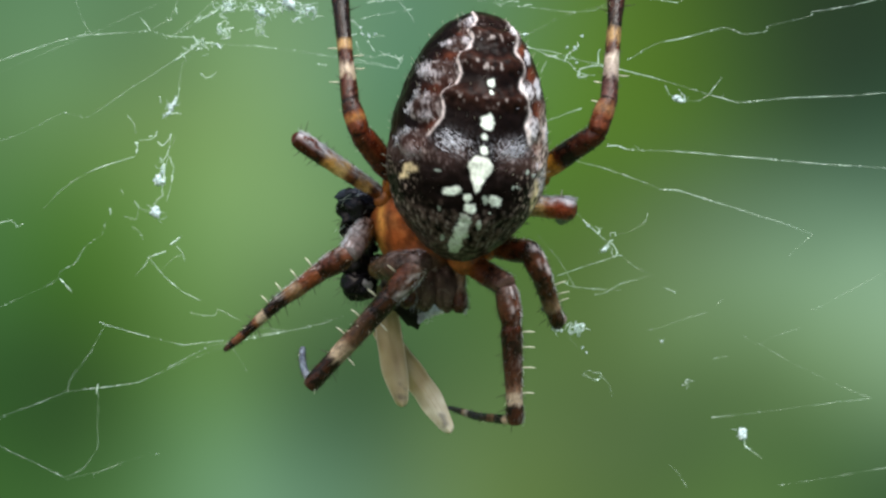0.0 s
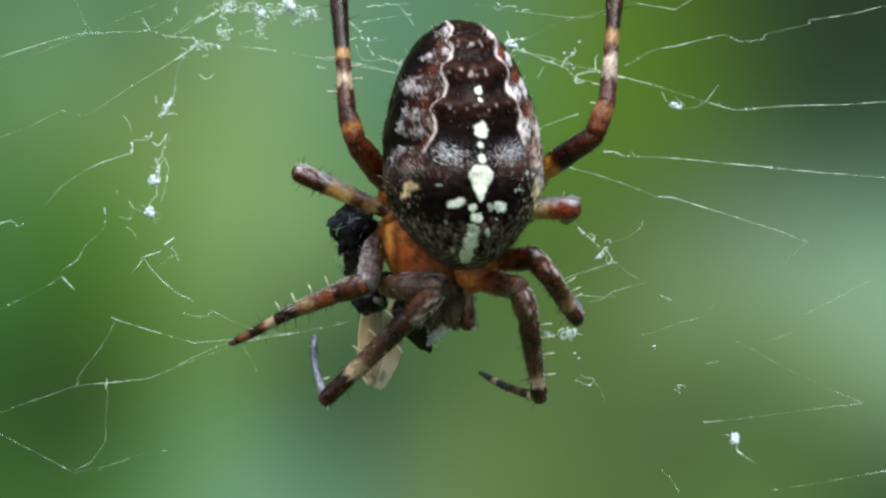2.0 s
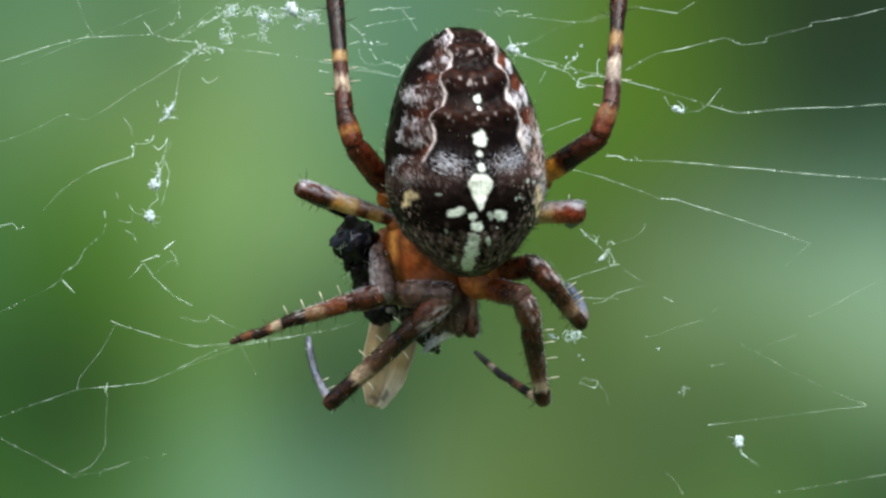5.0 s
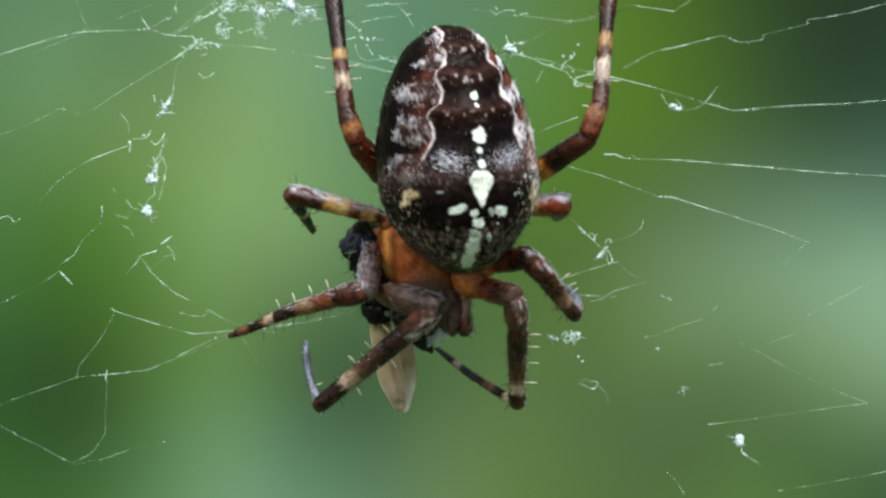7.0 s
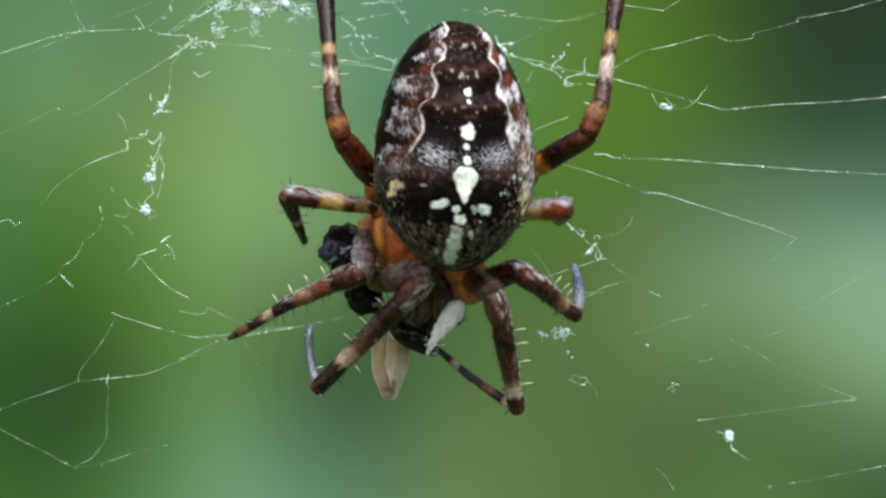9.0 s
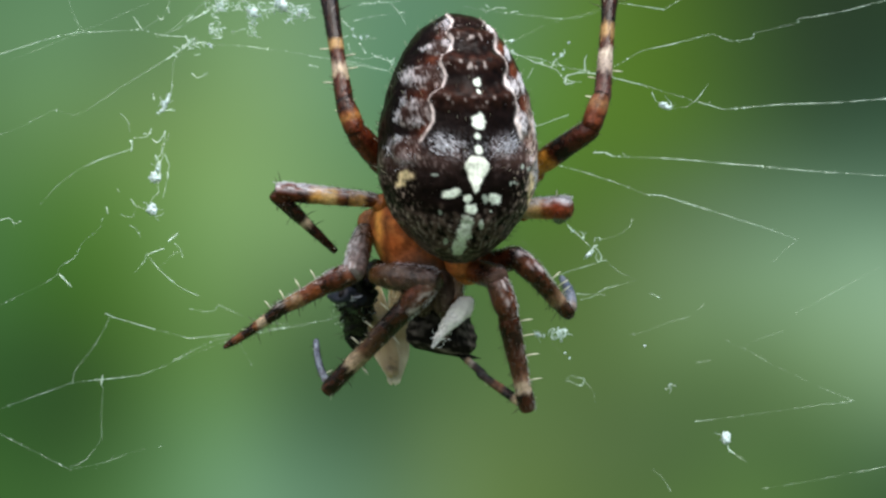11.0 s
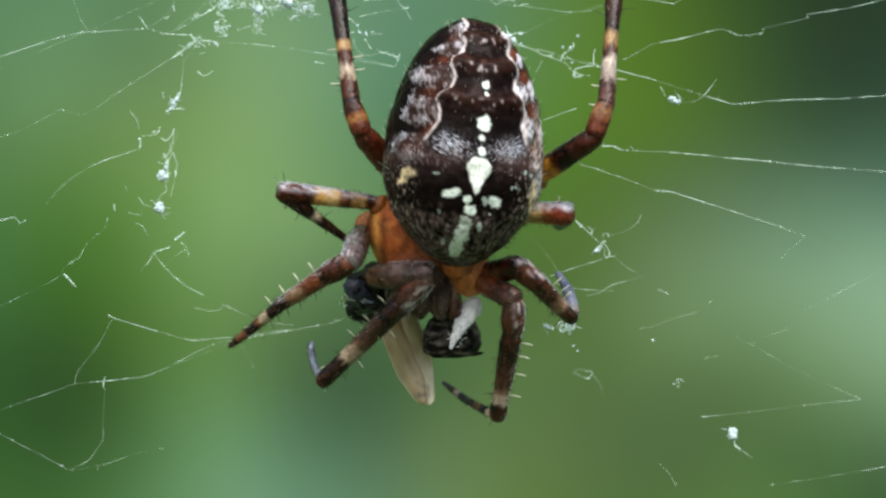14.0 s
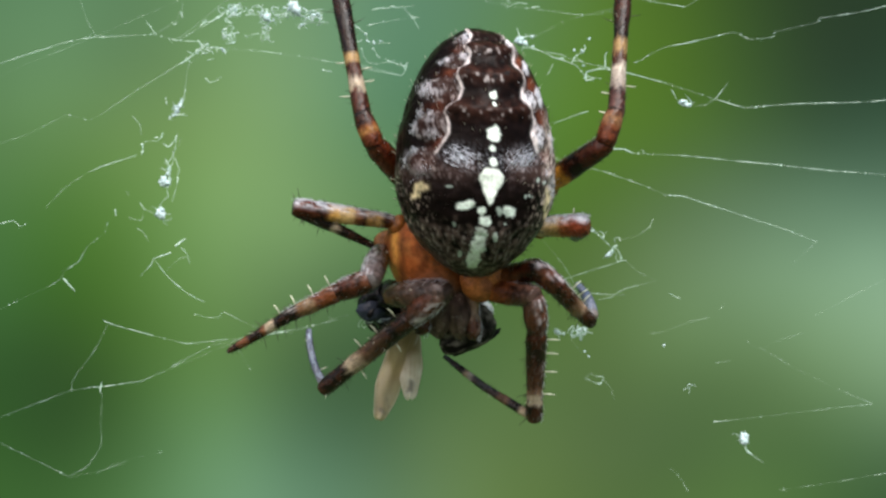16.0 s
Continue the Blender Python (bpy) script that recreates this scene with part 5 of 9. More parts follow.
thread(sector_upper, [(2.501, 0.581), (2.612, 0.402)], 0.0300)
thread(sector_upper, [(2.389, 0.156), (2.635, 0.223)], 0.0300)
thread(sector_upper, [(2.702, 0.625), (2.791, 0.491)], 0.0300)
thread(sector_upper, [(1.563, 0.514), (1.742, 0.447)], 0.0260)
thread(sector_upper, [(1.519, 0.268), (1.697, 0.089)], 0.0260)
thread(sector_upper, [(2.3, -0.536), (2.501, -0.714), (2.724, -0.669), (2.925, -0.513)], 0.0300)
thread(sector_upper, [(1.34, 2.054), (1.385, 1.808)], 0.0440)
thread(sector_upper, [(0.938, 1.674), (1.05, 1.563), (1.184, 1.652)], 0.0280)
thread(sector_upper, [(8.103, 1.674), (8.304, 1.518), (8.527, 1.339)], 0.0500)
thread(sector_upper, [(8.527, 1.339), (8.639, 1.228), (8.728, 0.982), (8.84, 0.871)], 0.0260)
fleck(sector_upper, 8.639, 1.228, 0.054, 0.045, 0)
fleck(sector_upper, 8.728, 0.96, 0.058, 0.040, 30)
fleck(sector_upper, 8.974, 0.893, 0.062, 0.054, 60)
fleck(sector_upper, 9.242, 0.96, 0.054, 0.040, 0)
thread(sector_upper, [(8.929, 0.804), (9.242, 0.893), (9.621, 0.893)], 0.0220)
thread(sector_upper, [(8.46, 0.737), (8.55, 0.402), (8.75, 0.134), (9.152, 0.067), (9.487, 0.156), (9.777, 0.134), (10, 0.022), (10.291, -0.022)], 0.0320)
thread(sector_upper, [(8.907, 0.714), (9.041, 0.491), (9.197, 0.268)], 0.0360)
thread(sector_upper, [(9.398, 0.29), (9.599, 0.156), (9.822, 0.201)], 0.0300)
thread(sector_upper, [(10.134, -0.067), (10.335, 0.112)], 0.0360)
thread(sector_upper, [(10, 0.134), (10.224, -0.134)], 0.0300)
thread(sector_upper, [(6.92, -0.201), (7.322, -0.268)], 0.0320)
thread(sector_upper, [(8.036, -0.111), (8.706, -0.156), (9.375, -0.268), (10.09, -0.402)], 0.0360)
thread(sector_upper, [(10.09, -0.402), (10.201, -0.223), (10.313, -0.044)], 0.0300)
thread(sector_upper, [(8.081, 0.893), (8.304, 0.938), (8.505, 1.005)], 0.0260)
thread(sector_upper, [(8.706, 1.563), (9.197, 1.674), (9.822, 1.786), (10.737, 1.92)], 0.0240, body=0.8)
thread(sector_upper, [(10.157, 2.277), (10.313, 2.076), (10.491, 1.897), (10.759, 1.429)], 0.0260)
thread(sector_upper, [(8.884, 2.188), (9.197, 2.255), (9.487, 2.232), (9.643, 2.322), (9.866, 2.277), (10.536, 2.366)], 0.0300)
thread(sector_upper, [(10.425, 1.875), (10.692, 1.92)], 0.0400)
tangle(sector_upper, 3.26, 1.116, 0.245528, 0.223207, 9, 0.0300)
tangle(sector_upper, 3.393, 2.009, 0.31249, 0.31249, 12, 0.0280)
tangle(sector_upper, 4.688, 1.228, 0.178566, 0.31249, 8, 0.0260)
tangle(sector_upper, 4.911, 1.92, 0.580339, 0.200887, 14, 0.0280)
tangle(sector_upper, 5.916, 2.143, 0.446415, 0.223207, 12, 0.0280)
tangle(sector_upper, 6.585, 1.83, 0.491056, 0.200887, 12, 0.0280)
tangle(sector_upper, 2.277, 0.536, 0.267849, 0.156245, 6, 0.0220)
tangle(sector_upper, 4.018, 2.188, 0.491056, 0.156245, 8, 0.0240)
sector_dusty = sector((-11.25, 0, 2.254), [(0.848, 4.018), (0.781, 3.571), (0.558, 3.125), (0.446, 2.946)], 0.0312)
thread(sector_dusty, [(0.446, 2.946), (0.714, 3.013), (0.938, 2.991)], 0.0348)
thread(sector_dusty, [(0.067, 3.683), (0.112, 3.393)], 0.0290)
thread(sector_dusty, [(-1.228, 2.902), (-0.938, 2.567), (-0.871, 2.187)], 0.0260, body=0.5)
thread(sector_dusty, [(0.848, 4.018), (0.938, 4.911), (1.339, 5.357)], 0.0225, body=0.22)
fleck(sector_dusty, 0.134, 0.335, 0.179, 0.134, 30)
fleck(sector_dusty, 0.513, 3.214, 0.078, 0.179, -35)
fleck(sector_dusty, 0.67, 3.437, 0.067, 0.179, 20)
fleck(sector_dusty, 0.022, -0.938, 0.179, 0.281, -25)
thread(sector_dusty, [(-0.826, -0.491), (-0.625, -0.781), (-0.268, -0.893)], 0.0331)
thread(sector_dusty, [(-1.228, -1.116), (-0.737, -1.205), (-0.67, -0.848)], 0.0331)
thread(sector_dusty, [(-0.893, -1.518), (-0.625, -1.674), (-0.446, -2.009)], 0.0290)
thread(sector_dusty, [(-1.786, -0.781), (-1.741, -1.049)], 0.0421)
thread(sector_dusty, [(0.603, -2.188), (1.004, -1.853)], 0.0511)
thread(sector_dusty, [(0.848, -2.232), (1.071, -2.455), (1.183, -2.812)], 0.0290)
thread(sector_dusty, [(-0.268, -2.723), (0.446, -2.455)], 0.0290)
thread(sector_dusty, [(-0.67, -3.393), (-0.312, -2.969), (-0.179, -2.723), (0.223, -3.237), (0.67, -3.683), (1.116, -4.018), (1.83, -4.353)], 0.0302)
thread(sector_dusty, [(0.223, -3.237), (0.781, -2.679), (1.116, -2.567)], 0.0218)
thread(sector_dusty, [(1.451, -4.844), (2.009, -4.955), (2.455, -4.911), (2.612, -4.688), (3.348, -5.045)], 0.0290)
thread(sector_dusty, [(3.348, -5.045), (4.241, -5.357), (5.357, -5.469)], 0.0218)
thread(sector_dusty, [(-1.384, 0), (-1.295, -0.223)], 0.0218)
thread(sector_dusty, [(-0.848, 1.853), (-0.781, 1.652), (-0.826, 1.384)], 0.0500)
thread(sector_dusty, [(-0.736, 1.92), (-0.491, 1.942), (-0.223, 1.965), (-0.067, 2.121), (-0.022, 2.299)], 0.0300)
thread(sector_dusty, [(-0.357, 2.076), (-0.201, 2.099)], 0.0300)
thread(sector_dusty, [(-0.022, 1.898), (0.179, 1.741), (0.291, 1.786), (0.447, 2.009), (0.514, 2.188)], 0.0340)
thread(sector_dusty, [(0.402, 1.607), (0.447, 1.25), (0.335, 0.96)], 0.0460)
thread(sector_dusty, [(0.514, 1.741), (0.447, 1.518), (0.357, 1.273), (0.246, 1.139)], 0.0340)
thread(sector_dusty, [(0.134, 1.25), (0.291, 0.983)], 0.0340)
thread(sector_dusty, [(0.313, 0.983), (0.291, 0.67), (0.313, 0.313), (0.224, 0.134)], 0.0820)
thread(sector_dusty, [(0.224, 0.134), (0.224, -0.022), (0.268, -0.223), (0.067, -0.401), (-0.089, -0.669)], 0.0360)
fleck(sector_dusty, 0.224, 0.625, 0.067, 0.290, 8)
fleck(sector_dusty, 0.023, 0.291, 0.112, 0.089, 10)
thread(sector_dusty, [(0.514, 1.295), (0.581, 1.072), (0.692, 0.849), (0.625, 0.536), (0.603, 0.268), (0.514, -0.111), (0.424, -0.468)], 0.0280)
thread(sector_dusty, [(0.625, 0.491), (0.603, 0.291)], 0.0340)
thread(sector_dusty, [(0.536, 2.232), (0.514, 1.965), (0.469, 1.607)], 0.0280)
thread(sector_dusty, [(0.692, 2.099), (0.581, 1.741)], 0.0220)
fleck(sector_dusty, 0.558, 3.282, 0.112, 0.201, 30)
fleck(sector_dusty, 0.38, 2.969, 0.156, 0.067, -20)
thread(sector_dusty, [(0.38, 2.969), (0.558, 2.991), (0.804, 3.058)], 0.0260)
sector_rim = sector((-15.491, 0, -0.647), [(-2.902, -2.411), (-2.009, -2.009), (-1.116, -1.562), (0, -1.004), (0.558, -0.625), (0.625, -0.335), (1.228, 0.045), (1.562, 0.67), (2.232, 1.228), (2.344, 1.674)], 0.0228)
thread(sector_rim, [(0.625, -0.603), (0.893, -0.893), (1.116, -1.138)], 0.0437)
thread(sector_rim, [(-2.455, 1.384), (-2.009, 1.451), (-1.384, 1.607), (-1.116, 1.384), (-0.893, 1.496)], 0.0346)
thread(sector_rim, [(-0.134, 2.142), (0.447, 2.79), (1.005, 3.236), (1.563, 3.593)], 0.0200)
thread(sector_rim, [(1.563, 3.593), (2.054, 3.817), (2.567, 4.017), (3.415, 4.33)], 0.0240)
sector_lower = sector((-13.259, 0, -5.781), [(-5.134, -1.228), (-4.241, -0.893), (-3.125, -0.491), (-2.009, -0.112), (-1.004, 0.223), (0.112, 0.335), (0.893, 0.379), (1.786, 0.491), (2.857, 0.893)], 0.0237)
thread(sector_lower, [(2.857, 0.893), (4.018, 1.339), (5.246, 1.786)], 0.0196)
thread(sector_lower, [(0.402, 2.946), (0.781, 2.746), (1.786, 2.455), (2.567, 2.187), (3.683, 1.897), (5.246, 2.009)], 0.0300)
thread(sector_lower, [(0.558, 2.79), (0, 1.786), (-0.893, 0.67), (-0.96, 0.223)], 0.0167)
thread(sector_lower, [(0.112, 0.335), (0.223, 0), (0.134, -1.116), (0.112, -2.009), (-0.446, -2.79), (-1.116, -3.125)], 0.0167)
thread(sector_lower, [(-5.134, -1.071), (-4.241, -1.518), (-2.902, -2.232), (-1.786, -2.79), (-1.116, -3.17)], 0.0232, body=0.3)
thread(sector_lower, [(-1.116, -3.192), (0.223, -2.946), (1.339, -2.567), (2.567, -2.344)], 0.0223, body=0.55)
thread(sector_lower, [(5.513, 1.83), (5.804, 1.339), (6.138, 0.714)], 0.0196)
thread(sector_lower, [(5.357, 1.964), (6.473, 2.143), (7.589, 2.277), (8.929, 2.455), (10.045, 2.79)], 0.0223)
thread(sector_lower, [(0.223, 0.491), (0.156, 0.112)], 0.0324)
thread(sector_lower, [(2.959, 0.981), (3.859, 1.431), (4.689, 1.801), (6.259, 2.031), (7.809, 2.281), (9.359, 2.561)], 0.0370)
sector_stay = sector((10.402, 0, 6.496), [(-7.701, 1.451), (-7.143, 1.228), (-6.362, 0.893), (-5.58, 0.625), (-5.246, 0.223), (-5.134, 0.379), (-4.464, 0.491), (-3.571, 0.335), (-1.897, -0.112), (-0.335, -0.625), (1.116, -1.027), (3.125, -0.893), (5.58, -0.848), (7.098, -0.737), (8.036, -0.67)], 0.0368)
thread(sector_stay, [(-5.246, 0.223), (-4.911, 0.112), (-4.576, 0.089)], 0.0232)
fleck(sector_stay, -7.746, 1.562, 0.230, 0.179, 0)
thread(sector_stay, [(-3.237, 0.714), (-2.121, 1.339), (-1.116, 1.518), (0.67, 1.942), (1.339, 1.674), (2.232, 1.741), (2.344, 1.964), (4.018, 2.344), (4.062, 2.5), (5.58, 2.723), (7.098, 3.08), (8.036, 3.304)], 0.0277)
thread(sector_stay, [(1.339, 1.674), (1.027, 1.786), (0.737, 1.92)], 0.0232)
thread(sector_stay, [(-1.786, -0.335), (-1.607, -0.714)], 0.0250)
fleck(sector_stay, -1.339, -0.893, 0.333, 0.129, 10)
thread(sector_stay, [(-1.004, -1.004), (-0.446, -0.938), (0, -0.625), (0.446, -0.045)], 0.0232)
thread(sector_stay, [(-7.478, 1.607), (-6.027, 2.344), (-4.464, 2.79), (-3.348, 3.08)], 0.0196)
thread(sector_stay, [(-9.152, 3.17), (-8.259, 2.991), (-7.366, 2.857), (-5.58, 2.612), (-4.688, 2.634), (-3.906, 2.857)], 0.0232)
thread(sector_stay, [(-3.125, 3.237), (-2.009, 3.08), (-1.228, 2.946)], 0.0277)
thread(sector_stay, [(-1.228, 2.946), (-0.558, 3.348)], 0.0223)
thread(sector_stay, [(-4.129, -2.679), (-3.683, -2.679), (-3.348, -2.835), (-1.116, -2.969), (1.116, -3.17), (3.348, -3.415), (5.58, -3.616), (7.098, -3.728), (8.036, -3.795)], 0.0368)
thread(sector_stay, [(-4.062, -2.679), (-3.616, -2.701), (-3.393, -2.812)], 0.0507)
thread(sector_stay, [(-6.696, -1.741), (-5.58, -1.339), (-5.089, -1.183)], 0.0250)
thread(sector_stay, [(-6.808, 0.223), (-6.473, 0.67)], 0.0196)
thread(sector_stay, [(-4.42, 0.558), (-4.42, 1.004), (-4.33, 1.161)], 0.0301)
thread(sector_stay, [(-7.902, 2.075), (-7.835, 1.874), (-7.768, 1.629)], 0.0340)
thread(sector_stay, [(-7.768, 1.629), (-7.545, 1.74), (-7.277, 1.763)], 0.0500)
fleck(sector_stay, -7.299, 1.763, 0.078, 0.056, 0)
thread(sector_stay, [(-7.701, 1.339), (-7.143, 1.227), (-6.697, 1.138), (-6.139, 1.004), (-5.581, 0.781), (-5.09, 0.669), (-4.241, 0.513)], 0.0300)
thread(sector_stay, [(-6.697, 1.138), (-6.563, 0.959), (-6.362, 0.87), (-6.072, 0.892)], 0.0360)
thread(sector_stay, [(-5.759, 0.624), (-5.67, 0.848), (-5.536, 1.004), (-5.358, 1.093)], 0.0380)
thread(sector_stay, [(-5.402, 1.227), (-5.291, 1.138), (-5.201, 1.294), (-5.246, 1.406)], 0.0300)
fleck(sector_stay, -5.335, 1.182, 0.067, 0.067, 0)
thread(sector_stay, [(-5.581, 1.026), (-5.491, 0.825), (-5.291, 0.714)], 0.0260)
fleck(sector_stay, -5.268, 0.624, 0.045, 0.036, 0)
fleck(sector_stay, -5.045, 1.673, 0.058, 0.033, -10)
fleck(sector_stay, -7.277, 1.383, 0.045, 0.036, 0)
fleck(sector_stay, -5.648, 1.227, 0.040, 0.036, 0)
thread(sector_stay, [(-6.474, 0.669), (-6.585, 0.446), (-6.719, 0.2)], 0.0300)
thread(sector_stay, [(-5.157, 0.356), (-5.201, 0.2), (-5.201, 0.022), (-4.866, 0.066)], 0.0460)
thread(sector_stay, [(-5.157, 0.356), (-4.911, 0.423), (-4.621, 0.513)], 0.0400)
thread(sector_stay, [(-8.482, 3.169), (-8.259, 2.901), (-8.125, 3.013), (-7.813, 3.102), (-7.5, 3.057)], 0.0360)
thread(sector_stay, [(-8.304, 3.236), (-8.17, 3.08)], 0.0300)
thread(sector_stay, [(-7.322, 2.879), (-7.165, 2.923), (-7.009, 2.923)], 0.0340)
sector_guy = sector((8.839, 0, 0.469), [(-4.911, 3.013), (-4.018, 2.79), (-2.902, 2.5), (-1.786, 2.121), (-0.446, 1.607), (0.223, 1.562), (1.562, 1.116), (3.795, 0.402), (5.469, -0.223)], 0.0232)
thread(sector_guy, [(-0.558, 1.585), (0.223, 1.54), (1.562, 1.116)], 0.0346)
thread(sector_guy, [(-3.906, 0.781), (-3.125, 0), (-2.679, -0.446), (-2.455, -0.714)], 0.0232)
thread(sector_guy, [(-2.344, -0.223), (-1.562, 0), (-1.116, 0.335), (-1.004, 0.625)], 0.0167)
thread(sector_guy, [(-4.576, -1.786), (-3.571, -1.451), (-2.679, -1.161), (-2.121, -0.982)], 0.0254)
thread(sector_guy, [(-2.121, -0.982), (-1.562, -1.451), (-0.893, -1.786)], 0.0167)
thread(sector_guy, [(-0.848, -1.786), (-2.121, -2.121), (-2.679, -2.455), (-3.125, -2.567)], 0.0277)
thread(sector_guy, [(-4.353, -2.054), (-4.018, -2.232), (-2.902, -2.344), (-2.121, -2.366)], 0.0250)
thread(sector_guy, [(-0.335, -2.299), (0.112, -2.522)], 0.0232)
thread(sector_guy, [(-5.357, -0.223), (-4.576, -1.116), (-3.906, -2.232)], 0.0196)
thread(sector_guy, [(5.469, -0.223), (4.464, -1.116)], 0.0138)
fleck(sector_guy, -2.723, -0.759, 0.156, 0.089, -30)
thread(sector_guy, [(-2.656, -0.67), (-2.545, -0.469), (-2.411, -0.402)], 0.0500)
thread(sector_guy, [(-2.545, -0.469), (-2.388, -0.581), (-2.232, -0.871), (-2.277, -1.027), (-2.009, -1.005)], 0.0360)
thread(sector_guy, [(-2.5, -0.29), (-2.478, -0.112), (-2.299, -0.09), (-2.277, -0.223)], 0.0340)
thread(sector_guy, [(-2.411, -0.715), (-2.455, -0.915), (-2.344, -1.072)], 0.0300)
thread(sector_guy, [(-3.571, 0.402), (-3.348, 0.156), (-3.17, 0.022), (-2.969, -0.157), (-2.678, -0.447)], 0.0300)
thread(sector_guy, [(-3.214, 0.044), (-3.058, 0.134), (-2.902, -0.023), (-2.991, -0.179)], 0.0360)
fleck(sector_guy, -3.37, 0.156, 0.056, 0.045, 0)
thread(sector_guy, [(-2.857, 0.044), (-2.79, 0.134)], 0.0240)
sector_trailing = sector((11.071, 0, -5.558), [(-0.893, -1.295), (0.446, -1.183), (2.679, -0.893), (5.357, -0.558)], 0.0254)
thread(sector_trailing, [(-3.348, 2.165), (-2.902, 2.232), (-1.786, 2.634), (-1.004, 2.835)], 0.0371, True)
thread(sector_trailing, [(-0.781, 1.004), (-0.223, 1.116)], 0.0443, True)
thread(sector_trailing, [(0.446, 1.897), (0.67, 1.719), (1.116, 1.562)], 0.0357, True)
thread(sector_trailing, [(1.116, 1.562), (1.562, 1.853), (2.679, 2.232)], 0.0200, True)
thread(sector_trailing, [(1.116, 1.562), (2.232, 0.893), (3.571, 0.223), (5.357, -0.558)], 0.0268, True)
fleck(sector_trailing, 0.335, -2.009, 0.205, 0.230, 0)
thread(sector_trailing, [(0.402, -2.188), (0.446, -2.455), (0.67, -2.612)], 0.0507)
thread(sector_trailing, [(0.67, -2.612), (1.161, -2.946)], 0.0407, True)
thread(sector_trailing, [(-0.223, -1.786), (0.223, -1.92)], 0.0357, True)
thread(sector_trailing, [(-5.246, 0.379), (-4.911, 0), (-4.799, -0.491)], 0.0268, True)
tangle(sector_trailing, -1.786, 0, 0.179, 0.156, 3, 0.0179)
thread(sector_trailing, [(-2.567, -3.125), (-2.232, -3.46), (-1.897, -4.018)], 0.0314, True)
thread(sector_trailing, [(1.786, -4.018), (3.795, -3.683), (6.429, -3.237), (7.366, -3.08)], 0.0371, True)
fleck(sector_trailing, -6.964, 2.187, 0.201, 0.089, 15)
thread(sector_trailing, [(-6.585, 2.009), (-6.027, 1.339), (-5.692, 1.116)], 0.0314, True)
thread(sector_trailing, [(-0.67, 3.125), (-0.446, 3.348)], 0.0314, True)
thread(sector_trailing, [(3.125, 2.902), (6.429, 4.687)], 0.0200, True)
thread(sector_trailing, [(-5.96, 0.38), (-5.848, 0.536), (-5.714, 0.603), (-5.58, 0.514), (-5.245, 0.469), (-5.268, 0.313), (-5.357, 0.179), (-5.558, 0.223), (-5.826, 0.38), (-5.96, 0.38)], 0.0460)
tangle(sector_trailing, -6.25, 2.188, 0.36, 0.2, 24, 0.0300)
thread(sector_trailing, [(-6.585, 2.232), (-6.294, 2.098), (-5.982, 2.143)], 0.0400)
thread(sector_trailing, [(-6.473, 2.366), (-6.205, 2.277), (-6.071, 2.009)], 0.0340)
fleck(sector_trailing, -5.96, 1.473, 0.045, 0.036, 0)
fleck(sector_trailing, -5.803, 1.272, 0.040, 0.031, 0)
fleck(sector_trailing, -2.835, 1.719, 0.054, 0.045, 0)


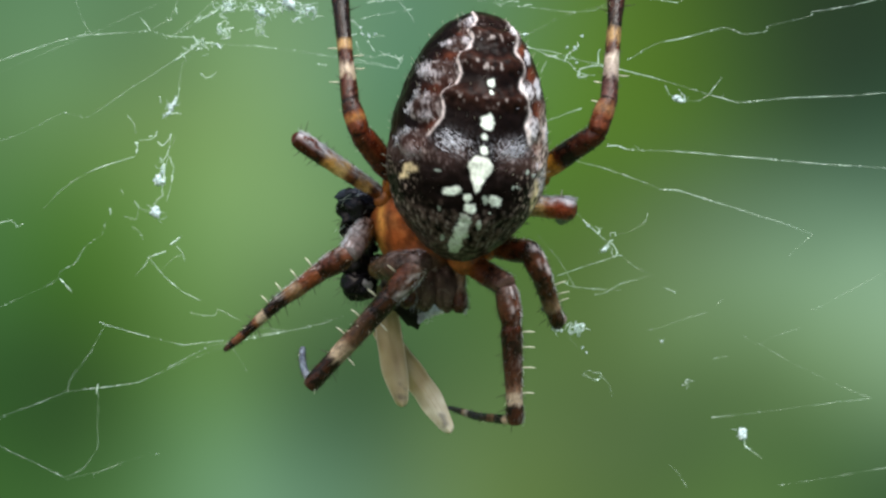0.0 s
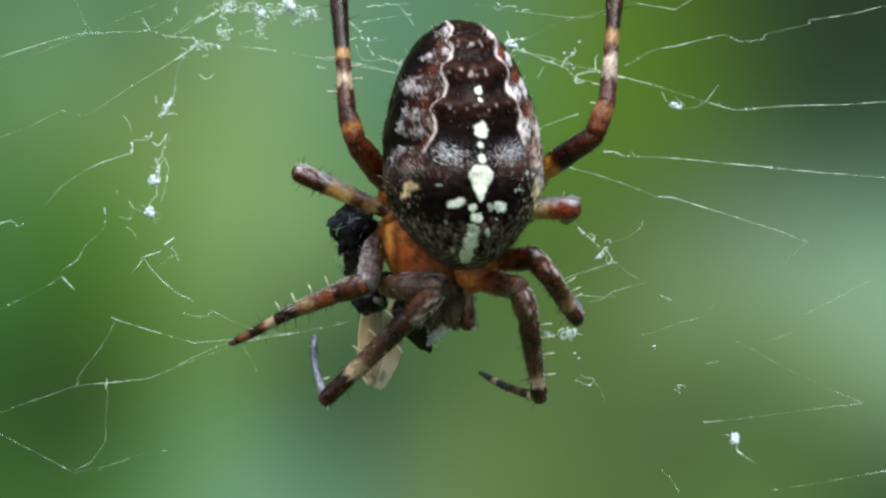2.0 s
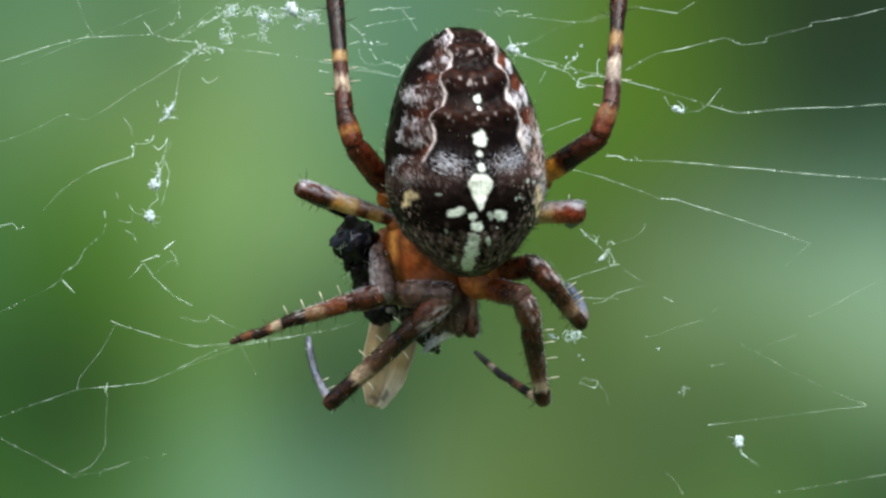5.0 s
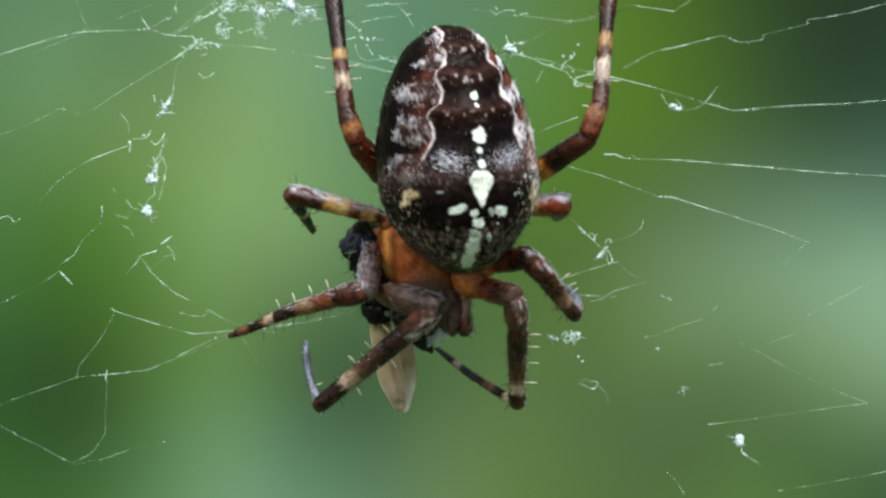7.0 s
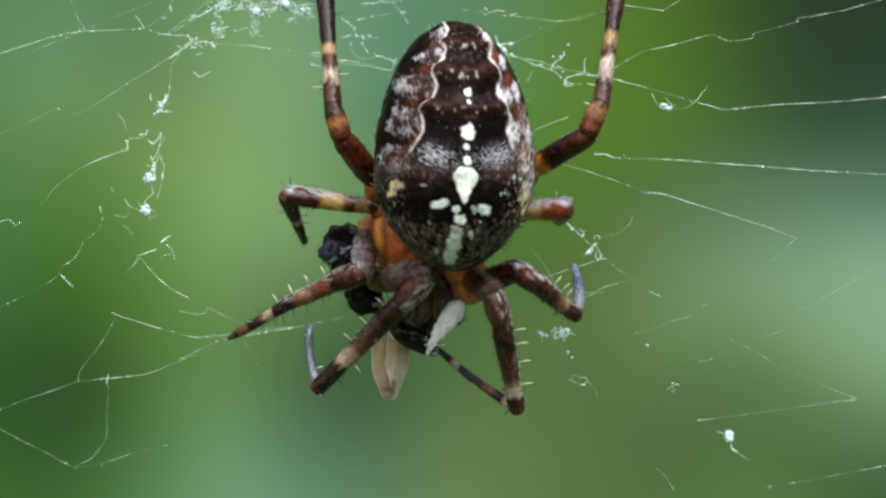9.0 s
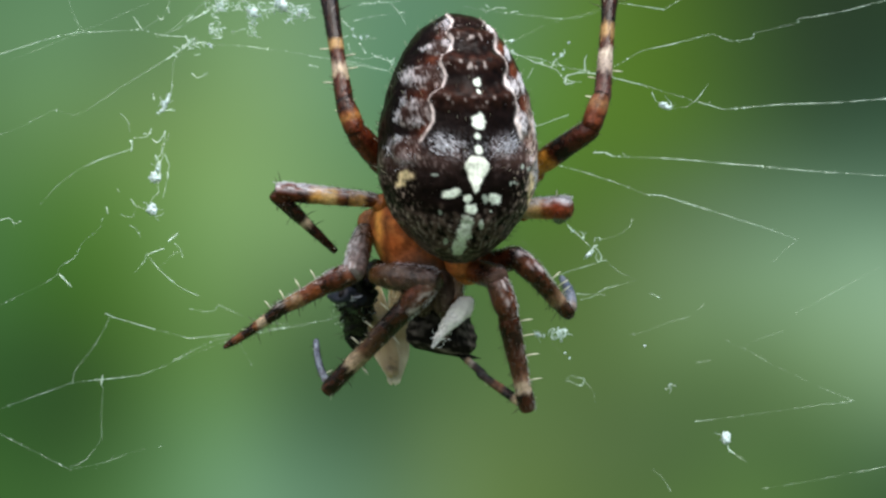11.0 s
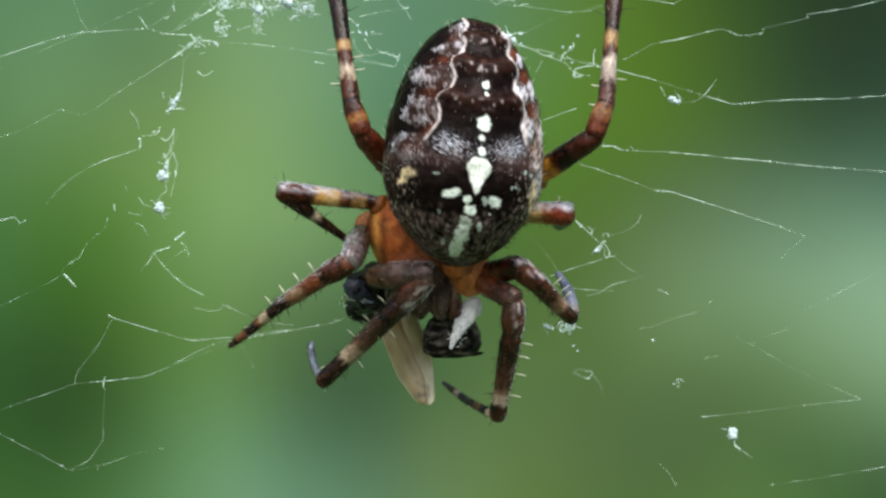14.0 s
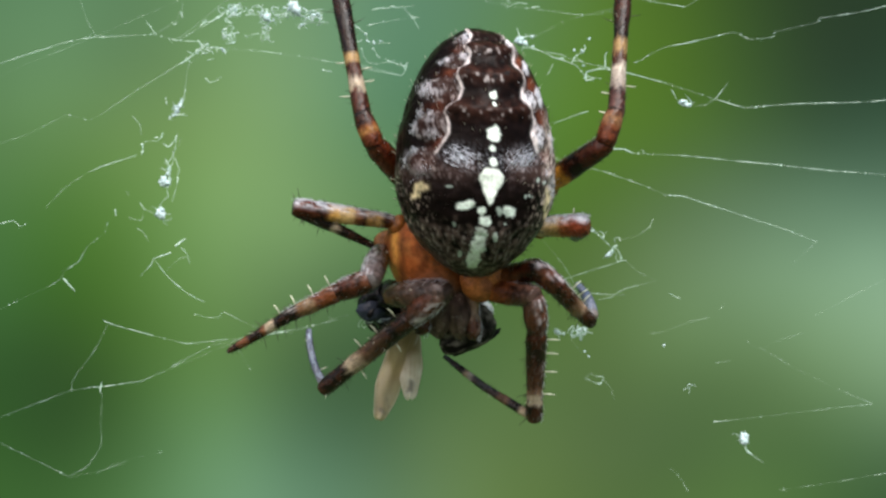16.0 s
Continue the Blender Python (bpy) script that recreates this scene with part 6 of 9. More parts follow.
# ---- all that moves: the web sways, the spider turns its catch ----
def motions():
    walk(spider, [(0, mm(-0.912, -3, 0.839)), (0.5, mm(-0.751, -3, 0.326)), (1, mm(-0.912, -3, 0.262)),
        (1.5, mm(-0.72, -3, 0.295)), (2, mm(-0.624, -3, 0.199)), (2.5, mm(-0.816, -3, 0.23)),
        (3, mm(-1.009, -3, 0.519)), (3.5, mm(-0.912, -3, 0.262)), (4, mm(-0.303, -3, -0.059)),
        (6.5, mm(-0.785, -3, -0.059)), (7, mm(-0.72, -3, -0.025)), (7.5, mm(-0.912, -3, 0.071)),
        (8, mm(-0.912, -3, 0.134)), (8.5, mm(-0.881, -3, 0.167)), (9, mm(-1.04, -3, 0.391)),
        (11.5, mm(-0.996, -3, 0.712)), (12, mm(-1.092, -3, 0.808)), (12.5, mm(-1.157, -3, 0.839)),
        (13, mm(-1.245, -3, 0.875)), (13.5, mm(-1.182, -3, 0.875)), (14, mm(-1.099, -3, 0.561)),
        (14.5, mm(-1.203, -3, 0.603)), (15, mm(-1.203, -3, 0.456)), (15.5, mm(-0.68, -3, -0.088)),
        (16, mm(-0.408, -3, -0.151))])
    walk(abdomen, [(0, mm(1.732, -2.594, 2.15, 0.318, 5.747, 0.968)), (0.5, mm(1.462, -2.6, 2.425, 1.768, -1.24, 5.818)),
        (1, mm(1.452, -2.607, 2.44, 1.183, -1.977, 1.332)), (1.5, mm(1.381, -2.63, 2.487, 1.566, -3.89, 1.321)),
        (2, mm(1.328, -2.616, 2.486, 0.924, -3.178, 2.777)), (2.5, mm(1.428, -2.6, 2.393)),
        (3, mm(1.529, -2.593, 2.175, -1.926, 4.072, -2.73)), (3.5, mm(1.553, -2.596, 2.337, 0.372, -0.238, 2.514)),
        (4, mm(1.393, -2.633, 2.424, 2.061, -3.678, 0.833)), (6.5, mm(1.23, -2.64, 2.536, 1.23, -3.866, 0.358)),
        (7, mm(1.235, -2.613, 2.541, 1.35, -6.028, 6.728)), (7.5, mm(1.401, -2.603, 2.454, 1.623, -2.111, 0.057)),
        (8, mm(1.432, -2.622, 2.439, 1.897, -4.593, 4.691)), (8.5, mm(1.357, -2.639, 2.42, 1.849, -3.73, 3.413)),
        (9, mm(1.437, -2.643, 2.243, 0.822, -0.37, -0.935)), (11.5, mm(1.566, -2.548, 2.279, -0.455, -1.231, 4.906)),
        (12, mm(1.652, -2.57, 2.117, 0.463, -0.599, 4.223)), (12.5, mm(1.65, -2.575, 2.142, -0.407, 0.184, 2.635)),
        (13, mm(1.771, -2.535, 2.101, -1.833, 3.586, -0.364)), (13.5, mm(1.77, -2.57, 2.032, -2.506, 3.835, -0.126)),
        (14, mm(1.784, -2.519, 2.239, -2.673, 3.538, 2.427)), (14.5, mm(1.892, -2.558, 2.057, -2.289, 6.532, -1.218)),
        (15, mm(1.944, -2.586, 2.145, -1.597, 5.114, 0.391)), (15.5, mm(1.59, -2.55, 2.672, -1.109, -1.178, 6.167)),
        (16, mm(1.527, -2.527, 2.589, -2.454, 0.014, 1.66))])
    walk(hind_leg, [(0, mm(-0.791, -0.3, 1.668, 0, -2.105, 0)), (0.5, mm(-0.952, -0.3, 2.025, 0, -2.111, 0)),
        (1, mm(-1.171, -0.3, 2.001, 0, -1.129, 0)), (1.5, mm(-1.212, -0.3, 1.935, 0, -1.059, 0)),
        (2, mm(-1.245, -0.3, 1.938, 0, -1.059, 0)), (2.5, mm(-1.346, -0.3, 1.911)),
        (3, mm(-1.386, -0.3, 1.687, 0, 1.124, 0)), (3.5, mm(-1.05, -0.3, 1.937, 0, -1.054, 0)),
        (4, mm(-1.369, -0.3, 2.098, 0, -2.105, 0)), (6.5, mm(-1.463, -0.3, 2.147, 0, -0.976, 0)),
        (7, mm(-1.056, -0.3, 2.209, 0, -3.351, 0)), (7.5, mm(-1.217, -0.3, 2.114, 0, -2.283, 0)),
        (8, mm(-0.927, -0.3, 2.112, 0, -3.342, 0)), (8.5, mm(-1.103, -0.3, 2.059, 0, -2.105, 0)),
        (9, mm(-1.327, -0.3, 1.901, 0, -1.054, 0)), (11.5, mm(-0.632, -0.3, 1.971, 0, -5.542, 0)),
        (12, mm(-0.584, -0.3, 1.824, 0, -4.343, 0)), (12.5, mm(-0.689, -0.3, 1.792, 0, -3.222, 0)),
        (13, mm(-0.766, -0.3, 1.728, 0, -2.175, 0)), (13.5, mm(-0.657, -0.3, 1.713, 0, -3.351, 0)),
        (14, mm(-0.456, -0.3, 1.976, 0, -4.274, 0)), (14.5, mm(-0.646, -0.3, 1.831, 0, -2.276, 0)),
        (15, mm(-0.449, -0.3, 1.945, 0, -3.351, 0)), (15.5, mm(-0.38, -0.3, 2.461, 0, -6.593, 0)),
        (16, mm(-0.642, -0.3, 2.328, 0, -6.778, 0))])
    walk(other_hind_leg, [(0, mm(4.286, -0.3, 1.905, 0, -1.058, 0)), (0.5, mm(4.084, -0.3, 2.408, 0, -2.694, 0)),
        (1, mm(4.06, -0.3, 2.413, 0, -0.883, 0)), (1.5, mm(3.959, -0.3, 2.495, 0, -1.772, 0)),
        (2, mm(3.935, -0.3, 2.483, 0, -1.047, 0)), (2.5, mm(4.059, -0.3, 2.327)),
        (3, mm(4.131, -0.3, 2.138, 0, 1.843, 0)), (3.5, mm(4.127, -0.3, 2.293, 0, -0.055, 0)),
        (4, mm(4.048, -0.3, 2.577, 0, -1.933, 0)), (6.5, mm(3.816, -0.3, 2.684, 0, 0.81, 0)),
        (7, mm(3.773, -0.3, 2.606, 0, -0.883, 0)), (7.5, mm(3.944, -0.3, 2.554, 0, 0.81, 0)),
        (8, mm(3.997, -0.3, 2.508, 0, -0.894, 0)), (8.5, mm(3.938, -0.3, 2.514, 0, -0.012, 0)),
        (9, mm(3.993, -0.3, 2.403, 0, 2.437, 0)), (11.5, mm(4.208, -0.3, 2.152, 0, -1.868, 0)),
        (12, mm(4.246, -0.3, 1.991, 0, -1.933, 0)), (12.5, mm(4.194, -0.3, 2.065, 0, -0.242, 0)),
        (13, mm(4.401, -0.3, 1.901, 0, -1.047, 0)), (13.5, mm(4.367, -0.3, 1.898, 0, -0.067, 0)),
        (14, mm(4.379, -0.3, 2.059, 0, -1.058, 0)), (14.5, mm(4.511, -0.3, 1.952, 0, -0.055, 0)),
        (15, mm(4.568, -0.3, 2.031, 0, -0.883, 0)), (15.5, mm(4.142, -0.3, 2.547, 0, -1.868, 0)),
        (16, mm(4.081, -0.3, 2.476, 0, -1.726, 0))])
    walk(third_femur, [(0, aim(-0.084, 0, 0.084, -3.14, -1.172, 2.11)), (0.5, aim(-0.084, 0, 0.084, -3.439, -0.548, 1.951)),
        (1, aim(-0.084, 0, 0.084, -3.275, -1.34, 1.77)), (1.5, aim(-0.084, 0, 0.084, -3.629, -0.548, 1.633)),
        (2, aim(-0.084, 0, 0.084, -3.465, -1.133, 1.536)), (2.5, aim(-0.084, 0, 0.084, -3.448, -1.225, 1.498)),
        (3, aim(-0.084, 0, 0.084, -3.137, -1.936, 1.409)), (3.5, aim(-0.084, 0, 0.084, -3.271, -1.628, 1.502)),
        (4, aim(-0.084, 0, 0.084, -3.344, -1.717, 1.2)), (6.5, aim(-0.084, 0, 0.084, -3.563, -1.228, 1.184)),
        (7, aim(-0.084, 0, 0.084, -3.541, -1.434, 0.987)), (7.5, aim(-0.084, 0, 0.084, -3.505, -1.645, 0.725)),
        (8, aim(-0.084, 0, 0.084, -3.55, -1.545, 0.73)), (8.5, aim(-0.084, 0, 0.084, -3.504, -1.659, 0.691)),
        (9, aim(-0.084, 0, 0.084, -3.289, -2.097, 0.478)), (11.5, aim(-0.084, 0, 0.084, -4.007, -0.559, 0.29)),
        (12, aim(-0.084, 0, 0.084, -3.975, -0.546, -0.029)), (12.5, aim(-0.084, 0, 0.084, -3.833, -0.869, 0.179)),
        (13, aim(-0.084, 0, 0.084, -3.414, -1.916, 0.339)), (13.5, aim(-0.084, 0, 0.084, -3.376, -1.975, 0.368)),
        (14, aim(-0.084, 0, 0.084, -3.489, -1.76, 0.446)), (14.5, aim(-0.084, 0, 0.084, -3.164, -2.271, 0.501)),
        (15, aim(-0.084, 0, 0.084, -3.281, -2.082, 0.597)), (15.5, aim(-0.084, 0, 0.084, -3.947, -0.523, 0.521)),
        (16, aim(-0.084, 0, 0.084, -3.737, -1.102, 0.595))])
    walk(third_tibia, [(0, aim(-3.14, -1.172, 2.11, -1.624, 1.604, 1.17)), (0.5, aim(-3.439, -0.548, 1.951, -1.491, 2.028, 1.273)),
        (1, aim(-3.275, -1.34, 1.77, -1.265, 1.151, 0.967)), (1.5, aim(-3.629, -0.548, 1.633, -1.387, 1.656, 0.633)),
        (2, aim(-3.465, -1.133, 1.536, -1.347, 1.26, 0.712)), (2.5, aim(-3.448, -1.225, 1.498, -1.473, 1.208, 0.464)),
        (3, aim(-3.137, -1.936, 1.409, -1.222, 0.437, 0.146)), (3.5, aim(-3.271, -1.628, 1.502, -1.339, 0.709, 0.201)),
        (4, aim(-3.344, -1.717, 1.2, -1.53, 0.81, 0.099)), (6.5, aim(-3.563, -1.228, 1.184, -2.173, 1.475, -0.102)),
        (7, aim(-3.541, -1.434, 0.987, -3.001, 1.534, -0.35)),
        (7.5, aim(-3.505, -1.645, 0.725, -3.005, 1.354, -0.557)), (8, aim(-3.55, -1.545, 0.73, -2.794, 1.399, -0.555)),
        (8.5, aim(-3.504, -1.659, 0.691, -2.749, 1.287, -0.59)),
        (9, aim(-3.289, -2.097, 0.478, -2.913, 0.718, -1.204)),
        (11.5, aim(-4.007, -0.559, 0.29, -1.56, 0.542, -1.631)),
        (12, aim(-3.975, -0.546, -0.029, -1.485, 0.8, -1.726)),
        (12.5, aim(-3.833, -0.869, 0.179, -1.509, 0.592, -1.652)),
        (13, aim(-3.414, -1.916, 0.339, -1.237, -0.356, -1.589)),
        (13.5, aim(-3.376, -1.975, 0.368, -1.303, -0.313, -1.589)),
        (14, aim(-3.489, -1.76, 0.446, -1.193, -0.127, -1.273)),
        (14.5, aim(-3.164, -2.271, 0.501, -1.05, -0.622, -1.422)),
        (15, aim(-3.281, -2.082, 0.597, -0.941, -0.703, -1.276)),
        (15.5, aim(-3.947, -0.523, 0.521, -1.136, 0.553, -0.831)),
        (16, aim(-3.737, -1.102, 0.595, -0.954, 0.03, -0.77))])
    walk(other_third_leg, [(0, mm(3.895, 0, 0.765, 0, 23.003, 0)), (0.5, mm(3.686, 0, 1.174, 0, 17.000, 0)),
        (1, mm(3.824, 0, 1.092, 0, 17.000, 0)), (1.5, mm(3.744, 0, 1.250, 0, 17.000, 0)),
        (2, mm(3.743, 0, 1.252, 0, 17.000, 0)), (2.5, mm(3.916, 0, 1.014, 0, 17.000, 0)), (3, mm(4.045, 0, 0.796, 0, 20.552, 0)),
        (3.5, mm(3.868, 0, 1.009, 0, 17.000, 0)), (4, mm(3.764, 0, 1.321, 0, 17.000, 0)),
        (6.5, mm(3.790, 0, 1.413, 0, 17.000, 0)), (7, mm(3.491, 0, 1.593, 0, 17.000, 0)),
        (7.5, mm(3.826, 0, 1.208, 0, 17.000, 0)), (8, mm(3.695, 0, 1.336, 0, 17.000, 0)),
        (8.5, mm(3.751, 0, 1.327, 0, 17.000, 0)), (9, mm(3.884, 0, 1.027, 0, 17.000, 0)),
        (11.5, mm(3.846, 0, 0.783, 0, 17.000, 0)), (12, mm(3.842, 0, 0.738, 0, 17.952, 0)),
        (12.5, mm(3.906, 0, 0.755, 0, 18.076, 0)), (13, mm(4.010, 0, 0.786, 0, 27.676, 0)),
        (13.5, mm(4.042, 0, 0.789, 0, 27.870, 0)), (14, mm(3.994, 0, 0.784, 0, 21.202, 0)),
        (14.5, mm(4.116, 0, 0.794, 0, 31.672, 0)), (15, mm(4.088, 0, 0.802, 0, 24.110, 0)),
        (15.5, mm(3.784, 0, 1.085, 0, 17.000, 0)), (16, mm(3.886, 0, 0.964, 0, 17.000, 0))])
    walk(second_femur, [(0, aim(-0.115, -0.6, -0.277, -0.584, -2.865, -1.35)), (0.5, aim(-0.113, -0.6, -0.282, -1.09, -2.091, -2.105)),
        (1, aim(-0.115, -0.6, -0.282, -0.402, -2.612, -1.822)),
        (1.5, aim(-0.113, -0.6, -0.282, -0.393, -2.602, -1.836)),
        (2, aim(-0.112, -0.6, -0.283, -0.244, -2.646, -1.799)),
        (2.5, aim(-0.114, -0.6, -0.283, 0.055, -2.748, -1.646)), (3, aim(-0.116, -0.6, -0.28, -0.126, -2.876, -1.431)),
        (3.5, aim(-0.115, -0.6, -0.282, -0.137, -2.648, -1.801)),
        (4, aim(-0.109, -0.6, -0.285, -0.055, -2.351, -2.138)), (6.5, aim(-0.114, -0.6, -0.285, 0.324, -2.728, -1.62)),
        (7, aim(-0.113, -0.6, -0.285, -0.191, -2.605, -1.859)),
        (7.5, aim(-0.115, -0.6, -0.284, 0.174, -2.797, -1.546)), (8, aim(-0.115, -0.6, -0.283, 0.308, -2.669, -1.713)),
        (8.5, aim(-0.114, -0.6, -0.283, 0.18, -2.736, -1.644)), (9, aim(-0.116, -0.6, -0.281, 0.041, -2.798, -1.565)),
        (11.5, aim(-0.115, -0.6, -0.278, -0.423, -2.552, -1.89)),
        (12, aim(-0.116, -0.6, -0.277, -0.178, -2.657, -1.783)),
        (12.5, aim(-0.117, -0.6, -0.277, -0.049, -2.706, -1.713)),
        (13, aim(-0.118, -0.6, -0.277, -0.009, -2.884, -1.405)),
        (13.5, aim(-0.117, -0.6, -0.277, -0.073, -2.866, -1.446)),
        (14, aim(-0.116, -0.6, -0.28, -0.356, -2.892, -1.372)),
        (14.5, aim(-0.117, -0.6, -0.279, 0.075, -2.965, -1.213)),
        (15, aim(-0.117, -0.6, -0.281, -0.045, -2.967, -1.227)),
        (15.5, aim(-0.113, -0.6, -0.285, -0.458, -2.822, -1.487)),
        (16, aim(-0.11, -0.6, -0.286, -0.383, -2.914, -1.322))])
    walk(second_patella, [(0, aim(-0.584, -2.865, -1.35, -1.559, -2.657, -1.97)),
        (0.5, aim(-1.09, -2.091, -2.105, -2.077, -1.545, -2.434)),
        (1, aim(-0.402, -2.612, -1.822, -1.437, -2.223, -2.215)),
        (1.5, aim(-0.393, -2.602, -1.836, -1.433, -2.18, -2.182)),
        (2, aim(-0.244, -2.646, -1.799, -1.314, -2.327, -2.163)),
        (2.5, aim(0.055, -2.748, -1.646, -0.993, -2.479, -2.103)),
        (3, aim(-0.126, -2.876, -1.431, -1.109, -2.58, -2.001)),
        (3.5, aim(-0.137, -2.648, -1.801, -1.162, -2.262, -2.224)),
        (4, aim(-0.055, -2.351, -2.138, -1.186, -2.202, -2.416)),
        (6.5, aim(0.324, -2.728, -1.62, -0.788, -2.51, -1.925)),
        (7, aim(-0.191, -2.605, -1.859, -1.265, -2.204, -2.112)),
        (7.5, aim(0.174, -2.797, -1.546, -0.907, -2.482, -1.881)),
        (8, aim(0.308, -2.669, -1.713, -0.798, -2.397, -1.998)),
        (8.5, aim(0.18, -2.736, -1.644, -0.918, -2.489, -1.981)),
        (9, aim(0.041, -2.798, -1.565, -1.01, -2.465, -1.971)),
        (11.5, aim(-0.423, -2.552, -1.89, -1.443, -2.217, -2.366)),
        (12, aim(-0.178, -2.657, -1.783, -1.216, -2.445, -2.288)),
        (12.5, aim(-0.049, -2.706, -1.713, -1.086, -2.532, -2.235)),
        (13, aim(-0.009, -2.884, -1.405, -1.009, -2.682, -1.987)),
        (13.5, aim(-0.073, -2.866, -1.446, -1.069, -2.694, -2.043)),
        (14, aim(-0.356, -2.892, -1.372, -1.33, -2.526, -1.916)),
        (14.5, aim(0.075, -2.965, -1.213, -0.921, -2.735, -1.792)),
        (15, aim(-0.045, -2.967, -1.227, -1.029, -2.664, -1.792)),
        (15.5, aim(-0.458, -2.822, -1.487, -1.49, -2.436, -1.893)),
        (16, aim(-0.383, -2.914, -1.322, -1.457, -2.709, -1.751))])
    walk(second_tibia, [(0, aim(-1.559, -2.657, -1.97, -3.242, -2.283, -3.181)),
        (0.5, aim(-2.077, -1.545, -2.434, -3.804, -0.563, -3.134)),
        (1, aim(-1.437, -2.223, -2.215, -3.25, -1.523, -3.03)),
        (1.5, aim(-1.433, -2.18, -2.182, -3.256, -1.42, -2.914)),
        (2, aim(-1.314, -2.327, -2.163, -3.191, -1.753, -2.929)),
        (2.5, aim(-0.993, -2.479, -2.103, -2.822, -1.996, -3.03)),
        (3, aim(-1.109, -2.58, -2.001, -2.81, -2.048, -3.124)),
        (3.5, aim(-1.162, -2.262, -2.224, -2.952, -1.568, -3.092)),
        (4, aim(-1.186, -2.202, -2.416, -3.184, -1.933, -3.029)),
        (6.5, aim(-0.788, -2.51, -1.925, -2.749, -2.116, -2.588)),
        (7, aim(-1.265, -2.204, -2.112, -3.161, -1.482, -2.681)),
        (7.5, aim(-0.907, -2.482, -1.881, -2.807, -1.917, -2.595)),
        (8, aim(-0.798, -2.397, -1.998, -2.75, -1.908, -2.625)),
        (8.5, aim(-0.918, -2.489, -1.981, -2.848, -2.043, -2.698)),
        (9, aim(-1.01, -2.465, -1.971, -2.848, -1.865, -2.808)),
        (11.5, aim(-1.443, -2.217, -2.366, -3.219, -1.614, -3.326)),
        (12, aim(-1.216, -2.445, -2.288, -3.024, -2.063, -3.301)),
        (12.5, aim(-1.086, -2.532, -2.235, -2.89, -2.219, -3.279)),
        (13, aim(-1.009, -2.682, -1.987, -2.74, -2.317, -3.131)),
        (13.5, aim(-1.069, -2.694, -2.043, -2.792, -2.383, -3.216)),
        (14, aim(-1.33, -2.526, -1.916, -3.016, -1.867, -2.994)),
        (14.5, aim(-0.921, -2.735, -1.792, -2.643, -2.322, -2.933)),
        (15, aim(-1.029, -2.664, -1.792, -2.731, -2.119, -2.908)),
        (15.5, aim(-1.49, -2.436, -1.893, -3.294, -1.741, -2.732)),
        (16, aim(-1.457, -2.709, -1.751, -3.335, -2.339, -2.632))])
    walk(second_metatarsus, [(0, aim(-3.242, -2.283, -3.181, -4.449, -1.992, -4.256)),
        (0.5, aim(-3.804, -0.563, -3.134, -5.08, 0.201, -3.832)),
        (1, aim(-3.25, -1.523, -3.03, -4.586, -0.978, -3.814)),
        (1.5, aim(-3.256, -1.42, -2.914, -4.608, -0.829, -3.636)),
        (2, aim(-3.191, -1.753, -2.929, -4.583, -1.306, -3.677)),
        (2.5, aim(-2.822, -1.996, -3.03, -4.165, -1.62, -3.898)),
        (3, aim(-2.81, -2.048, -3.124, -4.037, -1.634, -4.135)),
        (3.5, aim(-2.952, -1.568, -3.092, -4.266, -1.028, -3.915)),
        (4, aim(-3.184, -1.933, -3.029, -4.684, -1.724, -3.663)),
        (6.5, aim(-2.749, -2.116, -2.588, -4.216, -1.809, -3.26)),
        (7, aim(-3.161, -1.482, -2.681, -4.583, -0.921, -3.281)),
        (7.5, aim(-2.807, -1.917, -2.595, -4.221, -1.477, -3.304)),
        (8, aim(-2.75, -1.908, -2.625, -4.212, -1.528, -3.269)),
        (8.5, aim(-2.848, -2.043, -2.698, -4.287, -1.696, -3.41)),
        (9, aim(-2.848, -1.865, -2.808, -4.204, -1.399, -3.609)),
        (11.5, aim(-3.219, -1.614, -3.326, -4.517, -1.146, -4.216)),
        (12, aim(-3.024, -2.063, -3.301, -4.344, -1.765, -4.232)),
        (12.5, aim(-2.89, -2.219, -3.279, -4.205, -1.976, -4.232)),
        (13, aim(-2.74, -2.317, -3.131, -3.99, -2.034, -4.158)),
        (13.5, aim(-2.792, -2.383, -3.216, -4.034, -2.142, -4.263)),
        (14, aim(-3.016, -1.867, -2.994, -4.233, -1.354, -3.97)),
        (14.5, aim(-2.643, -2.322, -2.933, -3.887, -2.001, -3.956)),
        (15, aim(-2.731, -2.119, -2.908, -3.959, -1.695, -3.913)),
        (15.5, aim(-3.294, -1.741, -2.732, -4.622, -1.201, -3.533)),
        (16, aim(-3.335, -2.339, -2.632, -4.72, -2.051, -3.465))])
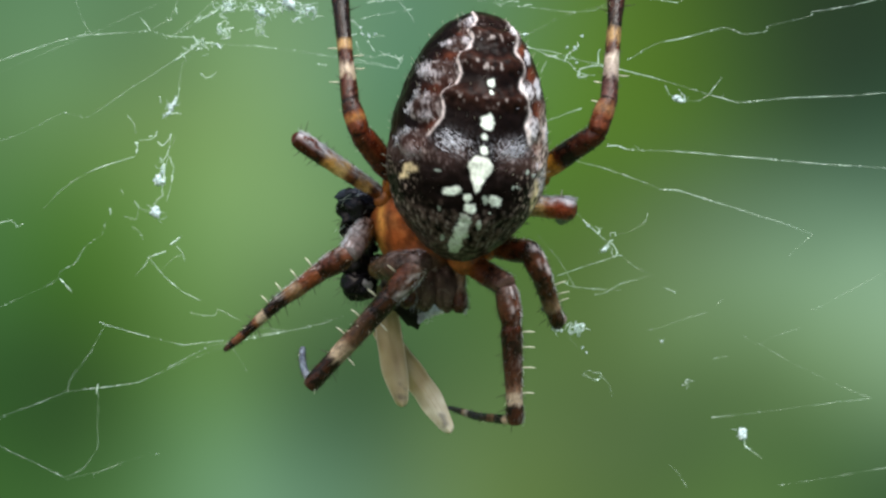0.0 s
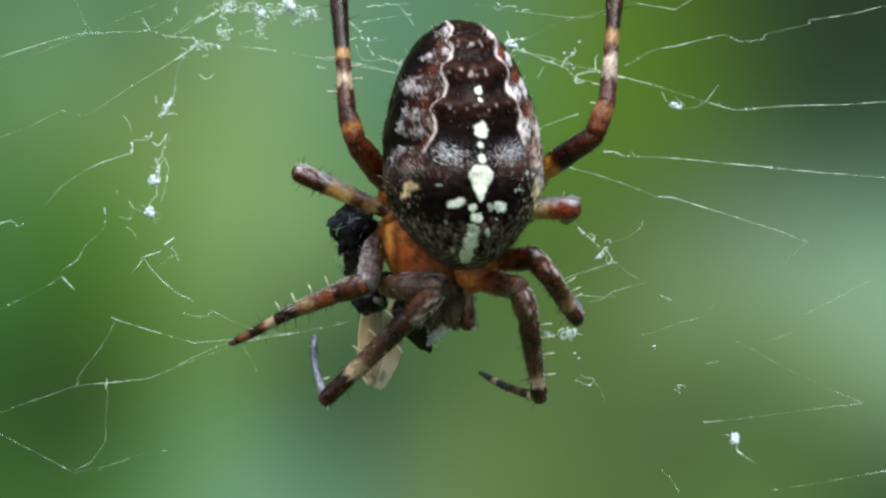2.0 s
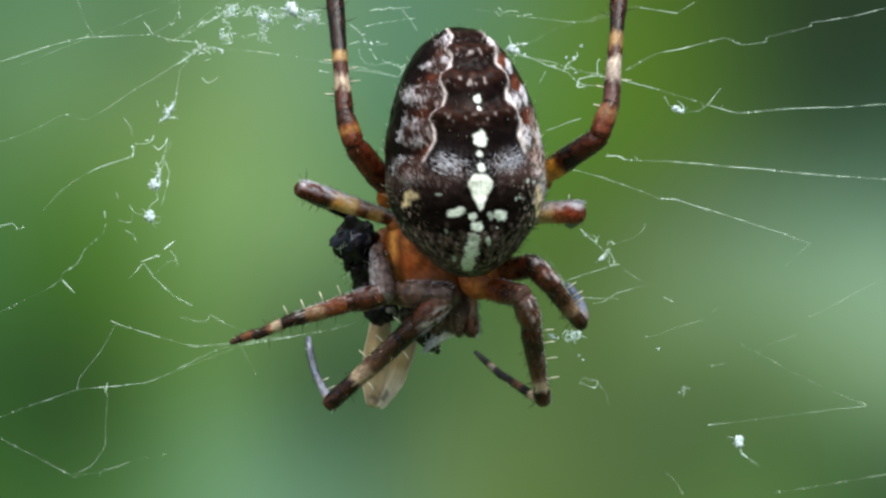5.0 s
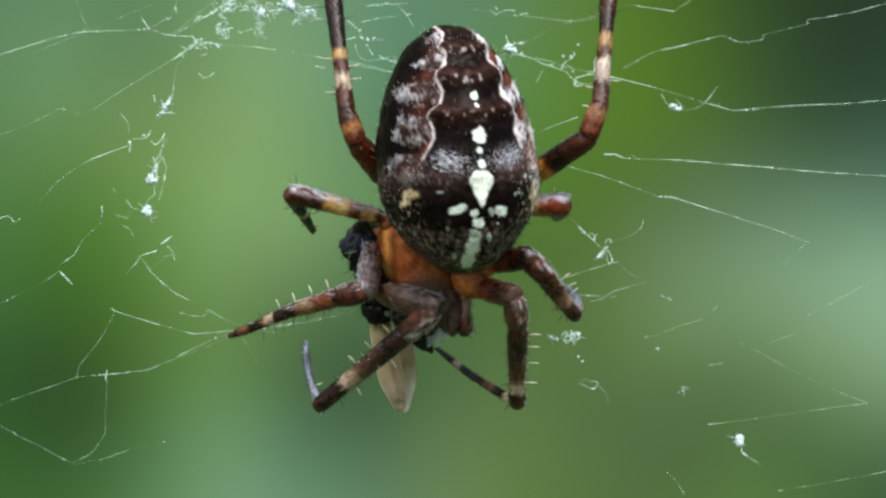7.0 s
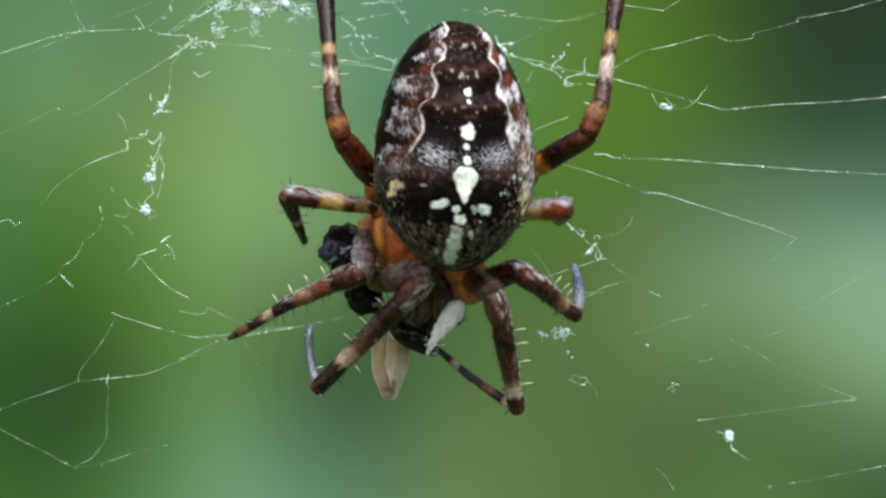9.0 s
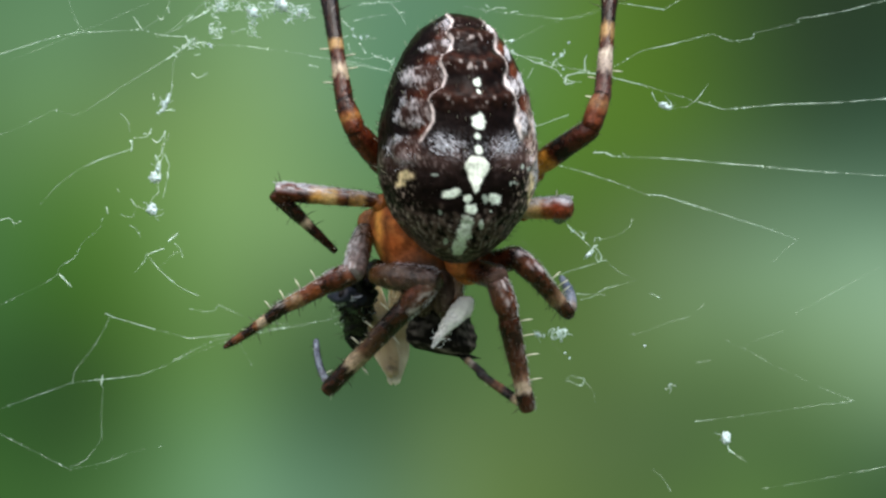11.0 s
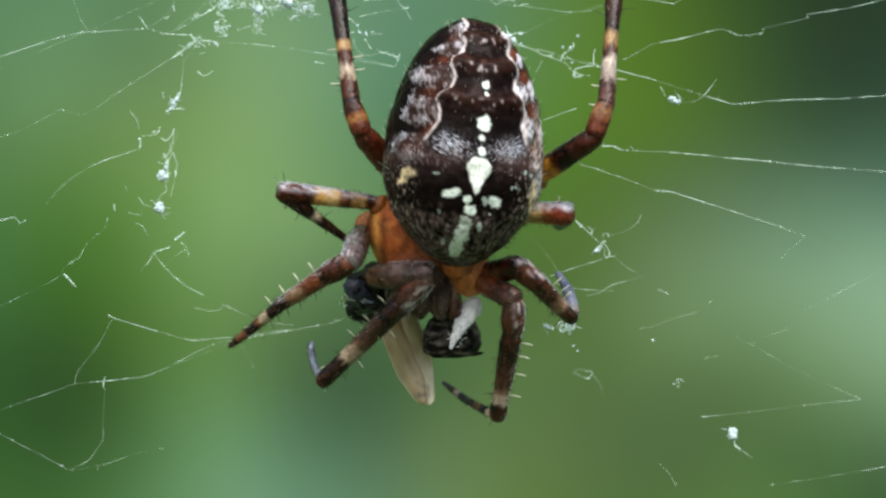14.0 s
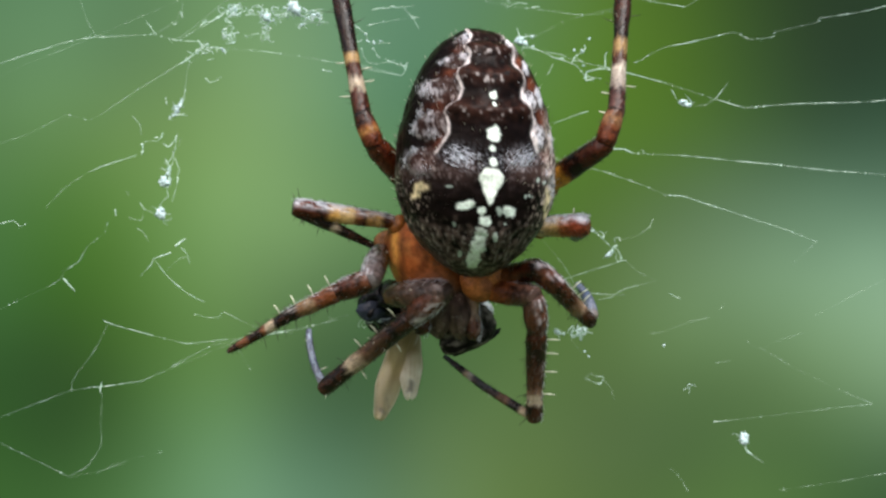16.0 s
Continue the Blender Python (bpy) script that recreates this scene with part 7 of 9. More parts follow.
    walk(second_tarsus, [(0, aim(-4.449, -1.992, -4.256, -5.157, -1.825, -4.847)),
        (0.5, aim(-5.08, 0.201, -3.832, -5.82, 0.637, -4.204)),
        (1, aim(-4.586, -0.978, -3.814, -5.362, -0.666, -4.236)),
        (1.5, aim(-4.608, -0.829, -3.636, -5.391, -0.492, -4.023)),
        (2, aim(-4.583, -1.306, -3.677, -5.391, -1.051, -4.078)),
        (2.5, aim(-4.165, -1.62, -3.898, -4.946, -1.405, -4.368)),
        (3, aim(-4.037, -1.634, -4.135, -4.755, -1.398, -4.689)),
        (3.5, aim(-4.266, -1.028, -3.915, -5.031, -0.719, -4.36)),
        (4, aim(-4.684, -1.724, -3.663, -5.551, -1.605, -3.999)),
        (6.5, aim(-4.216, -1.809, -3.26, -5.064, -1.634, -3.617)),
        (7, aim(-4.583, -0.921, -3.281, -5.404, -0.6, -3.598)),
        (7.5, aim(-4.221, -1.477, -3.304, -5.04, -1.226, -3.683)),
        (8, aim(-4.212, -1.528, -3.269, -5.057, -1.311, -3.611)),
        (8.5, aim(-4.287, -1.696, -3.41, -5.12, -1.498, -3.791)),
        (9, aim(-4.204, -1.399, -3.609, -4.991, -1.133, -4.041)),
        (11.5, aim(-4.517, -1.146, -4.216, -5.273, -0.878, -4.701)),
        (12, aim(-4.344, -1.765, -4.232, -5.112, -1.595, -4.74)),
        (12.5, aim(-4.205, -1.976, -4.232, -4.971, -1.836, -4.752)),
        (13, aim(-3.99, -2.034, -4.158, -4.721, -1.872, -4.721)),
        (13.5, aim(-4.034, -2.142, -4.263, -4.761, -2.004, -4.838)),
        (14, aim(-4.233, -1.354, -3.97, -4.945, -1.061, -4.504)),
        (14.5, aim(-3.887, -2.001, -3.956, -4.614, -1.817, -4.517)),
        (15, aim(-3.959, -1.695, -3.913, -4.677, -1.453, -4.464)),
        (15.5, aim(-4.622, -1.201, -3.533, -5.393, -0.892, -3.965)),
        (16, aim(-4.72, -2.051, -3.465, -5.525, -1.887, -3.916))])
    walk(other_second_leg, [(0, mm(2.423, -0.5, -0.518, 0, 13.945, 0)), (0.5, mm(2.212, -0.5, -0.587, 0, 1.664, 0)),
        (1, mm(2.229, -0.5, -0.749, 0, -3.252, 0)), (1.5, mm(2.358, -0.5, -0.342, 0, 2.801, 0)),
        (2, mm(2.219, -0.5, -0.469, 0, 0.724, 0)), (2.5, mm(2.099, -0.5, -0.789)),
        (3, mm(2.121, -0.5, -1.28, 0, -2.02, 0)), (3.5, mm(2.087, -0.5, -0.876, 0, -1.97, 0)),
        (4, mm(2.014, -0.5, -0.552, 0, -0.247, 0)), (6.5, mm(2.099, -0.5, -0.758, 0, -10.012, 0)),
        (7, mm(2.055, -0.5, -0.363, 0, -4.012, 0)), (7.5, mm(1.995, -0.5, -0.981, 0, -9.581, 0)),
        (8, mm(1.952, -0.5, -0.734, 0, -7.316, 0)), (8.5, mm(1.996, -0.5, -0.972, 0, -12.388, 0)),
        (9, mm(2.042, -0.5, -1.596, 0, -16.303, 0)), (11.5, mm(1.986, -0.5, -1.074, 0, -5.72, 0)),
        (12, mm(2.094, -0.5, -1.282, 0, -7.054, 0)), (12.5, mm(2.038, -0.5, -1.31, 0, -7.651, 0)),
        (13, mm(2.119, -0.5, -1.768, 0, -10.761, 0)), (13.5, mm(2.133, -0.5, -1.795, 0, -11.342, 0)),
        (14, mm(2.1, -0.5, -1.466, 0, -10.377, 0)), (14.5, mm(2.214, -0.5, -1.905, 0, -12.495, 0)),
        (15, mm(2.228, -0.5, -1.613, 0, -11.128, 0)), (15.5, mm(1.999, -0.5, -0.706, 0, -7.967, 0)),
        (16, mm(2.112, -0.5, -0.856, 0, -10.113, 0))])
    walk(other_second_metatarsus, [(0, aim(3.52, 0.6, -2.189, 2.973, 3.439, -1.959)), (0.5, aim(3.52, 0.6, -2.189, 3.384, 3.346, -1.266)),
        (1, aim(3.52, 0.6, -2.189, 3.197, 3.348, -1.321)), (1.5, aim(3.52, 0.6, -2.189, 2.679, 3.274, -1.446)),
        (2, aim(3.52, 0.6, -2.189, 3.002, 3.316, -1.315)), (2.5, aim(3.52, 0.6, -2.189, 3.524, 3.357, -1.288)),
        (3, aim(3.52, 0.6, -2.189, 3.762, 3.36, -1.331)), (3.5, aim(3.52, 0.6, -2.189, 3.59, 3.377, -1.357)),
        (4, aim(3.52, 0.6, -2.189, 3.196, 3.283, -1.136)), (6.5, aim(3.52, 0.6, -2.189, 3.392, 3.107, -0.736)),
        (7, aim(3.52, 0.6, -2.189, 3.391, 3.342, -1.254)), (7.5, aim(3.52, 0.6, -2.189, 3.287, 2.809, -0.324)),
        (8, aim(3.52, 0.6, -2.189, 3.654, 3.264, -1.052)), (8.5, aim(3.52, 0.6, -2.189, 3.412, 2.915, -0.445)),
        (9, aim(3.52, 0.6, -2.189, 4.118, 2.863, -0.477)), (11.5, aim(3.52, 0.6, -2.189, 3.491, 3.315, -1.17)),
        (12, aim(3.52, 0.6, -2.189, 3.675, 3.349, -1.277)), (12.5, aim(3.52, 0.6, -2.189, 3.684, 3.324, -1.209)),
        (13, aim(3.52, 0.6, -2.189, 3.36, 2.897, -0.425)), (13.5, aim(3.52, 0.6, -2.189, 3.44, 3.03, -0.609)),
        (14, aim(3.52, 0.6, -2.189, 3.393, 2.992, -0.554)), (14.5, aim(3.52, 0.6, -2.189, 3.619, 2.717, -0.21)),
        (15, aim(3.52, 0.6, -2.189, 3.566, 2.916, -0.444)), (15.5, aim(3.52, 0.6, -2.189, 3.384, 3.173, -0.858)),
        (16, aim(3.52, 0.6, -2.189, 3.427, 3.194, -0.896))])
    walk(front_femur, [(0, aim(-0.114, -1, -0.105, 1.626, -2.845, 0.16)), (0.5, aim(-0.116, -1, -0.098, 1.617, -2.763, -0.725)),
        (1, aim(-0.114, -1, -0.097, 1.867, -2.606, -0.087)), (1.5, aim(-0.116, -1, -0.097, 1.949, -2.494, -0.186)),
        (2, aim(-0.118, -1, -0.096, 2.004, -2.415, -0.092)), (2.5, aim(-0.115, -1, -0.097, 1.892, -2.553, 0.156)),
        (3, aim(-0.112, -1, -0.1, 1.81, -2.62, 0.324)), (3.5, aim(-0.114, -1, -0.097, 2.169, -2.126, 0.051)),
        (4, aim(-0.122, -1, -0.093, 2.272, -1.877, -0.162)), (6.5, aim(-0.115, -1, -0.093, 1.89, -2.574, -0.043)),
        (7, aim(-0.116, -1, -0.093, 1.978, -2.373, -0.574)), (7.5, aim(-0.114, -1, -0.094, 2.169, -2.135, -0.066)),
        (8, aim(-0.114, -1, -0.095, 2.322, -1.754, -0.049)), (8.5, aim(-0.114, -1, -0.096, 2.138, -2.186, 0.054)),
        (9, aim(-0.112, -1, -0.099, 2.051, -2.316, 0.203)), (11.5, aim(-0.113, -1, -0.103, 2.182, -2.085, -0.346)),
        (12, aim(-0.111, -1, -0.104, 2.339, -1.705, -0.11)), (12.5, aim(-0.111, -1, -0.105, 2.373, -1.579, -0.081)),
        (13, aim(-0.109, -1, -0.105, 2.215, -2.041, 0.014)), (13.5, aim(-0.11, -1, -0.105, 2.183, -2.108, 0.015)),
        (14, aim(-0.111, -1, -0.101, 2.133, -2.207, -0.007)), (14.5, aim(-0.11, -1, -0.101, 2.174, -2.128, 0.01)),
        (15, aim(-0.11, -1, -0.1, 2.174, -2.131, -0.029)), (15.5, aim(-0.117, -1, -0.092, 1.99, -2.41, -0.366)),
        (16, aim(-0.12, -1, -0.091, 1.872, -2.579, 0.101))])
    walk(front_patella, [(0, aim(1.626, -2.845, 0.16, 0.677, -2.558, -0.885)), (0.5, aim(1.617, -2.763, -0.725, 0.618, -2.301, -1.654)),
        (1, aim(1.867, -2.606, -0.087, 0.877, -2.247, -1.069)),
        (1.5, aim(1.949, -2.494, -0.186, 0.926, -2.117, -1.127)),
        (2, aim(2.004, -2.415, -0.092, 1.001, -2.092, -1.074)),
        (2.5, aim(1.892, -2.553, 0.156, 0.943, -2.238, -0.881)), (3, aim(1.81, -2.62, 0.324, 0.873, -2.343, -0.733)),
        (3.5, aim(2.169, -2.126, 0.051, 1.212, -1.878, -0.995)),
        (4, aim(2.272, -1.877, -0.162, 1.229, -1.632, -1.125)),
        (6.5, aim(1.89, -2.574, -0.043, 0.879, -2.149, -0.976)),
        (7, aim(1.978, -2.373, -0.574, 0.937, -1.916, -1.458)),
        (7.5, aim(2.169, -2.135, -0.066, 1.122, -1.817, -1.001)),
        (8, aim(2.322, -1.754, -0.049, 1.294, -1.474, -1.017)), (8.5, aim(2.138, -2.186, 0.054, 1.13, -1.868, -0.923)),
        (9, aim(2.051, -2.316, 0.203, 1.067, -2, -0.8)), (11.5, aim(2.182, -2.085, -0.346, 1.261, -1.554, -1.317)),
        (12, aim(2.339, -1.705, -0.11, 1.39, -1.292, -1.111)),
        (12.5, aim(2.373, -1.579, -0.081, 1.421, -1.174, -1.083)),
        (13, aim(2.215, -2.041, 0.014, 1.261, -1.606, -0.972)),
        (13.5, aim(2.183, -2.108, 0.015, 1.223, -1.667, -0.962)),
        (14, aim(2.133, -2.207, -0.007, 1.17, -1.721, -0.961)),
        (14.5, aim(2.174, -2.128, 0.01, 1.213, -1.679, -0.964)),
        (15, aim(2.174, -2.131, -0.029, 1.204, -1.673, -0.989)),
        (15.5, aim(1.99, -2.41, -0.366, 0.983, -1.867, -1.241)), (16, aim(1.872, -2.579, 0.101, 0.829, -2.085, -0.76))])
    walk(front_tibia, [(0, aim(0.677, -2.558, -0.885, -2.328, -1.65, -4.192)),
        (0.5, aim(0.618, -2.301, -1.654, -2.545, -0.84, -4.595)),
        (1, aim(0.877, -2.247, -1.069, -2.26, -1.112, -4.178)),
        (1.5, aim(0.926, -2.117, -1.127, -2.313, -0.926, -4.108)),
        (2, aim(1.001, -2.092, -1.074, -2.174, -1.072, -4.184)),
        (2.5, aim(0.943, -2.238, -0.881, -2.06, -1.239, -4.164)),
        (3, aim(0.873, -2.343, -0.733, -2.096, -1.463, -4.08)),
        (3.5, aim(1.212, -1.878, -0.995, -1.821, -1.091, -4.309)),
        (4, aim(1.229, -1.632, -1.125, -2.071, -0.858, -4.175)),
        (6.5, aim(0.879, -2.149, -0.976, -2.325, -0.803, -3.929)),
        (7, aim(0.937, -1.916, -1.458, -2.359, -0.47, -4.258)),
        (7.5, aim(1.122, -1.817, -1.001, -2.196, -0.809, -3.962)),
        (8, aim(1.294, -1.474, -1.017, -1.963, -0.586, -4.083)),
        (8.5, aim(1.13, -1.868, -0.923, -2.063, -0.861, -4.019)), (9, aim(1.067, -2, -0.8, -2.049, -0.999, -3.975)),
        (11.5, aim(1.261, -1.554, -1.317, -1.658, 0.126, -4.391)),
        (12, aim(1.39, -1.292, -1.111, -1.615, 0.018, -4.281)),
        (12.5, aim(1.421, -1.174, -1.083, -1.592, 0.107, -4.256)),
        (13, aim(1.261, -1.606, -0.972, -1.761, -0.228, -4.096)),
        (13.5, aim(1.223, -1.667, -0.962, -1.82, -0.27, -4.058)),
        (14, aim(1.17, -1.721, -0.961, -1.881, -0.182, -3.981)),
        (14.5, aim(1.213, -1.679, -0.964, -1.834, -0.26, -4.046)),
        (15, aim(1.204, -1.673, -0.989, -1.869, -0.224, -4.031)),
        (15.5, aim(0.983, -1.867, -1.241, -2.206, -0.15, -4.011)),
        (16, aim(0.829, -2.085, -0.76, -2.473, -0.52, -3.487))])
    walk(front_metatarsus, [(0, aim(-2.328, -1.65, -4.192, -2.979, 0.847, -3.106)),
        (0.5, aim(-2.545, -0.84, -4.595, -3.069, 0.601, -2.252)),
        (1, aim(-2.26, -1.112, -4.178, -2.833, 0.507, -1.967)),
        (1.5, aim(-2.313, -0.926, -4.108, -2.715, 0.596, -1.793)),
        (2, aim(-2.174, -1.072, -4.184, -2.792, 0.422, -1.898)),
        (2.5, aim(-2.06, -1.239, -4.164, -2.53, 0.774, -2.276)),
        (3, aim(-2.096, -1.463, -4.08, -2.356, 0.951, -2.686)),
        (3.5, aim(-1.821, -1.091, -4.309, -2.536, 0.728, -2.304)),
        (4, aim(-2.071, -0.858, -4.175, -3.256, 0.373, -1.957)),
        (6.5, aim(-2.325, -0.803, -3.929, -2.777, 0.782, -1.666)),
        (7, aim(-2.359, -0.47, -4.258, -3.07, 0.902, -1.923)),
        (7.5, aim(-2.196, -0.809, -3.962, -2.79, 0.506, -1.563)),
        (8, aim(-1.963, -0.586, -4.083, -2.727, 0.518, -1.626)),
        (8.5, aim(-2.063, -0.861, -4.019, -2.754, 0.474, -1.657)),
        (9, aim(-2.049, -0.999, -3.975, -2.535, 0.515, -1.67)),
        (11.5, aim(-1.658, 0.126, -4.391, -2.664, 2.299, -2.94)),
        (12, aim(-1.615, 0.018, -4.281, -2.84, 2.161, -2.959)),
        (12.5, aim(-1.592, 0.107, -4.256, -2.849, 2.228, -2.929)),
        (13, aim(-1.761, -0.228, -4.096, -2.578, 2.177, -2.917)),
        (13.5, aim(-1.82, -0.27, -4.058, -2.691, 2.228, -3.142)),
        (14, aim(-1.881, -0.182, -3.981, -2.617, 2.205, -2.716)),
        (14.5, aim(-1.834, -0.26, -4.046, -2.397, 2.16, -2.754)),
        (15, aim(-1.869, -0.224, -4.031, -2.458, 2.111, -2.604)),
        (15.5, aim(-2.206, -0.15, -4.011, -3.025, 1.502, -1.904)),
        (16, aim(-2.473, -0.52, -3.487, -3.299, 1.13, -1.381))])
    walk(other_front_femur, [(0, aim(0.135, 0.5, -0.18, 1.445, -1.419, -0.958)), (0.5, aim(0.134, 0.5, -0.178, 1.375, -1.582, -0.54)),
        (1, aim(0.135, 0.5, -0.177, 1.438, -1.553, -0.476)), (1.5, aim(0.134, 0.5, -0.177, 1.76, -1.279, -0.618)),
        (2, aim(0.134, 0.5, -0.177, 1.655, -1.405, -0.418)), (2.5, aim(0.135, 0.5, -0.177, 1.135, -1.721, -0.439)),
        (3, aim(0.136, 0.5, -0.178, 1.233, -1.62, -0.731)), (3.5, aim(0.135, 0.5, -0.177, 1.337, -1.576, -0.674)),
        (4, aim(0.132, 0.5, -0.176, 1.425, -1.563, -0.454)), (6.5, aim(0.135, 0.5, -0.176, 1.721, -1.345, -0.462)),
        (7, aim(0.134, 0.5, -0.176, 1.548, -1.476, -0.491)), (7.5, aim(0.135, 0.5, -0.176, 1.234, -1.669, -0.48)),
        (8, aim(0.135, 0.5, -0.177, 1.233, -1.69, -0.146)), (8.5, aim(0.135, 0.5, -0.177, 1.303, -1.644, -0.379)),
        (9, aim(0.136, 0.5, -0.178, 1.062, -1.707, -0.7)), (11.5, aim(0.136, 0.5, -0.179, 1.32, -1.616, -0.527)),
        (12, aim(0.136, 0.5, -0.18, 1.42, -1.539, -0.625)), (12.5, aim(0.136, 0.5, -0.18, 1.384, -1.575, -0.556)),
        (13, aim(0.137, 0.5, -0.18, 1.816, -0.674, -1.523)), (13.5, aim(0.136, 0.5, -0.18, 1.858, -0.607, -1.526)),
        (14, aim(0.136, 0.5, -0.179, 1.969, -0.76, -1.206)), (14.5, aim(0.136, 0.5, -0.179, 2, -0.26, -1.576)),
        (15, aim(0.136, 0.5, -0.178, 2.085, -0.568, -1.211)), (15.5, aim(0.134, 0.5, -0.176, 2.265, -0.675, -0.459)),
        (16, aim(0.133, 0.5, -0.175, 1.96, -1.119, -0.379))])
    walk(other_front_patella, [(0, aim(1.445, -1.419, -0.958, 1.652, -1.144, -2.281)), (0.5, aim(1.375, -1.582, -0.54, 1.669, -1.07, -1.773)),
        (1, aim(1.438, -1.553, -0.476, 1.676, -1.03, -1.716)), (1.5, aim(1.76, -1.279, -0.618, 2.078, -0.531, -1.717)),
        (2, aim(1.655, -1.405, -0.418, 1.998, -0.694, -1.535)),
        (2.5, aim(1.135, -1.721, -0.439, 1.538, -1.164, -1.621)),
        (3, aim(1.233, -1.62, -0.731, 1.604, -1.134, -1.954)), (3.5, aim(1.337, -1.576, -0.674, 1.726, -0.856, -1.77)),
        (4, aim(1.425, -1.563, -0.454, 1.802, -0.778, -1.508)),
        (6.5, aim(1.721, -1.345, -0.462, 1.997, -0.59, -1.568)),
        (7, aim(1.548, -1.476, -0.491, 1.722, -0.702, -1.604)),
        (7.5, aim(1.234, -1.669, -0.48, 1.476, -1.034, -1.667)), (8, aim(1.233, -1.69, -0.146, 1.543, -1.125, -1.351)),
        (8.5, aim(1.303, -1.644, -0.379, 1.687, -0.979, -1.509)), (9, aim(1.062, -1.707, -0.7, 1.436, -1.122, -1.878)),
        (11.5, aim(1.32, -1.616, -0.527, 1.765, -1.257, -1.769)),
        (12, aim(1.42, -1.539, -0.625, 1.972, -1.191, -1.826)),
        (12.5, aim(1.384, -1.575, -0.556, 2.035, -1.306, -1.728)),
        (13, aim(1.816, -0.674, -1.523, 1.926, -0.138, -2.776)),
        (13.5, aim(1.858, -0.607, -1.526, 1.934, 0.02, -2.738)),
        (14, aim(1.969, -0.76, -1.206, 1.931, -0.166, -2.436)), (14.5, aim(2, -0.26, -1.576, 1.918, 0.344, -2.799)),
        (15, aim(2.085, -0.568, -1.211, 1.985, -0.047, -2.471)),
        (15.5, aim(2.265, -0.675, -0.459, 2.235, -0.099, -1.699)),
        (16, aim(1.96, -1.119, -0.379, 2.102, -0.561, -1.619))])
    walk(other_front_tibia, [(0, aim(1.652, -1.144, -2.281, 1.844, -0.402, -5.889)), (0.5, aim(1.669, -1.07, -1.773, 2.099, 0.312, -5.165)),
        (1, aim(1.676, -1.03, -1.716, 1.953, 0.386, -5.11)), (1.5, aim(2.078, -0.531, -1.717, 2.574, 1.493, -4.76)),
        (2, aim(1.998, -0.694, -1.535, 2.563, 1.227, -4.631)), (2.5, aim(1.538, -1.164, -1.621, 2.27, 0.342, -4.907)),
        (3, aim(1.604, -1.134, -1.954, 2.244, 0.18, -5.34)), (3.5, aim(1.726, -0.856, -1.77, 2.418, 1.089, -4.825)),
        (4, aim(1.802, -0.778, -1.508, 2.464, 1.342, -4.452)), (6.5, aim(1.997, -0.59, -1.568, 2.38, 1.453, -4.614)),
        (7, aim(1.722, -0.702, -1.604, 1.822, 1.39, -4.64)), (7.5, aim(1.476, -1.034, -1.667, 1.762, 0.683, -4.918)),
        (8, aim(1.543, -1.125, -1.351, 2.017, 0.405, -4.673)), (8.5, aim(1.687, -0.979, -1.509, 2.368, 0.822, -4.655)),
        (9, aim(1.436, -1.122, -1.878, 2.086, 0.458, -5.146)),
        (11.5, aim(1.765, -1.257, -1.769, 2.61, -0.286, -5.225)),
        (12, aim(1.972, -1.191, -1.826, 3.119, -0.25, -5.203)),
        (12.5, aim(2.035, -1.306, -1.728, 3.461, -0.58, -5.05)),
        (13, aim(1.926, -0.138, -2.776, 1.855, 1.312, -6.166)), (13.5, aim(1.934, 0.02, -2.738, 1.769, 1.716, -6.009)),
        (14, aim(1.931, -0.166, -2.436, 1.459, 1.442, -5.722)), (14.5, aim(1.918, 0.344, -2.799, 1.33, 1.978, -6.053)),
        (15, aim(1.985, -0.047, -2.471, 1.348, 1.363, -5.818)),
        (15.5, aim(2.235, -0.099, -1.699, 1.786, 1.458, -5.011)),
        (16, aim(2.102, -0.561, -1.619, 2.115, 0.948, -4.984))])
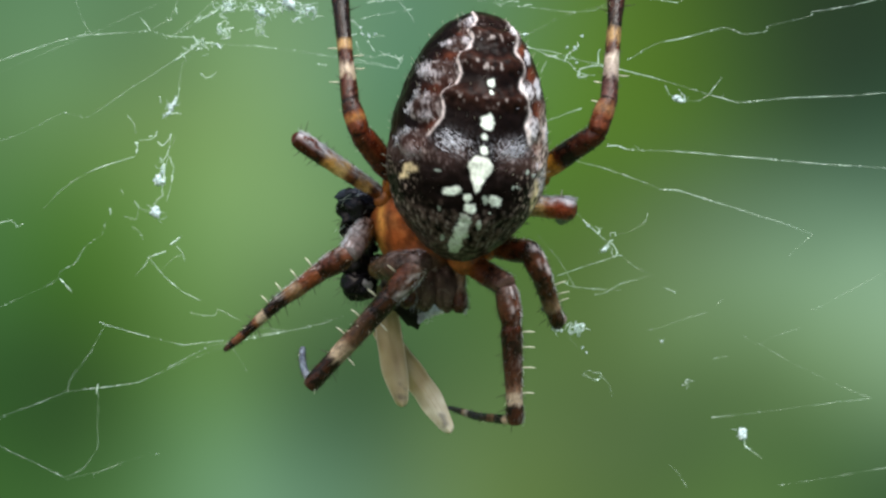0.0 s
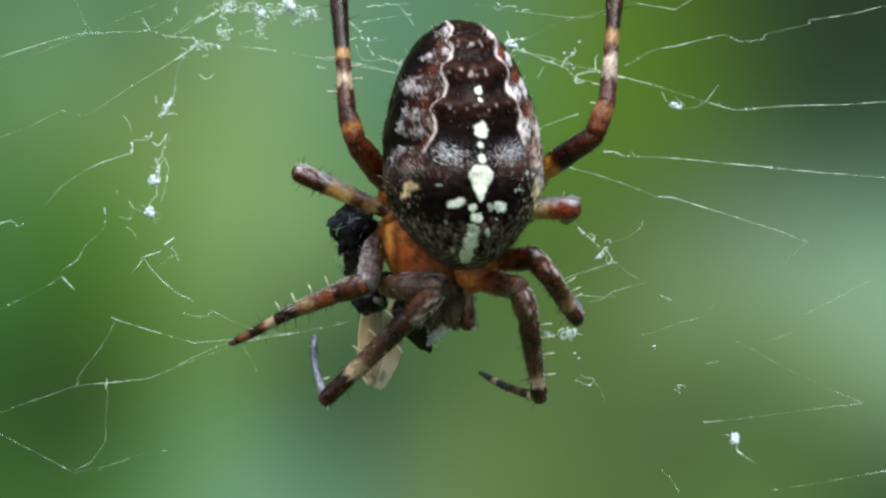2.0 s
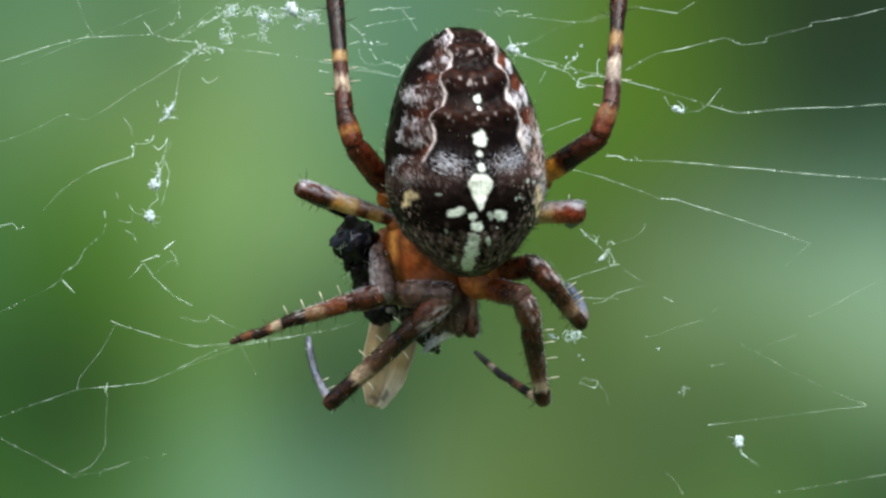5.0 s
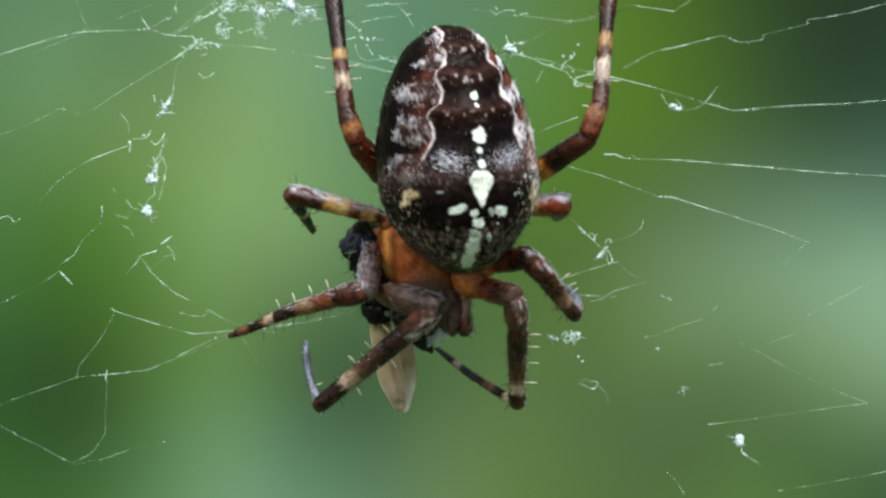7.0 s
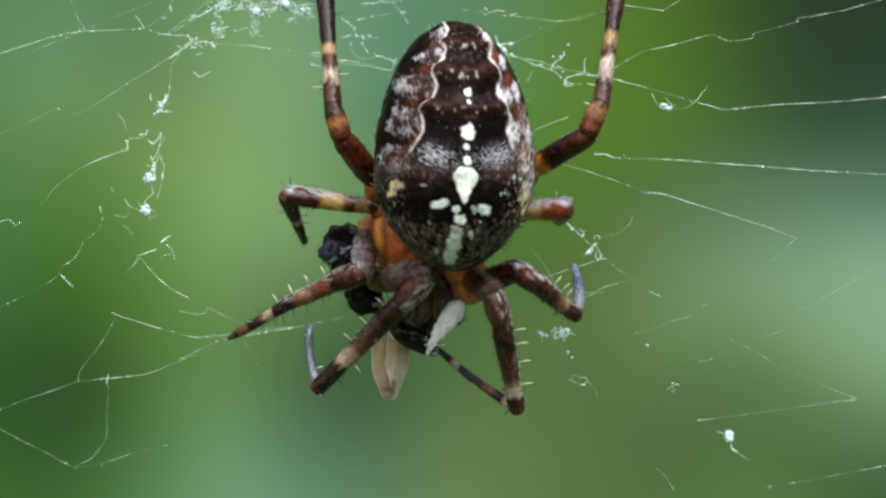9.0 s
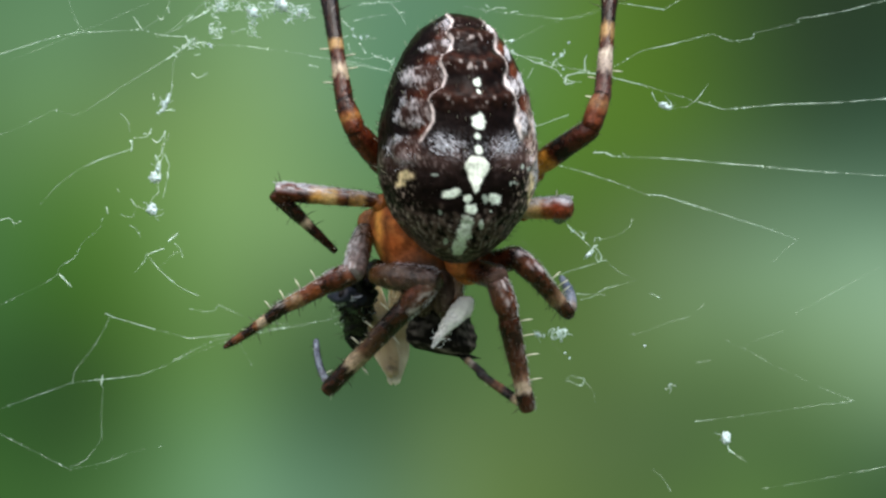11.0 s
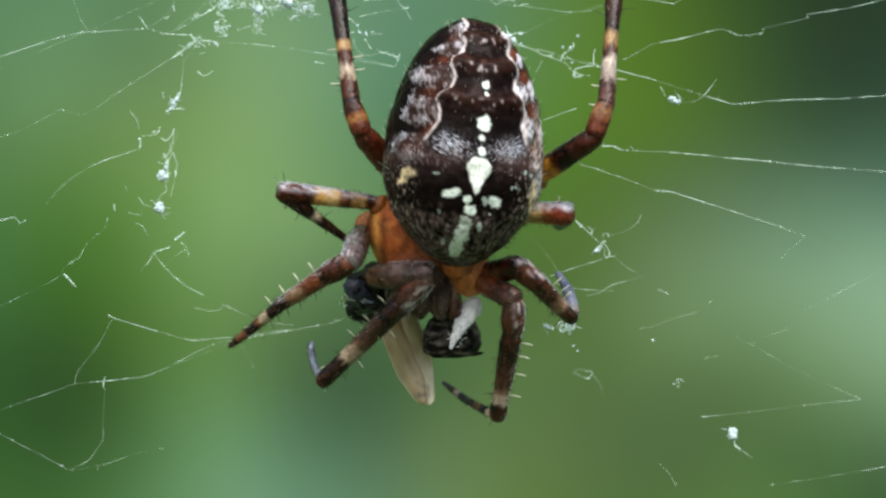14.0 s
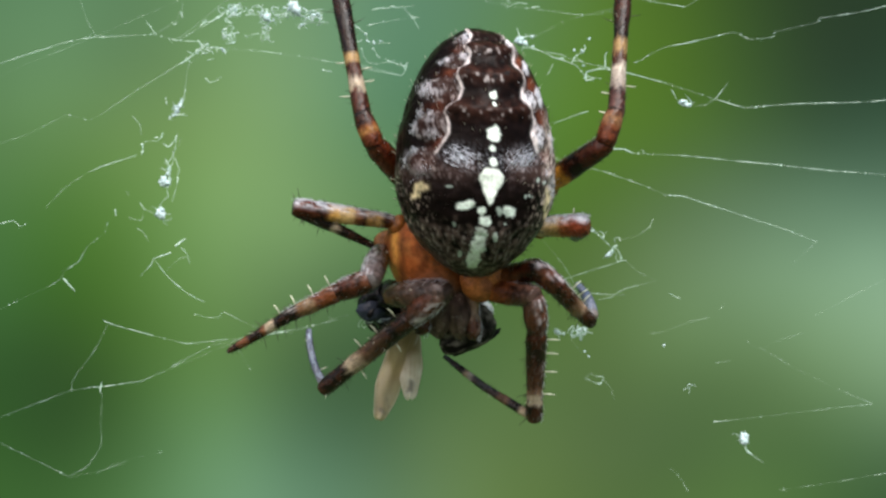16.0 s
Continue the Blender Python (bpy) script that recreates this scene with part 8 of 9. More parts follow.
    walk(other_front_metatarsus, [(0, aim(1.844, -0.402, -5.889, 0.541, 1.605, -6.012)), (0.5, aim(2.099, 0.312, -5.165, 0.878, 2.365, -5.413)),
        (1, aim(1.953, 0.386, -5.11, 0.468, 2.202, -4.762)), (1.5, aim(2.574, 1.493, -4.76, 1.364, 3.536, -4.586)),
        (2, aim(2.563, 1.227, -4.631, 1.403, 3.296, -4.438)), (2.5, aim(2.27, 0.342, -4.907, 1.303, 2.5, -4.663)),
        (3, aim(2.244, 0.18, -5.34, 1.396, 2.384, -5.074)), (3.5, aim(2.418, 1.089, -4.825, 1.369, 3.14, -4.298)),
        (4, aim(2.464, 1.342, -4.452, 1.241, 3.204, -3.699)), (6.5, aim(2.38, 1.453, -4.614, 0.966, 3.201, -3.918)),
        (7, aim(1.822, 1.39, -4.64, 0.119, 2.691, -3.696)), (7.5, aim(1.762, 0.683, -4.918, 0.2, 2.049, -3.848)),
        (8, aim(2.017, 0.405, -4.673, 0.256, 1.644, -3.75)), (8.5, aim(2.368, 0.822, -4.655, 0.517, 1.956, -3.77)),
        (9, aim(2.086, 0.458, -5.146, 0.358, 1.567, -4.036)), (11.5, aim(2.61, -0.286, -5.225, 0.988, 1.024, -4.172)),
        (12, aim(3.119, -0.25, -5.203, 1.508, 1.135, -4.222)), (12.5, aim(3.461, -0.58, -5.05, 2.812, 1.707, -4.899)),
        (13, aim(1.855, 1.312, -6.166, 0.482, 3.193, -5.736)), (13.5, aim(1.769, 1.716, -6.009, 0.283, 3.393, -5.291)),
        (14, aim(1.459, 1.442, -5.722, 0.349, 3.507, -5.367)), (14.5, aim(1.33, 1.978, -6.053, 0.157, 3.96, -5.524)),
        (15, aim(1.348, 1.363, -5.818, -0.139, 2.864, -4.816)), (15.5, aim(1.786, 1.458, -5.011, -0.155, 2.121, -3.9)),
        (16, aim(2.115, 0.948, -4.984, 0.263, 1.885, -3.913))])
    walk(other_front_tarsus, [(0, aim(0.541, 1.605, -6.012, -0.526, 3.246, -5.895)), (0.5, aim(0.878, 2.365, -5.413, -0.121, 4.045, -5.397)),
        (1, aim(0.468, 2.202, -4.762, -0.747, 3.688, -4.259)), (1.5, aim(1.364, 3.536, -4.586, 0.374, 5.207, -4.225)),
        (2, aim(1.403, 3.296, -4.438, 0.455, 4.989, -4.061)), (2.5, aim(1.303, 2.5, -4.663, 0.512, 4.265, -4.245)),
        (3, aim(1.396, 2.384, -5.074, 0.703, 4.187, -4.638)), (3.5, aim(1.369, 3.14, -4.298, 0.51, 4.817, -3.649)),
        (4, aim(1.241, 3.204, -3.699, 0.241, 4.728, -2.865)), (6.5, aim(0.966, 3.201, -3.918, -0.191, 4.632, -3.13)),
        (7, aim(0.119, 2.691, -3.696, -1.274, 3.755, -2.706)), (7.5, aim(0.2, 2.049, -3.848, -1.078, 3.168, -2.755)),
        (8, aim(0.256, 1.644, -3.75, -1.184, 2.658, -2.776)), (8.5, aim(0.517, 1.956, -3.77, -0.998, 2.884, -2.828)),
        (9, aim(0.358, 1.567, -4.036, -1.055, 2.474, -2.91)), (11.5, aim(0.988, 1.024, -4.172, -0.34, 2.095, -3.093)),
        (12, aim(1.508, 1.135, -4.222, 0.191, 2.269, -3.202)), (12.5, aim(2.812, 1.707, -4.899, 2.281, 3.578, -4.558)),
        (13, aim(0.482, 3.193, -5.736, -0.642, 4.732, -5.167)),
        (13.5, aim(0.283, 3.393, -5.291, -0.933, 4.766, -4.486)),
        (14, aim(0.349, 3.507, -5.367, -0.56, 5.197, -4.858)), (14.5, aim(0.157, 3.96, -5.524, -0.803, 5.581, -4.873)),
        (15, aim(-0.139, 2.864, -4.816, -1.356, 4.091, -3.777)),
        (15.5, aim(-0.155, 2.121, -3.9, -1.744, 2.663, -2.773)),
        (16, aim(0.263, 1.885, -3.913, -1.252, 2.651, -2.819))])
    walk(fly, [(0, mm(-0.912, -3, 0.839)), (0.5, mm(-0.751, -3, 0.326)), (1, mm(-0.912, -3, 0.262)),
        (1.5, mm(-0.72, -3, 0.295)), (2, mm(-0.624, -3, 0.199)), (2.5, mm(-0.816, -3, 0.23)),
        (3, mm(-1.009, -3, 0.519)), (3.5, mm(-0.912, -3, 0.262)), (4, mm(-0.303, -3, -0.059)),
        (6.5, mm(-0.785, -3, -0.059)), (7, mm(-0.72, -3, -0.025)), (7.5, mm(-0.912, -3, 0.071)),
        (8, mm(-0.912, -3, 0.134)), (8.5, mm(-0.881, -3, 0.167)), (9, mm(-1.04, -3, 0.391)),
        (11.5, mm(-0.996, -3, 0.712)), (12, mm(-1.092, -3, 0.808)), (12.5, mm(-1.157, -3, 0.839)),
        (13, mm(-1.245, -3, 0.875)), (13.5, mm(-1.182, -3, 0.875)), (14, mm(-1.099, -3, 0.561)),
        (14.5, mm(-1.203, -3, 0.603)), (15, mm(-1.203, -3, 0.456)), (15.5, mm(-0.68, -3, -0.088)),
        (16, mm(-0.408, -3, -0.151))])
    walk(fly_body, [(0, aim(-2.25, 1, 0.85, -2.2, 0.842, -3.1)), (0.5, aim(-2.5, 1, 1.299, -2.213, 0.86, -2.331)),
        (1, aim(-2.339, 1, 0.936, -2.012, 1.929, -2.422)), (1.5, aim(-2.96, 1, 0.903, -2.098, 1.968, -2.348)),
        (2, aim(-2.842, 1, 0.785, -2.088, 2.031, -2.473)), (2.5, aim(-2.863, 1, 0.54, -1.803, 2.329, -2.519)),
        (3, aim(-2.885, 1, 0.101, -1.983, 3.011, -2.618)), (3.5, aim(-2.703, 1, 0.402, -1.823, 2.437, -2.666)),
        (4, aim(-2.948, 1, 0.401, -1.77, 2.434, -2.566)), (6.5, aim(-2.575, 1, 0.572, -1.658, 1.903, -2.363)),
        (7, aim(-2.318, 1, 0.324, -1.697, 2.686, -2.392)), (7.5, aim(-2.725, 1, 0.121, -1.709, 2.378, -2.583)),
        (8, aim(-2.725, 1, 0.058, -1.73, 2.753, -2.443)), (8.5, aim(-2.628, 1, 0.025, -1.758, 2.685, -2.585)),
        (9, aim(-2.854, 1, -0.199, -1.965, 3.222, -2.387)), (11.5, aim(-2.169, 1, -2.252, -1.944, 4.011, -4.107)),
        (12, aim(-1.902, 1, -2.241, -1.749, 4.277, -3.535)), (12.5, aim(-1.944, 1, -2.165, -2.147, 4.345, -3.34)),
        (13, aim(-1.642, 1, -1.880, -1.828, 4.316, -3.145)), (13.5, aim(-1.598, 1, -1.987, -1.89, 4.315, -3.26)),
        (14, aim(-1.682, 1, -1.887, -2.093, 4.377, -2.949)), (14.5, aim(-1.577, 1, -1.822, -1.986, 4.347, -2.989)),
        (15, aim(-1.577, 1, -1.782, -1.873, 4.379, -2.844)), (15.5, aim(-1.673, 1, -1.666, -1.939, 4.4, -2.646)),
        (16, aim(-1.945, 1, -1.817, -1.983, 4.435, -2.585))])
    walk(fly_abdomen, [(0, mm(-0.457, 1.1, -2.55, 0, 40, 60)), (0.5, mm(-0.19, 1, -2.701, 0, 40, 60)),
        (1, mm(-0.05, 1, -2.6, 0, 40, 60)), (1.5, mm(-0.328, 1, -2.75, 0, 35, 60)),
        (2, mm(-0.318, 1, -2.894, 0, 35, 60)), (2.5, mm(-0.125, 1, -2.819, 0, 35, 60)),
        (3, mm(-0.039, 1, -3.001, 0, 35, 60)), (3.5, mm(0.185, 1, -2.743, 0, 35, 60)),
        (4, mm(-0.21, 1, -2.637, 0, 35, 60)), (6.5, mm(-0.156, 1, -2.851, 0, 30, 60)),
        (7, mm(-0.221, 1, -2.777, 0, 30, 60)), (7.5, mm(-0.179, 1, -3.13, 0, 30, 60)),
        (8, mm(-0.243, 1, -3.257, 0, 25, 60)), (8.5, mm(-0.231, 1, -3.334, 0, 20, 60)),
        (9, mm(0.099, 1, -3.515, 0, 20, 60)), (11.5, mm(1.125, 1, -4.241, 0, 5, 0)), (12, mm(1.0, 1, -4.487)),
        (12.5, mm(1.12, 1, -4.455)), (13, mm(1.35, 1, -4.319, 0, -5, 20)), (13.5, mm(1.45, 1, -4.405, 0, 0, 42)),
        (14, mm(1.569, 1, -4.005, 0, 0, 42)), (14.5, mm(1.503, 1, -4.004, 0, 0, 42)),
        (15, mm(1.76, 1, -3.858, 0, 0, 42)), (15.5, mm(1.6, 1, -3.2, 0, -15, 42)),
        (16, mm(1.45, 1, -2.9, 0, -20, 42))])
    walk(silk_wrap, [(0, aim(0.0, 0.3, -3.6, 0.75, 2.2, -2.9)), (0.5, aim(-0.1, -0.3, -3.55, 0.7, 1.8, -2.8)),
        (1, aim(0.1, 0.1, -3.4, 0.9, 2.1, -2.6)), (1.5, aim(-0.3, -0.2, -3.6, 1.0, 1.5, -2.5)),
        (2, aim(0.05, -0.5, -3.75, 1.25, 1.2, -2.5)), (2.5, aim(0.319, -0.7, -3.881, 1.293, 1.076, -2.689)),
        (3, aim(0.42, -0.7, -3.986, 1.593, 0.689, -2.496)), (3.5, aim(0.489, -0.7, -3.913, 1.482, 1.276, -3.119)),
        (4, aim(-0.01, -0.7, -3.684, 1.222, 0.95, -2.552)), (6.5, aim(-0.319, -0.7, -3.868, 1.151, 0.64, -2.616)),
        (7, aim(0.168, -0.7, -3.534, 0.844, 1.441, -2.839)), (7.5, aim(0.24, -1.25, -3.859, 1.358, 0.376, -2.583)),
        (8, aim(0.185, -1.25, -3.776, 1.52, 0.112, -2.403)), (8.5, aim(0.427, -1.25, -3.955, 1.683, -0.564, -2.091)),
        (9, aim(0.459, -1.25, -4.215, 1.671, -0.844, -2.243)), (11.5, aim(0.76, -1.25, -4.227, 2.158, -0.844, -2.382)),
        (12, aim(1.219, -1.25, -4.45, 2.512, -0.844, -2.53)), (12.5, aim(1.212, -1.25, -4.481, 2.458, -0.844, -2.531)),
        (13, aim(1.318, -1.25, -4.299, 2.397, -0.137, -2.533)), (13.5, aim(1.545, -1.25, -4.481, 2.468, -0.263, -2.558)),
        (14, aim(1.372, -1.25, -4.167, 2.333, -0.156, -2.323)), (14.5, aim(1.512, -1.25, -4.173, 2.356, -0.033, -2.348)),
        (15, aim(1.694, -1.25, -3.971, 2.478, 0.162, -2.264)), (15.5, aim(1.968, 0.6, -3.254, 2.356, 2.649, -2.17)),
        (16, aim(1.582, 0.6, -2.66, 2.155, 2.764, -1.945))])
    walk(wing, [(0, aim(-1.273, 1.399, -3.235, -0.713, 0.5, -6.781)), (0.5, aim(-2.008, 1.399, -3.002, -0.798, 0.5, -6.381)),
        (1, aim(-1.111, 2.834, -3.26, -1.242, 0.5, -6.128)), (1.5, aim(-2.252, 1.399, -2.916, -2.416, 0.5, -6.501)),
        (2, aim(-2.162, 3.068, -2.702, -2.21, 0.5, -5.366)), (2.5, aim(-1.547, 1.399, -3.313, 0.287, 0.5, -6.398)),
        (3, aim(-1.485, 2.851, -3.654, -0.181, 0.5, -6.196)), (3.5, aim(-1.008, 1.399, -3.56, -0.108, 0.5, -7.035)),
        (4, aim(-2.158, 2.413, -2.902, -1.832, 0.5, -6.053)), (6.5, aim(-1.715, 3.068, -3.535, -2.238, 0.5, -6.147)),
        (7, aim(-1.703, 2.593, -3.151, -0.943, 0.5, -6.105)), (7.5, aim(-0.844, 3.068, -3.819, -2.035, 0.5, -6.201)),
        (8, aim(-1.883, 2.481, -2.826, -1.166, 0.5, -5.868)), (8.5, aim(-1.457, 2.665, -3.526, -1.348, 0.5, -6.524)),
        (9, aim(-1.31, 3.068, -3.411, -1.114, 0.5, -6.068)), (11.5, aim(-1.682, 3.068, -2.94, -0.95, 0.5, -5.501)),
        (12, aim(-1.26, 2.955, -3.726, -1.043, 0.5, -6.485)), (12.5, aim(-1.544, 3.025, -3.493, -0.827, 0.5, -6.1)),
        (13, aim(-1.291, 2.558, -3.529, 0.338, 0.5, -6.136)), (13.5, aim(-0.992, 1.399, -3.741, 0.048, 0.5, -7.176)),
        (14, aim(-1.02, 1.513, -3.124, 0.305, 0.5, -6.427)), (14.5, aim(-0.763, 1.399, -3.327, 0.107, 0.5, -6.809)),
        (15, aim(-0.981, 1.399, -2.947, -0.554, 0.5, -6.511)), (15.5, aim(-1.092, 3.068, -2.927, -0.983, 0.5, -5.589)),
        (16, aim(-1.013, 2.278, -3.202, -2.143, 0.5, -6.244))])
    walk(other_wing, [(0, aim(-0.894, 1.544, -4.727, 1.329, 0.62, -7.668)), (0.5, aim(-1.27, 1.544, -3.535, -0.575, 0.62, -7.155)),
        (1, aim(-0.635, 2.936, -3.251, -0.831, 0.62, -6.257)), (1.5, aim(-1.45, 3.257, -3.572, -2.084, 0.62, -6.233)),
        (2, aim(-1.219, 3.257, -2.839, -1.706, 0.62, -5.531)), (2.5, aim(-0.619, 1.544, -3.281, 0.664, 0.62, -6.737)),
        (3, aim(-0.903, 2.791, -3.238, 0.251, 0.62, -6.135)), (3.5, aim(-0.395, 3.237, -3.113, 0.476, 0.62, -5.727)),
        (4, aim(-0.928, 3.257, -3.471, -1.591, 0.62, -6.125)), (6.5, aim(-0.832, 3.257, -3.347, -1.867, 0.62, -5.879)),
        (7, aim(-0.881, 3.257, -3.431, -0.682, 0.62, -6.159)), (7.5, aim(-0.782, 2.482, -3.399, -0.869, 0.62, -6.71)),
        (8, aim(-1.135, 3.257, -3.274, -0.717, 0.62, -5.978)), (8.5, aim(-0.907, 3.257, -3.376, -0.71, 0.62, -6.105)),
        (9, aim(-0.549, 2.71, -2.981, -0.854, 0.62, -6.14)), (11.5, aim(-0.819, 3.257, -3.03, -0.633, 0.62, -5.76)),
        (12, aim(-0.804, 2.536, -3.289, -0.499, 0.62, -6.557)), (12.5, aim(-0.679, 2.721, -3.245, -0.112, 0.62, -6.36)),
        (13, aim(-0.73, 2.842, -3.157, 0.904, 0.62, -5.771)), (13.5, aim(-0.701, 1.544, -3.275, 0.614, 0.62, -6.719)),
        (14, aim(-0.434, 1.599, -2.919, 0.72, 0.62, -6.405)), (14.5, aim(-0.302, 2.319, -3.084, 0.635, 0.62, -6.352)),
        (15, aim(-0.32, 1.803, -2.895, 0.029, 0.62, -6.489)), (15.5, aim(-0.551, 3.257, -2.84, -0.324, 0.62, -5.566)),
        (16, aim(-1.017, 3.083, -2.665, -0.691, 0.62, -5.541))])
    walk(sector_upper, [(0, mm(-11.898, 0, 7.467, 0, -0.388, 0)), (0.5, mm(-11.942, 0, 7.527, 0, 0.61, 0)),
        (1, mm(-11.908, 0, 7.434, 0, 0.092, 0)), (1.5, mm(-12.057, 0, 7.56, 0, 0.255, 0)),
        (2, mm(-11.93, 0, 7.481, 0, 0.736, 0)), (2.5, mm(-11.92, 0, 7.388)), (3, mm(-11.898, 0, 7.387, 0, -0.377, 0)),
        (3.5, mm(-11.862, 0, 7.378, 0, 0.501, 0)), (4, mm(-11.817, 0, 7.321, 0, 0.639, 0)),
        (6.5, mm(-11.896, 0, 7.447, 0, 0.965, 0)), (7, mm(-11.964, 0, 7.538, 0, 0.986, 0)),
        (7.5, mm(-12.056, 0, 7.55, 0, 0.878, 0)), (8, mm(-12.078, 0, 7.561, 0, 0.895, 0)),
        (8.5, mm(-12.033, 0, 7.504, 0, 0.993, 0)), (9, mm(-12.148, 0, 7.561, 0, 0.633, 0)),
        (11.5, mm(-12.238, 0, 7.503, 0, 0.383, 0)), (12, mm(-12.171, 0, 7.491, 0, 0.141, 0)),
        (12.5, mm(-12.171, 0, 7.548, 0, 0.152, 0)), (13, mm(-12.206, 0, 7.594, 0, -0.098, 0)),
        (13.5, mm(-12.103, 0, 7.491, 0, -0.098, 0)), (14, mm(-12.012, 0, 7.559, 0, -0.263, 0)),
        (14.5, mm(-11.943, 0, 7.536, 0, -0.268, 0)), (15, mm(-11.886, 0, 7.434, 0, -0.023, 0)),
        (15.5, mm(-11.829, 0, 7.377, 0, 0.398, 0)), (16, mm(-11.714, 0, 7.332, 0, 0.484, 0))])
    walk(sector_dusty, [(0, mm(-11.343, 0, 2.366, 0, 1.402, 0)), (0.5, mm(-11.459, 0, 2.458, 0, 1.118, 0)),
        (1, mm(-11.477, 0, 2.344, 0, 1.736, 0)), (1.5, mm(-11.592, 0, 2.447, 0, 1.463, 0)),
        (2, mm(-11.555, 0, 2.355, 0, 2.001, 0)), (2.5, mm(-11.25, 0, 2.254)), (3, mm(-11.118, 0, 2.289, 0, -0.732, 0)),
        (3.5, mm(-11.345, 0, 2.253, 0, 1.069, 0)), (4, mm(-11.461, 0, 2.195, 0, 2.349, 0)),
        (6.5, mm(-11.628, 0, 2.286, 0, 2.936, 0)), (7, mm(-11.653, 0, 2.4, 0, 2.681, 0)),
        (7.5, mm(-11.662, 0, 2.424, 0, 1.338, 0)), (8, mm(-11.696, 0, 2.424, 0, 1.361, 0)),
        (8.5, mm(-11.738, 0, 2.412, 0, 1.824, 0)), (9, mm(-11.73, 0, 2.435, 0, 1.486, 0)),
        (11.5, mm(-11.47, 0, 2.471, 0, -0.529, 0)), (12, mm(-11.465, 0, 2.448, 0, 0.281, 0)),
        (12.5, mm(-11.445, 0, 2.493, 0, -0.043, 0)), (13, mm(-11.375, 0, 2.539, 0, -0.052, 0)),
        (13.5, mm(-11.292, 0, 2.436, 0, 0.382, 0)), (14, mm(-11.199, 0, 2.538, 0, 0.758, 0)),
        (14.5, mm(-11.161, 0, 2.471, 0, -0.399, 0)), (15, mm(-11.135, 0, 2.379, 0, 0.097, 0)),
        (15.5, mm(-11.218, 0, 2.322, 0, 1.267, 0)), (16, mm(-11.134, 0, 2.31, 0, 1.819, 0))])
    walk(sector_rim, [(0, mm(-15.765, 0, -0.53, 0, 2.324, 0)), (0.5, mm(-15.753, 0, -0.333, 0, 0.949, 0)),
        (1, mm(-15.708, 0, -0.505, 0, 0.895, 0)), (1.5, mm(-15.686, 0, -0.385, 0, -0.065, 0)),
        (2, mm(-15.703, 0, -0.486, 0, 0.184, 0)), (2.5, mm(-15.491, 0, -0.647)),
        (3, mm(-15.444, 0, -0.644, 0, 0.505, 0)), (3.5, mm(-15.574, 0, -0.587, 0, 0.313, 0)),
        (4, mm(-15.656, 0, -0.619, 0, 0.726, 0)), (6.5, mm(-15.736, 0, -0.455, 0, -0.268, 0)),
        (7, mm(-15.805, 0, -0.286, 0, -0.715, 0)), (7.5, mm(-15.707, 0, -0.358, 0, -1.372, 0)),
        (8, mm(-15.778, 0, -0.303, 0, -1.48, 0)), (8.5, mm(-15.806, 0, -0.378, 0, -0.754, 0)),
        (9, mm(-15.776, 0, -0.414, 0, -0.957, 0)), (11.5, mm(-15.842, 0, -0.381, 0, 0.582, 0)),
        (12, mm(-15.889, 0, -0.401, 0, 0.969, 0)), (12.5, mm(-15.875, 0, -0.377, 0, 1.084, 0)),
        (13, mm(-15.726, 0, -0.38, 0, 0.658, 0)), (13.5, mm(-15.708, 0, -0.478, 0, 1.346, 0)),
        (14, mm(-15.62, 0, -0.368, 0, 0.769, 0)), (14.5, mm(-15.547, 0, -0.461, 0, 0.468, 0)),
        (15, mm(-15.531, 0, -0.529, 0, 0.664, 0)), (15.5, mm(-15.63, 0, -0.493, 0, 0.842, 0)),
        (16, mm(-15.647, 0, -0.523, 0, 1.572, 0))])
    walk(sector_lower, [(0, mm(-13.841, 0, -5.837, 0, -2.292, 0)), (0.5, mm(-13.684, 0, -5.471, 0, -0.253, 0)),
        (1, mm(-13.567, 0, -5.678, 0, -0.032, 0)), (1.5, mm(-13.442, 0, -5.442, 0, -0.762, 0)),
        (2, mm(-13.481, 0, -5.628, 0, -0.406, 0)), (2.5, mm(-13.259, 0, -5.781)),
        (3, mm(-13.274, 0, -5.813, 0, -0.282, 0)), (3.5, mm(-13.421, 0, -5.736, 0, -0.961, 0)),
        (4, mm(-13.512, 0, -5.803, 0, -0.13, 0)), (6.5, mm(-13.439, 0, -5.494, 0, -1.349, 0)),
        (7, mm(-13.496, 0, -5.296, 0, -0.641, 0)), (7.5, mm(-13.363, 0, -5.358, 0, -0.125, 0)),
        (8, mm(-13.412, 0, -5.288, 0, -0.332, 0)), (8.5, mm(-13.516, 0, -5.424, 0, -0.349, 0)),
        (9, mm(-13.442, 0, -5.453, 0, -0.809, 0)), (11.5, mm(-13.778, 0, -5.541, 0, -1.151, 0)),
        (12, mm(-13.864, 0, -5.601, 0, -0.803, 0)), (12.5, mm(-13.86, 0, -5.596, 0, -1.295, 0)),
        (13, mm(-13.657, 0, -5.558, 0, -0.695, 0)), (13.5, mm(-13.703, 0, -5.697, 0, -1.495, 0)),
        (14, mm(-13.588, 0, -5.558, 0, -0.696, 0)), (14.5, mm(-13.466, 0, -5.658, 0, -0.926, 0)),
        (15, mm(-13.475, 0, -5.705, 0, -0.777, 0)), (15.5, mm(-13.604, 0, -5.684, 0, -1.666, 0)),
        (16, mm(-13.702, 0, -5.781, 0, -2.159, 0))])
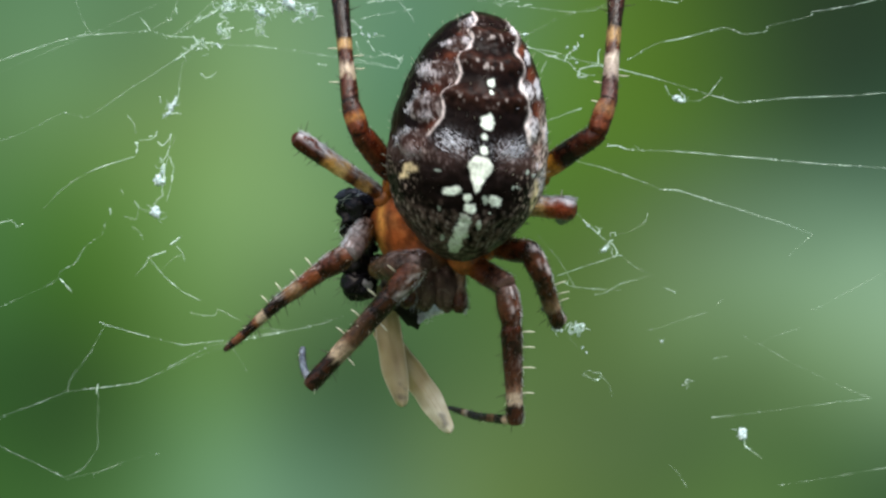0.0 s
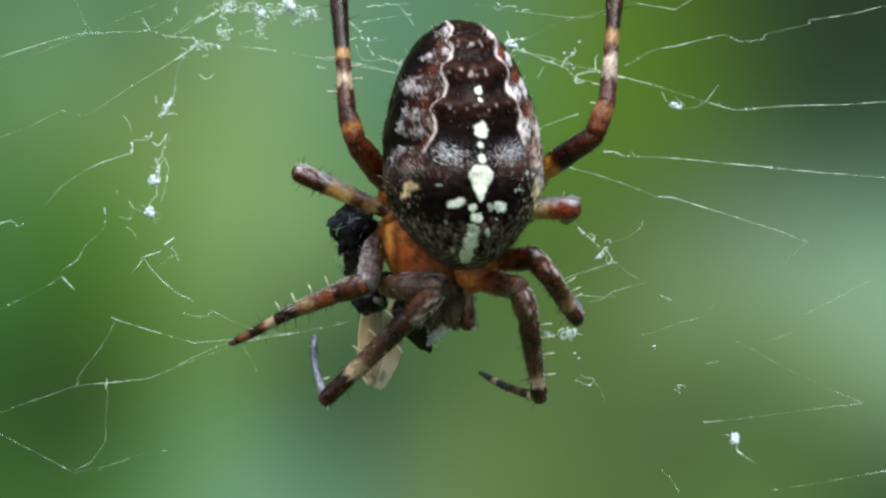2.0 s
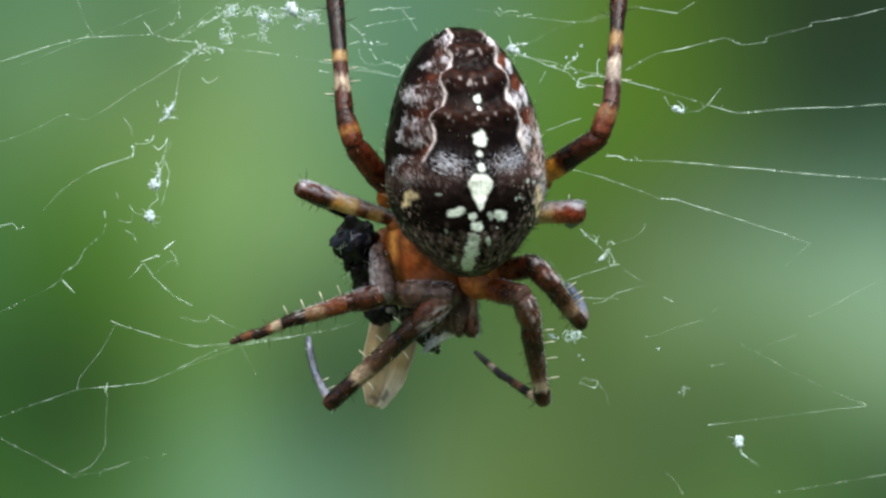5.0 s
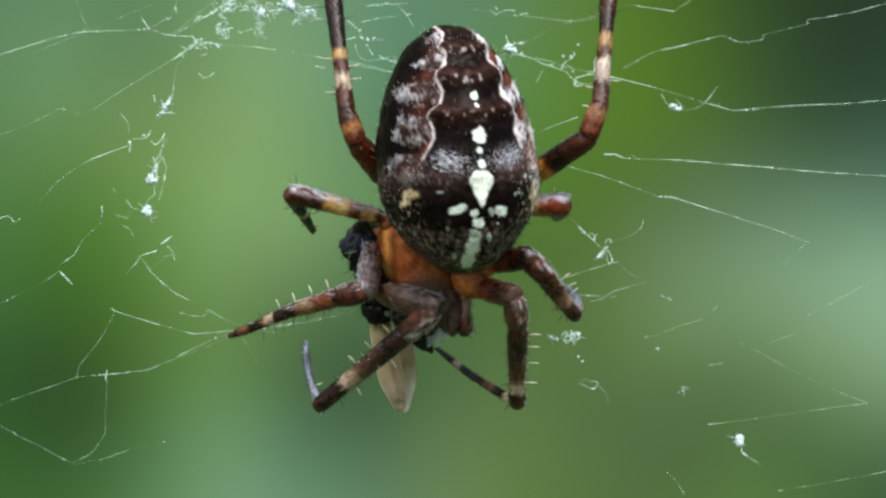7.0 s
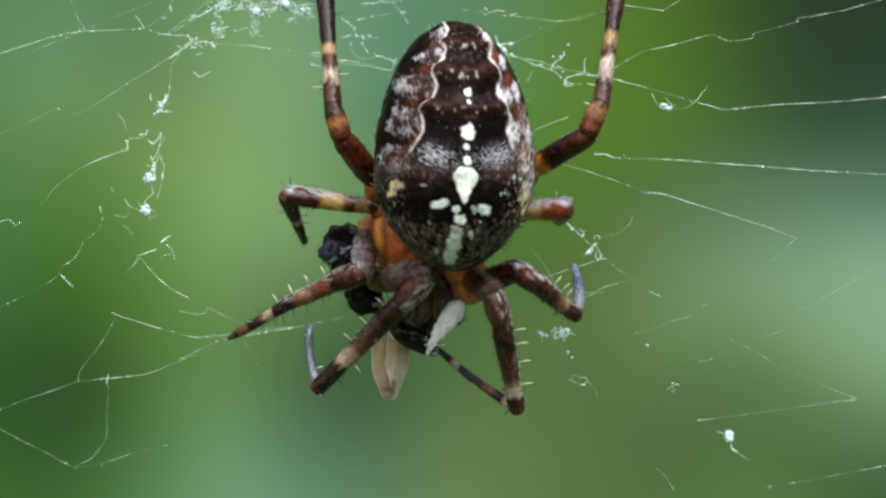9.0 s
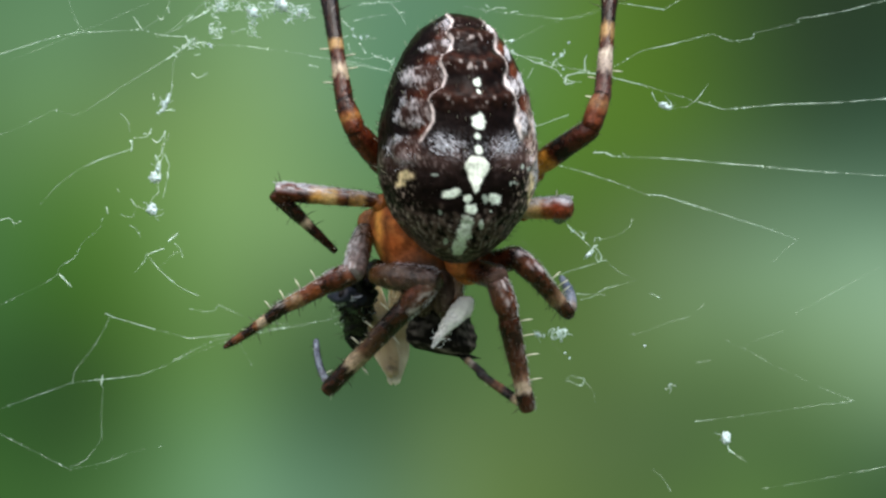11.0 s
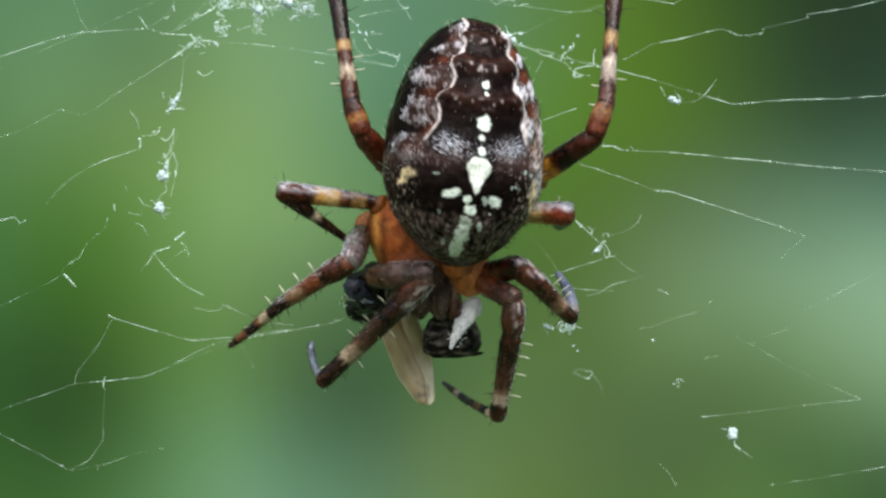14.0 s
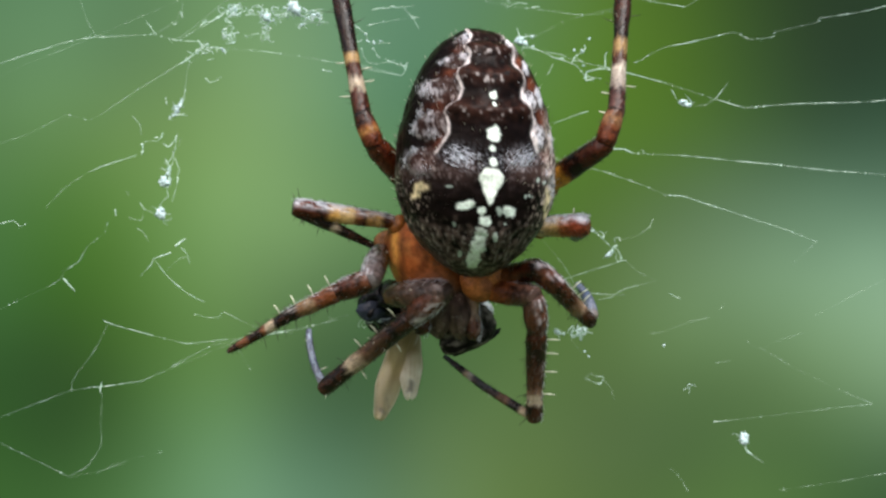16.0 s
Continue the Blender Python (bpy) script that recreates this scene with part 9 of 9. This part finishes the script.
    walk(sector_stay, [(0, mm(10.558, 0, 6.816, 0, -0.804, 0)), (0.5, mm(10.437, 0, 6.698, 0, -0.361, 0)),
        (1, mm(10.473, 0, 6.645, 0, -0.791, 0)), (1.5, mm(10.206, 0, 6.462, 0, -0.024, 0)),
        (2, mm(10.437, 0, 6.533, 0, -0.153, 0)), (2.5, mm(10.402, 0, 6.496)), (3, mm(10.446, 0, 6.525, 0, -0.231, 0)),
        (3.5, mm(10.514, 0, 6.512, 0, -0.482, 0)), (4, mm(10.582, 0, 6.44, 0, -0.207, 0)),
        (6.5, mm(10.404, 0, 6.388, 0, -1.275, 0)), (7, mm(10.413, 0, 6.486, 0, -1.005, 0)),
        (7.5, mm(10.19, 0, 6.468, 0, -0.901, 0)), (8, mm(10.165, 0, 6.398, 0, -0.893, 0)),
        (8.5, mm(10.234, 0, 6.507, 0, -1.268, 0)), (9, mm(10.021, 0, 6.518, 0, -1.383, 0)),
        (11.5, mm(10.036, 0, 6.575, 0, -0.69, 0)), (12, mm(10.156, 0, 6.655, 0, -0.896, 0)),
        (12.5, mm(10.165, 0, 6.743, 0, -1.083, 0)), (13, mm(10.045, 0, 6.752, 0, -0.522, 0)),
        (13.5, mm(10.225, 0, 6.731, 0, -0.875, 0)), (14, mm(10.377, 0, 6.765, 0, -0.221, 0)),
        (14.5, mm(10.412, 0, 6.728, 0, -0.636, 0)), (15, mm(10.506, 0, 6.659, 0, -0.601, 0)),
        (15.5, mm(10.609, 0, 6.572, 0, -0.523, 0)), (16, mm(10.821, 0, 6.631, 0, 0.014, 0))])
    walk(sector_guy, [(0, mm(9.103, 0, 0.771, 0, -0.356, 0)), (0.5, mm(8.968, 0, 0.628, 0, -0.774, 0)),
        (1, mm(9.035, 0, 0.62, 0, -0.583, 0)), (1.5, mm(8.627, 0, 0.397, 0, -0.922, 0)),
        (2, mm(8.897, 0, 0.487, 0, -0.281, 0)), (2.5, mm(8.839, 0, 0.469)), (3, mm(8.893, 0, 0.549, 0, 0.758, 0)),
        (3.5, mm(9.022, 0, 0.513, 0, -0.018, 0)), (4, mm(9.035, 0, 0.392, 0, -0.54, 0)),
        (6.5, mm(8.929, 0, 0.462, 0, 0.245, 0)), (7, mm(8.919, 0, 0.491, 0, -0.05, 0)),
        (7.5, mm(8.623, 0, 0.547, 0, -0.141, 0)), (8, mm(8.634, 0, 0.444, 0, -0.168, 0)),
        (8.5, mm(8.726, 0, 0.558, 0, -0.165, 0)), (9, mm(8.476, 0, 0.638, 0, -0.159, 0)),
        (11.5, mm(8.499, 0, 0.556, 0, -0.301, 0)), (12, mm(8.648, 0, 0.637, 0, -0.286, 0)),
        (12.5, mm(8.613, 0, 0.738, 0, -0.315, 0)), (13, mm(8.476, 0, 0.728, 0, -0.228, 0)),
        (13.5, mm(8.682, 0, 0.714, 0, -0.435, 0)), (14, mm(8.817, 0, 0.72, 0, 0.029, 0)),
        (14.5, mm(8.85, 0, 0.744, 0, 0.139, 0)), (15, mm(8.964, 0, 0.628, 0, -0.063, 0)),
        (15.5, mm(9.056, 0, 0.5, 0, -0.178, 0)), (16, mm(9.282, 0, 0.542, 0, 0.296, 0))])
    walk(sector_trailing, [(0, mm(11.481, 0, -5.346, 0, -0.24, 0)), (0.5, mm(11.311, 0, -5.439, 0, -0.166, 0)),
        (1, mm(11.421, 0, -5.51, 0, -0.517, 0)), (1.5, mm(10.918, 0, -5.523, 0, 0.291, 0)),
        (2, mm(11.174, 0, -5.544, 0, -0.352, 0)), (2.5, mm(11.071, 0, -5.558)),
        (3, mm(11.183, 0, -5.541, 0, 0.031, 0)), (3.5, mm(11.337, 0, -5.585, 0, -0.16, 0)),
        (4, mm(11.312, 0, -5.634, 0, 0.251, 0)), (6.5, mm(11.394, 0, -5.643, 0, -1.227, 0)),
        (7, mm(11.335, 0, -5.608, 0, -1.018, 0)), (7.5, mm(11.052, 0, -5.574, 0, -1.265, 0)),
        (8, mm(11.026, 0, -5.66, 0, -1.231, 0)), (8.5, mm(11.155, 0, -5.548, 0, -1.004, 0)),
        (9, mm(10.925, 0, -5.453, 0, -1.062, 0)), (11.5, mm(10.814, 0, -5.504, 0, -0.616, 0)),
        (12, mm(11.027, 0, -5.452, 0, -0.408, 0)), (12.5, mm(11.001, 0, -5.358, 0, -0.352, 0)),
        (13, mm(10.779, 0, -5.305, 0, 0.087, 0)), (13.5, mm(11.019, 0, -5.357, 0, 0.098, 0)),
        (14, mm(11.113, 0, -5.33, 0, 0.264, 0)), (14.5, mm(11.189, 0, -5.348, 0, 0.331, 0)),
        (15, mm(11.292, 0, -5.425, 0, 0.012, 0)), (15.5, mm(11.42, 0, -5.571, 0, 0.08, 0)),
        (16, mm(11.557, 0, -5.528, 0, 0.15, 0))])


motions()
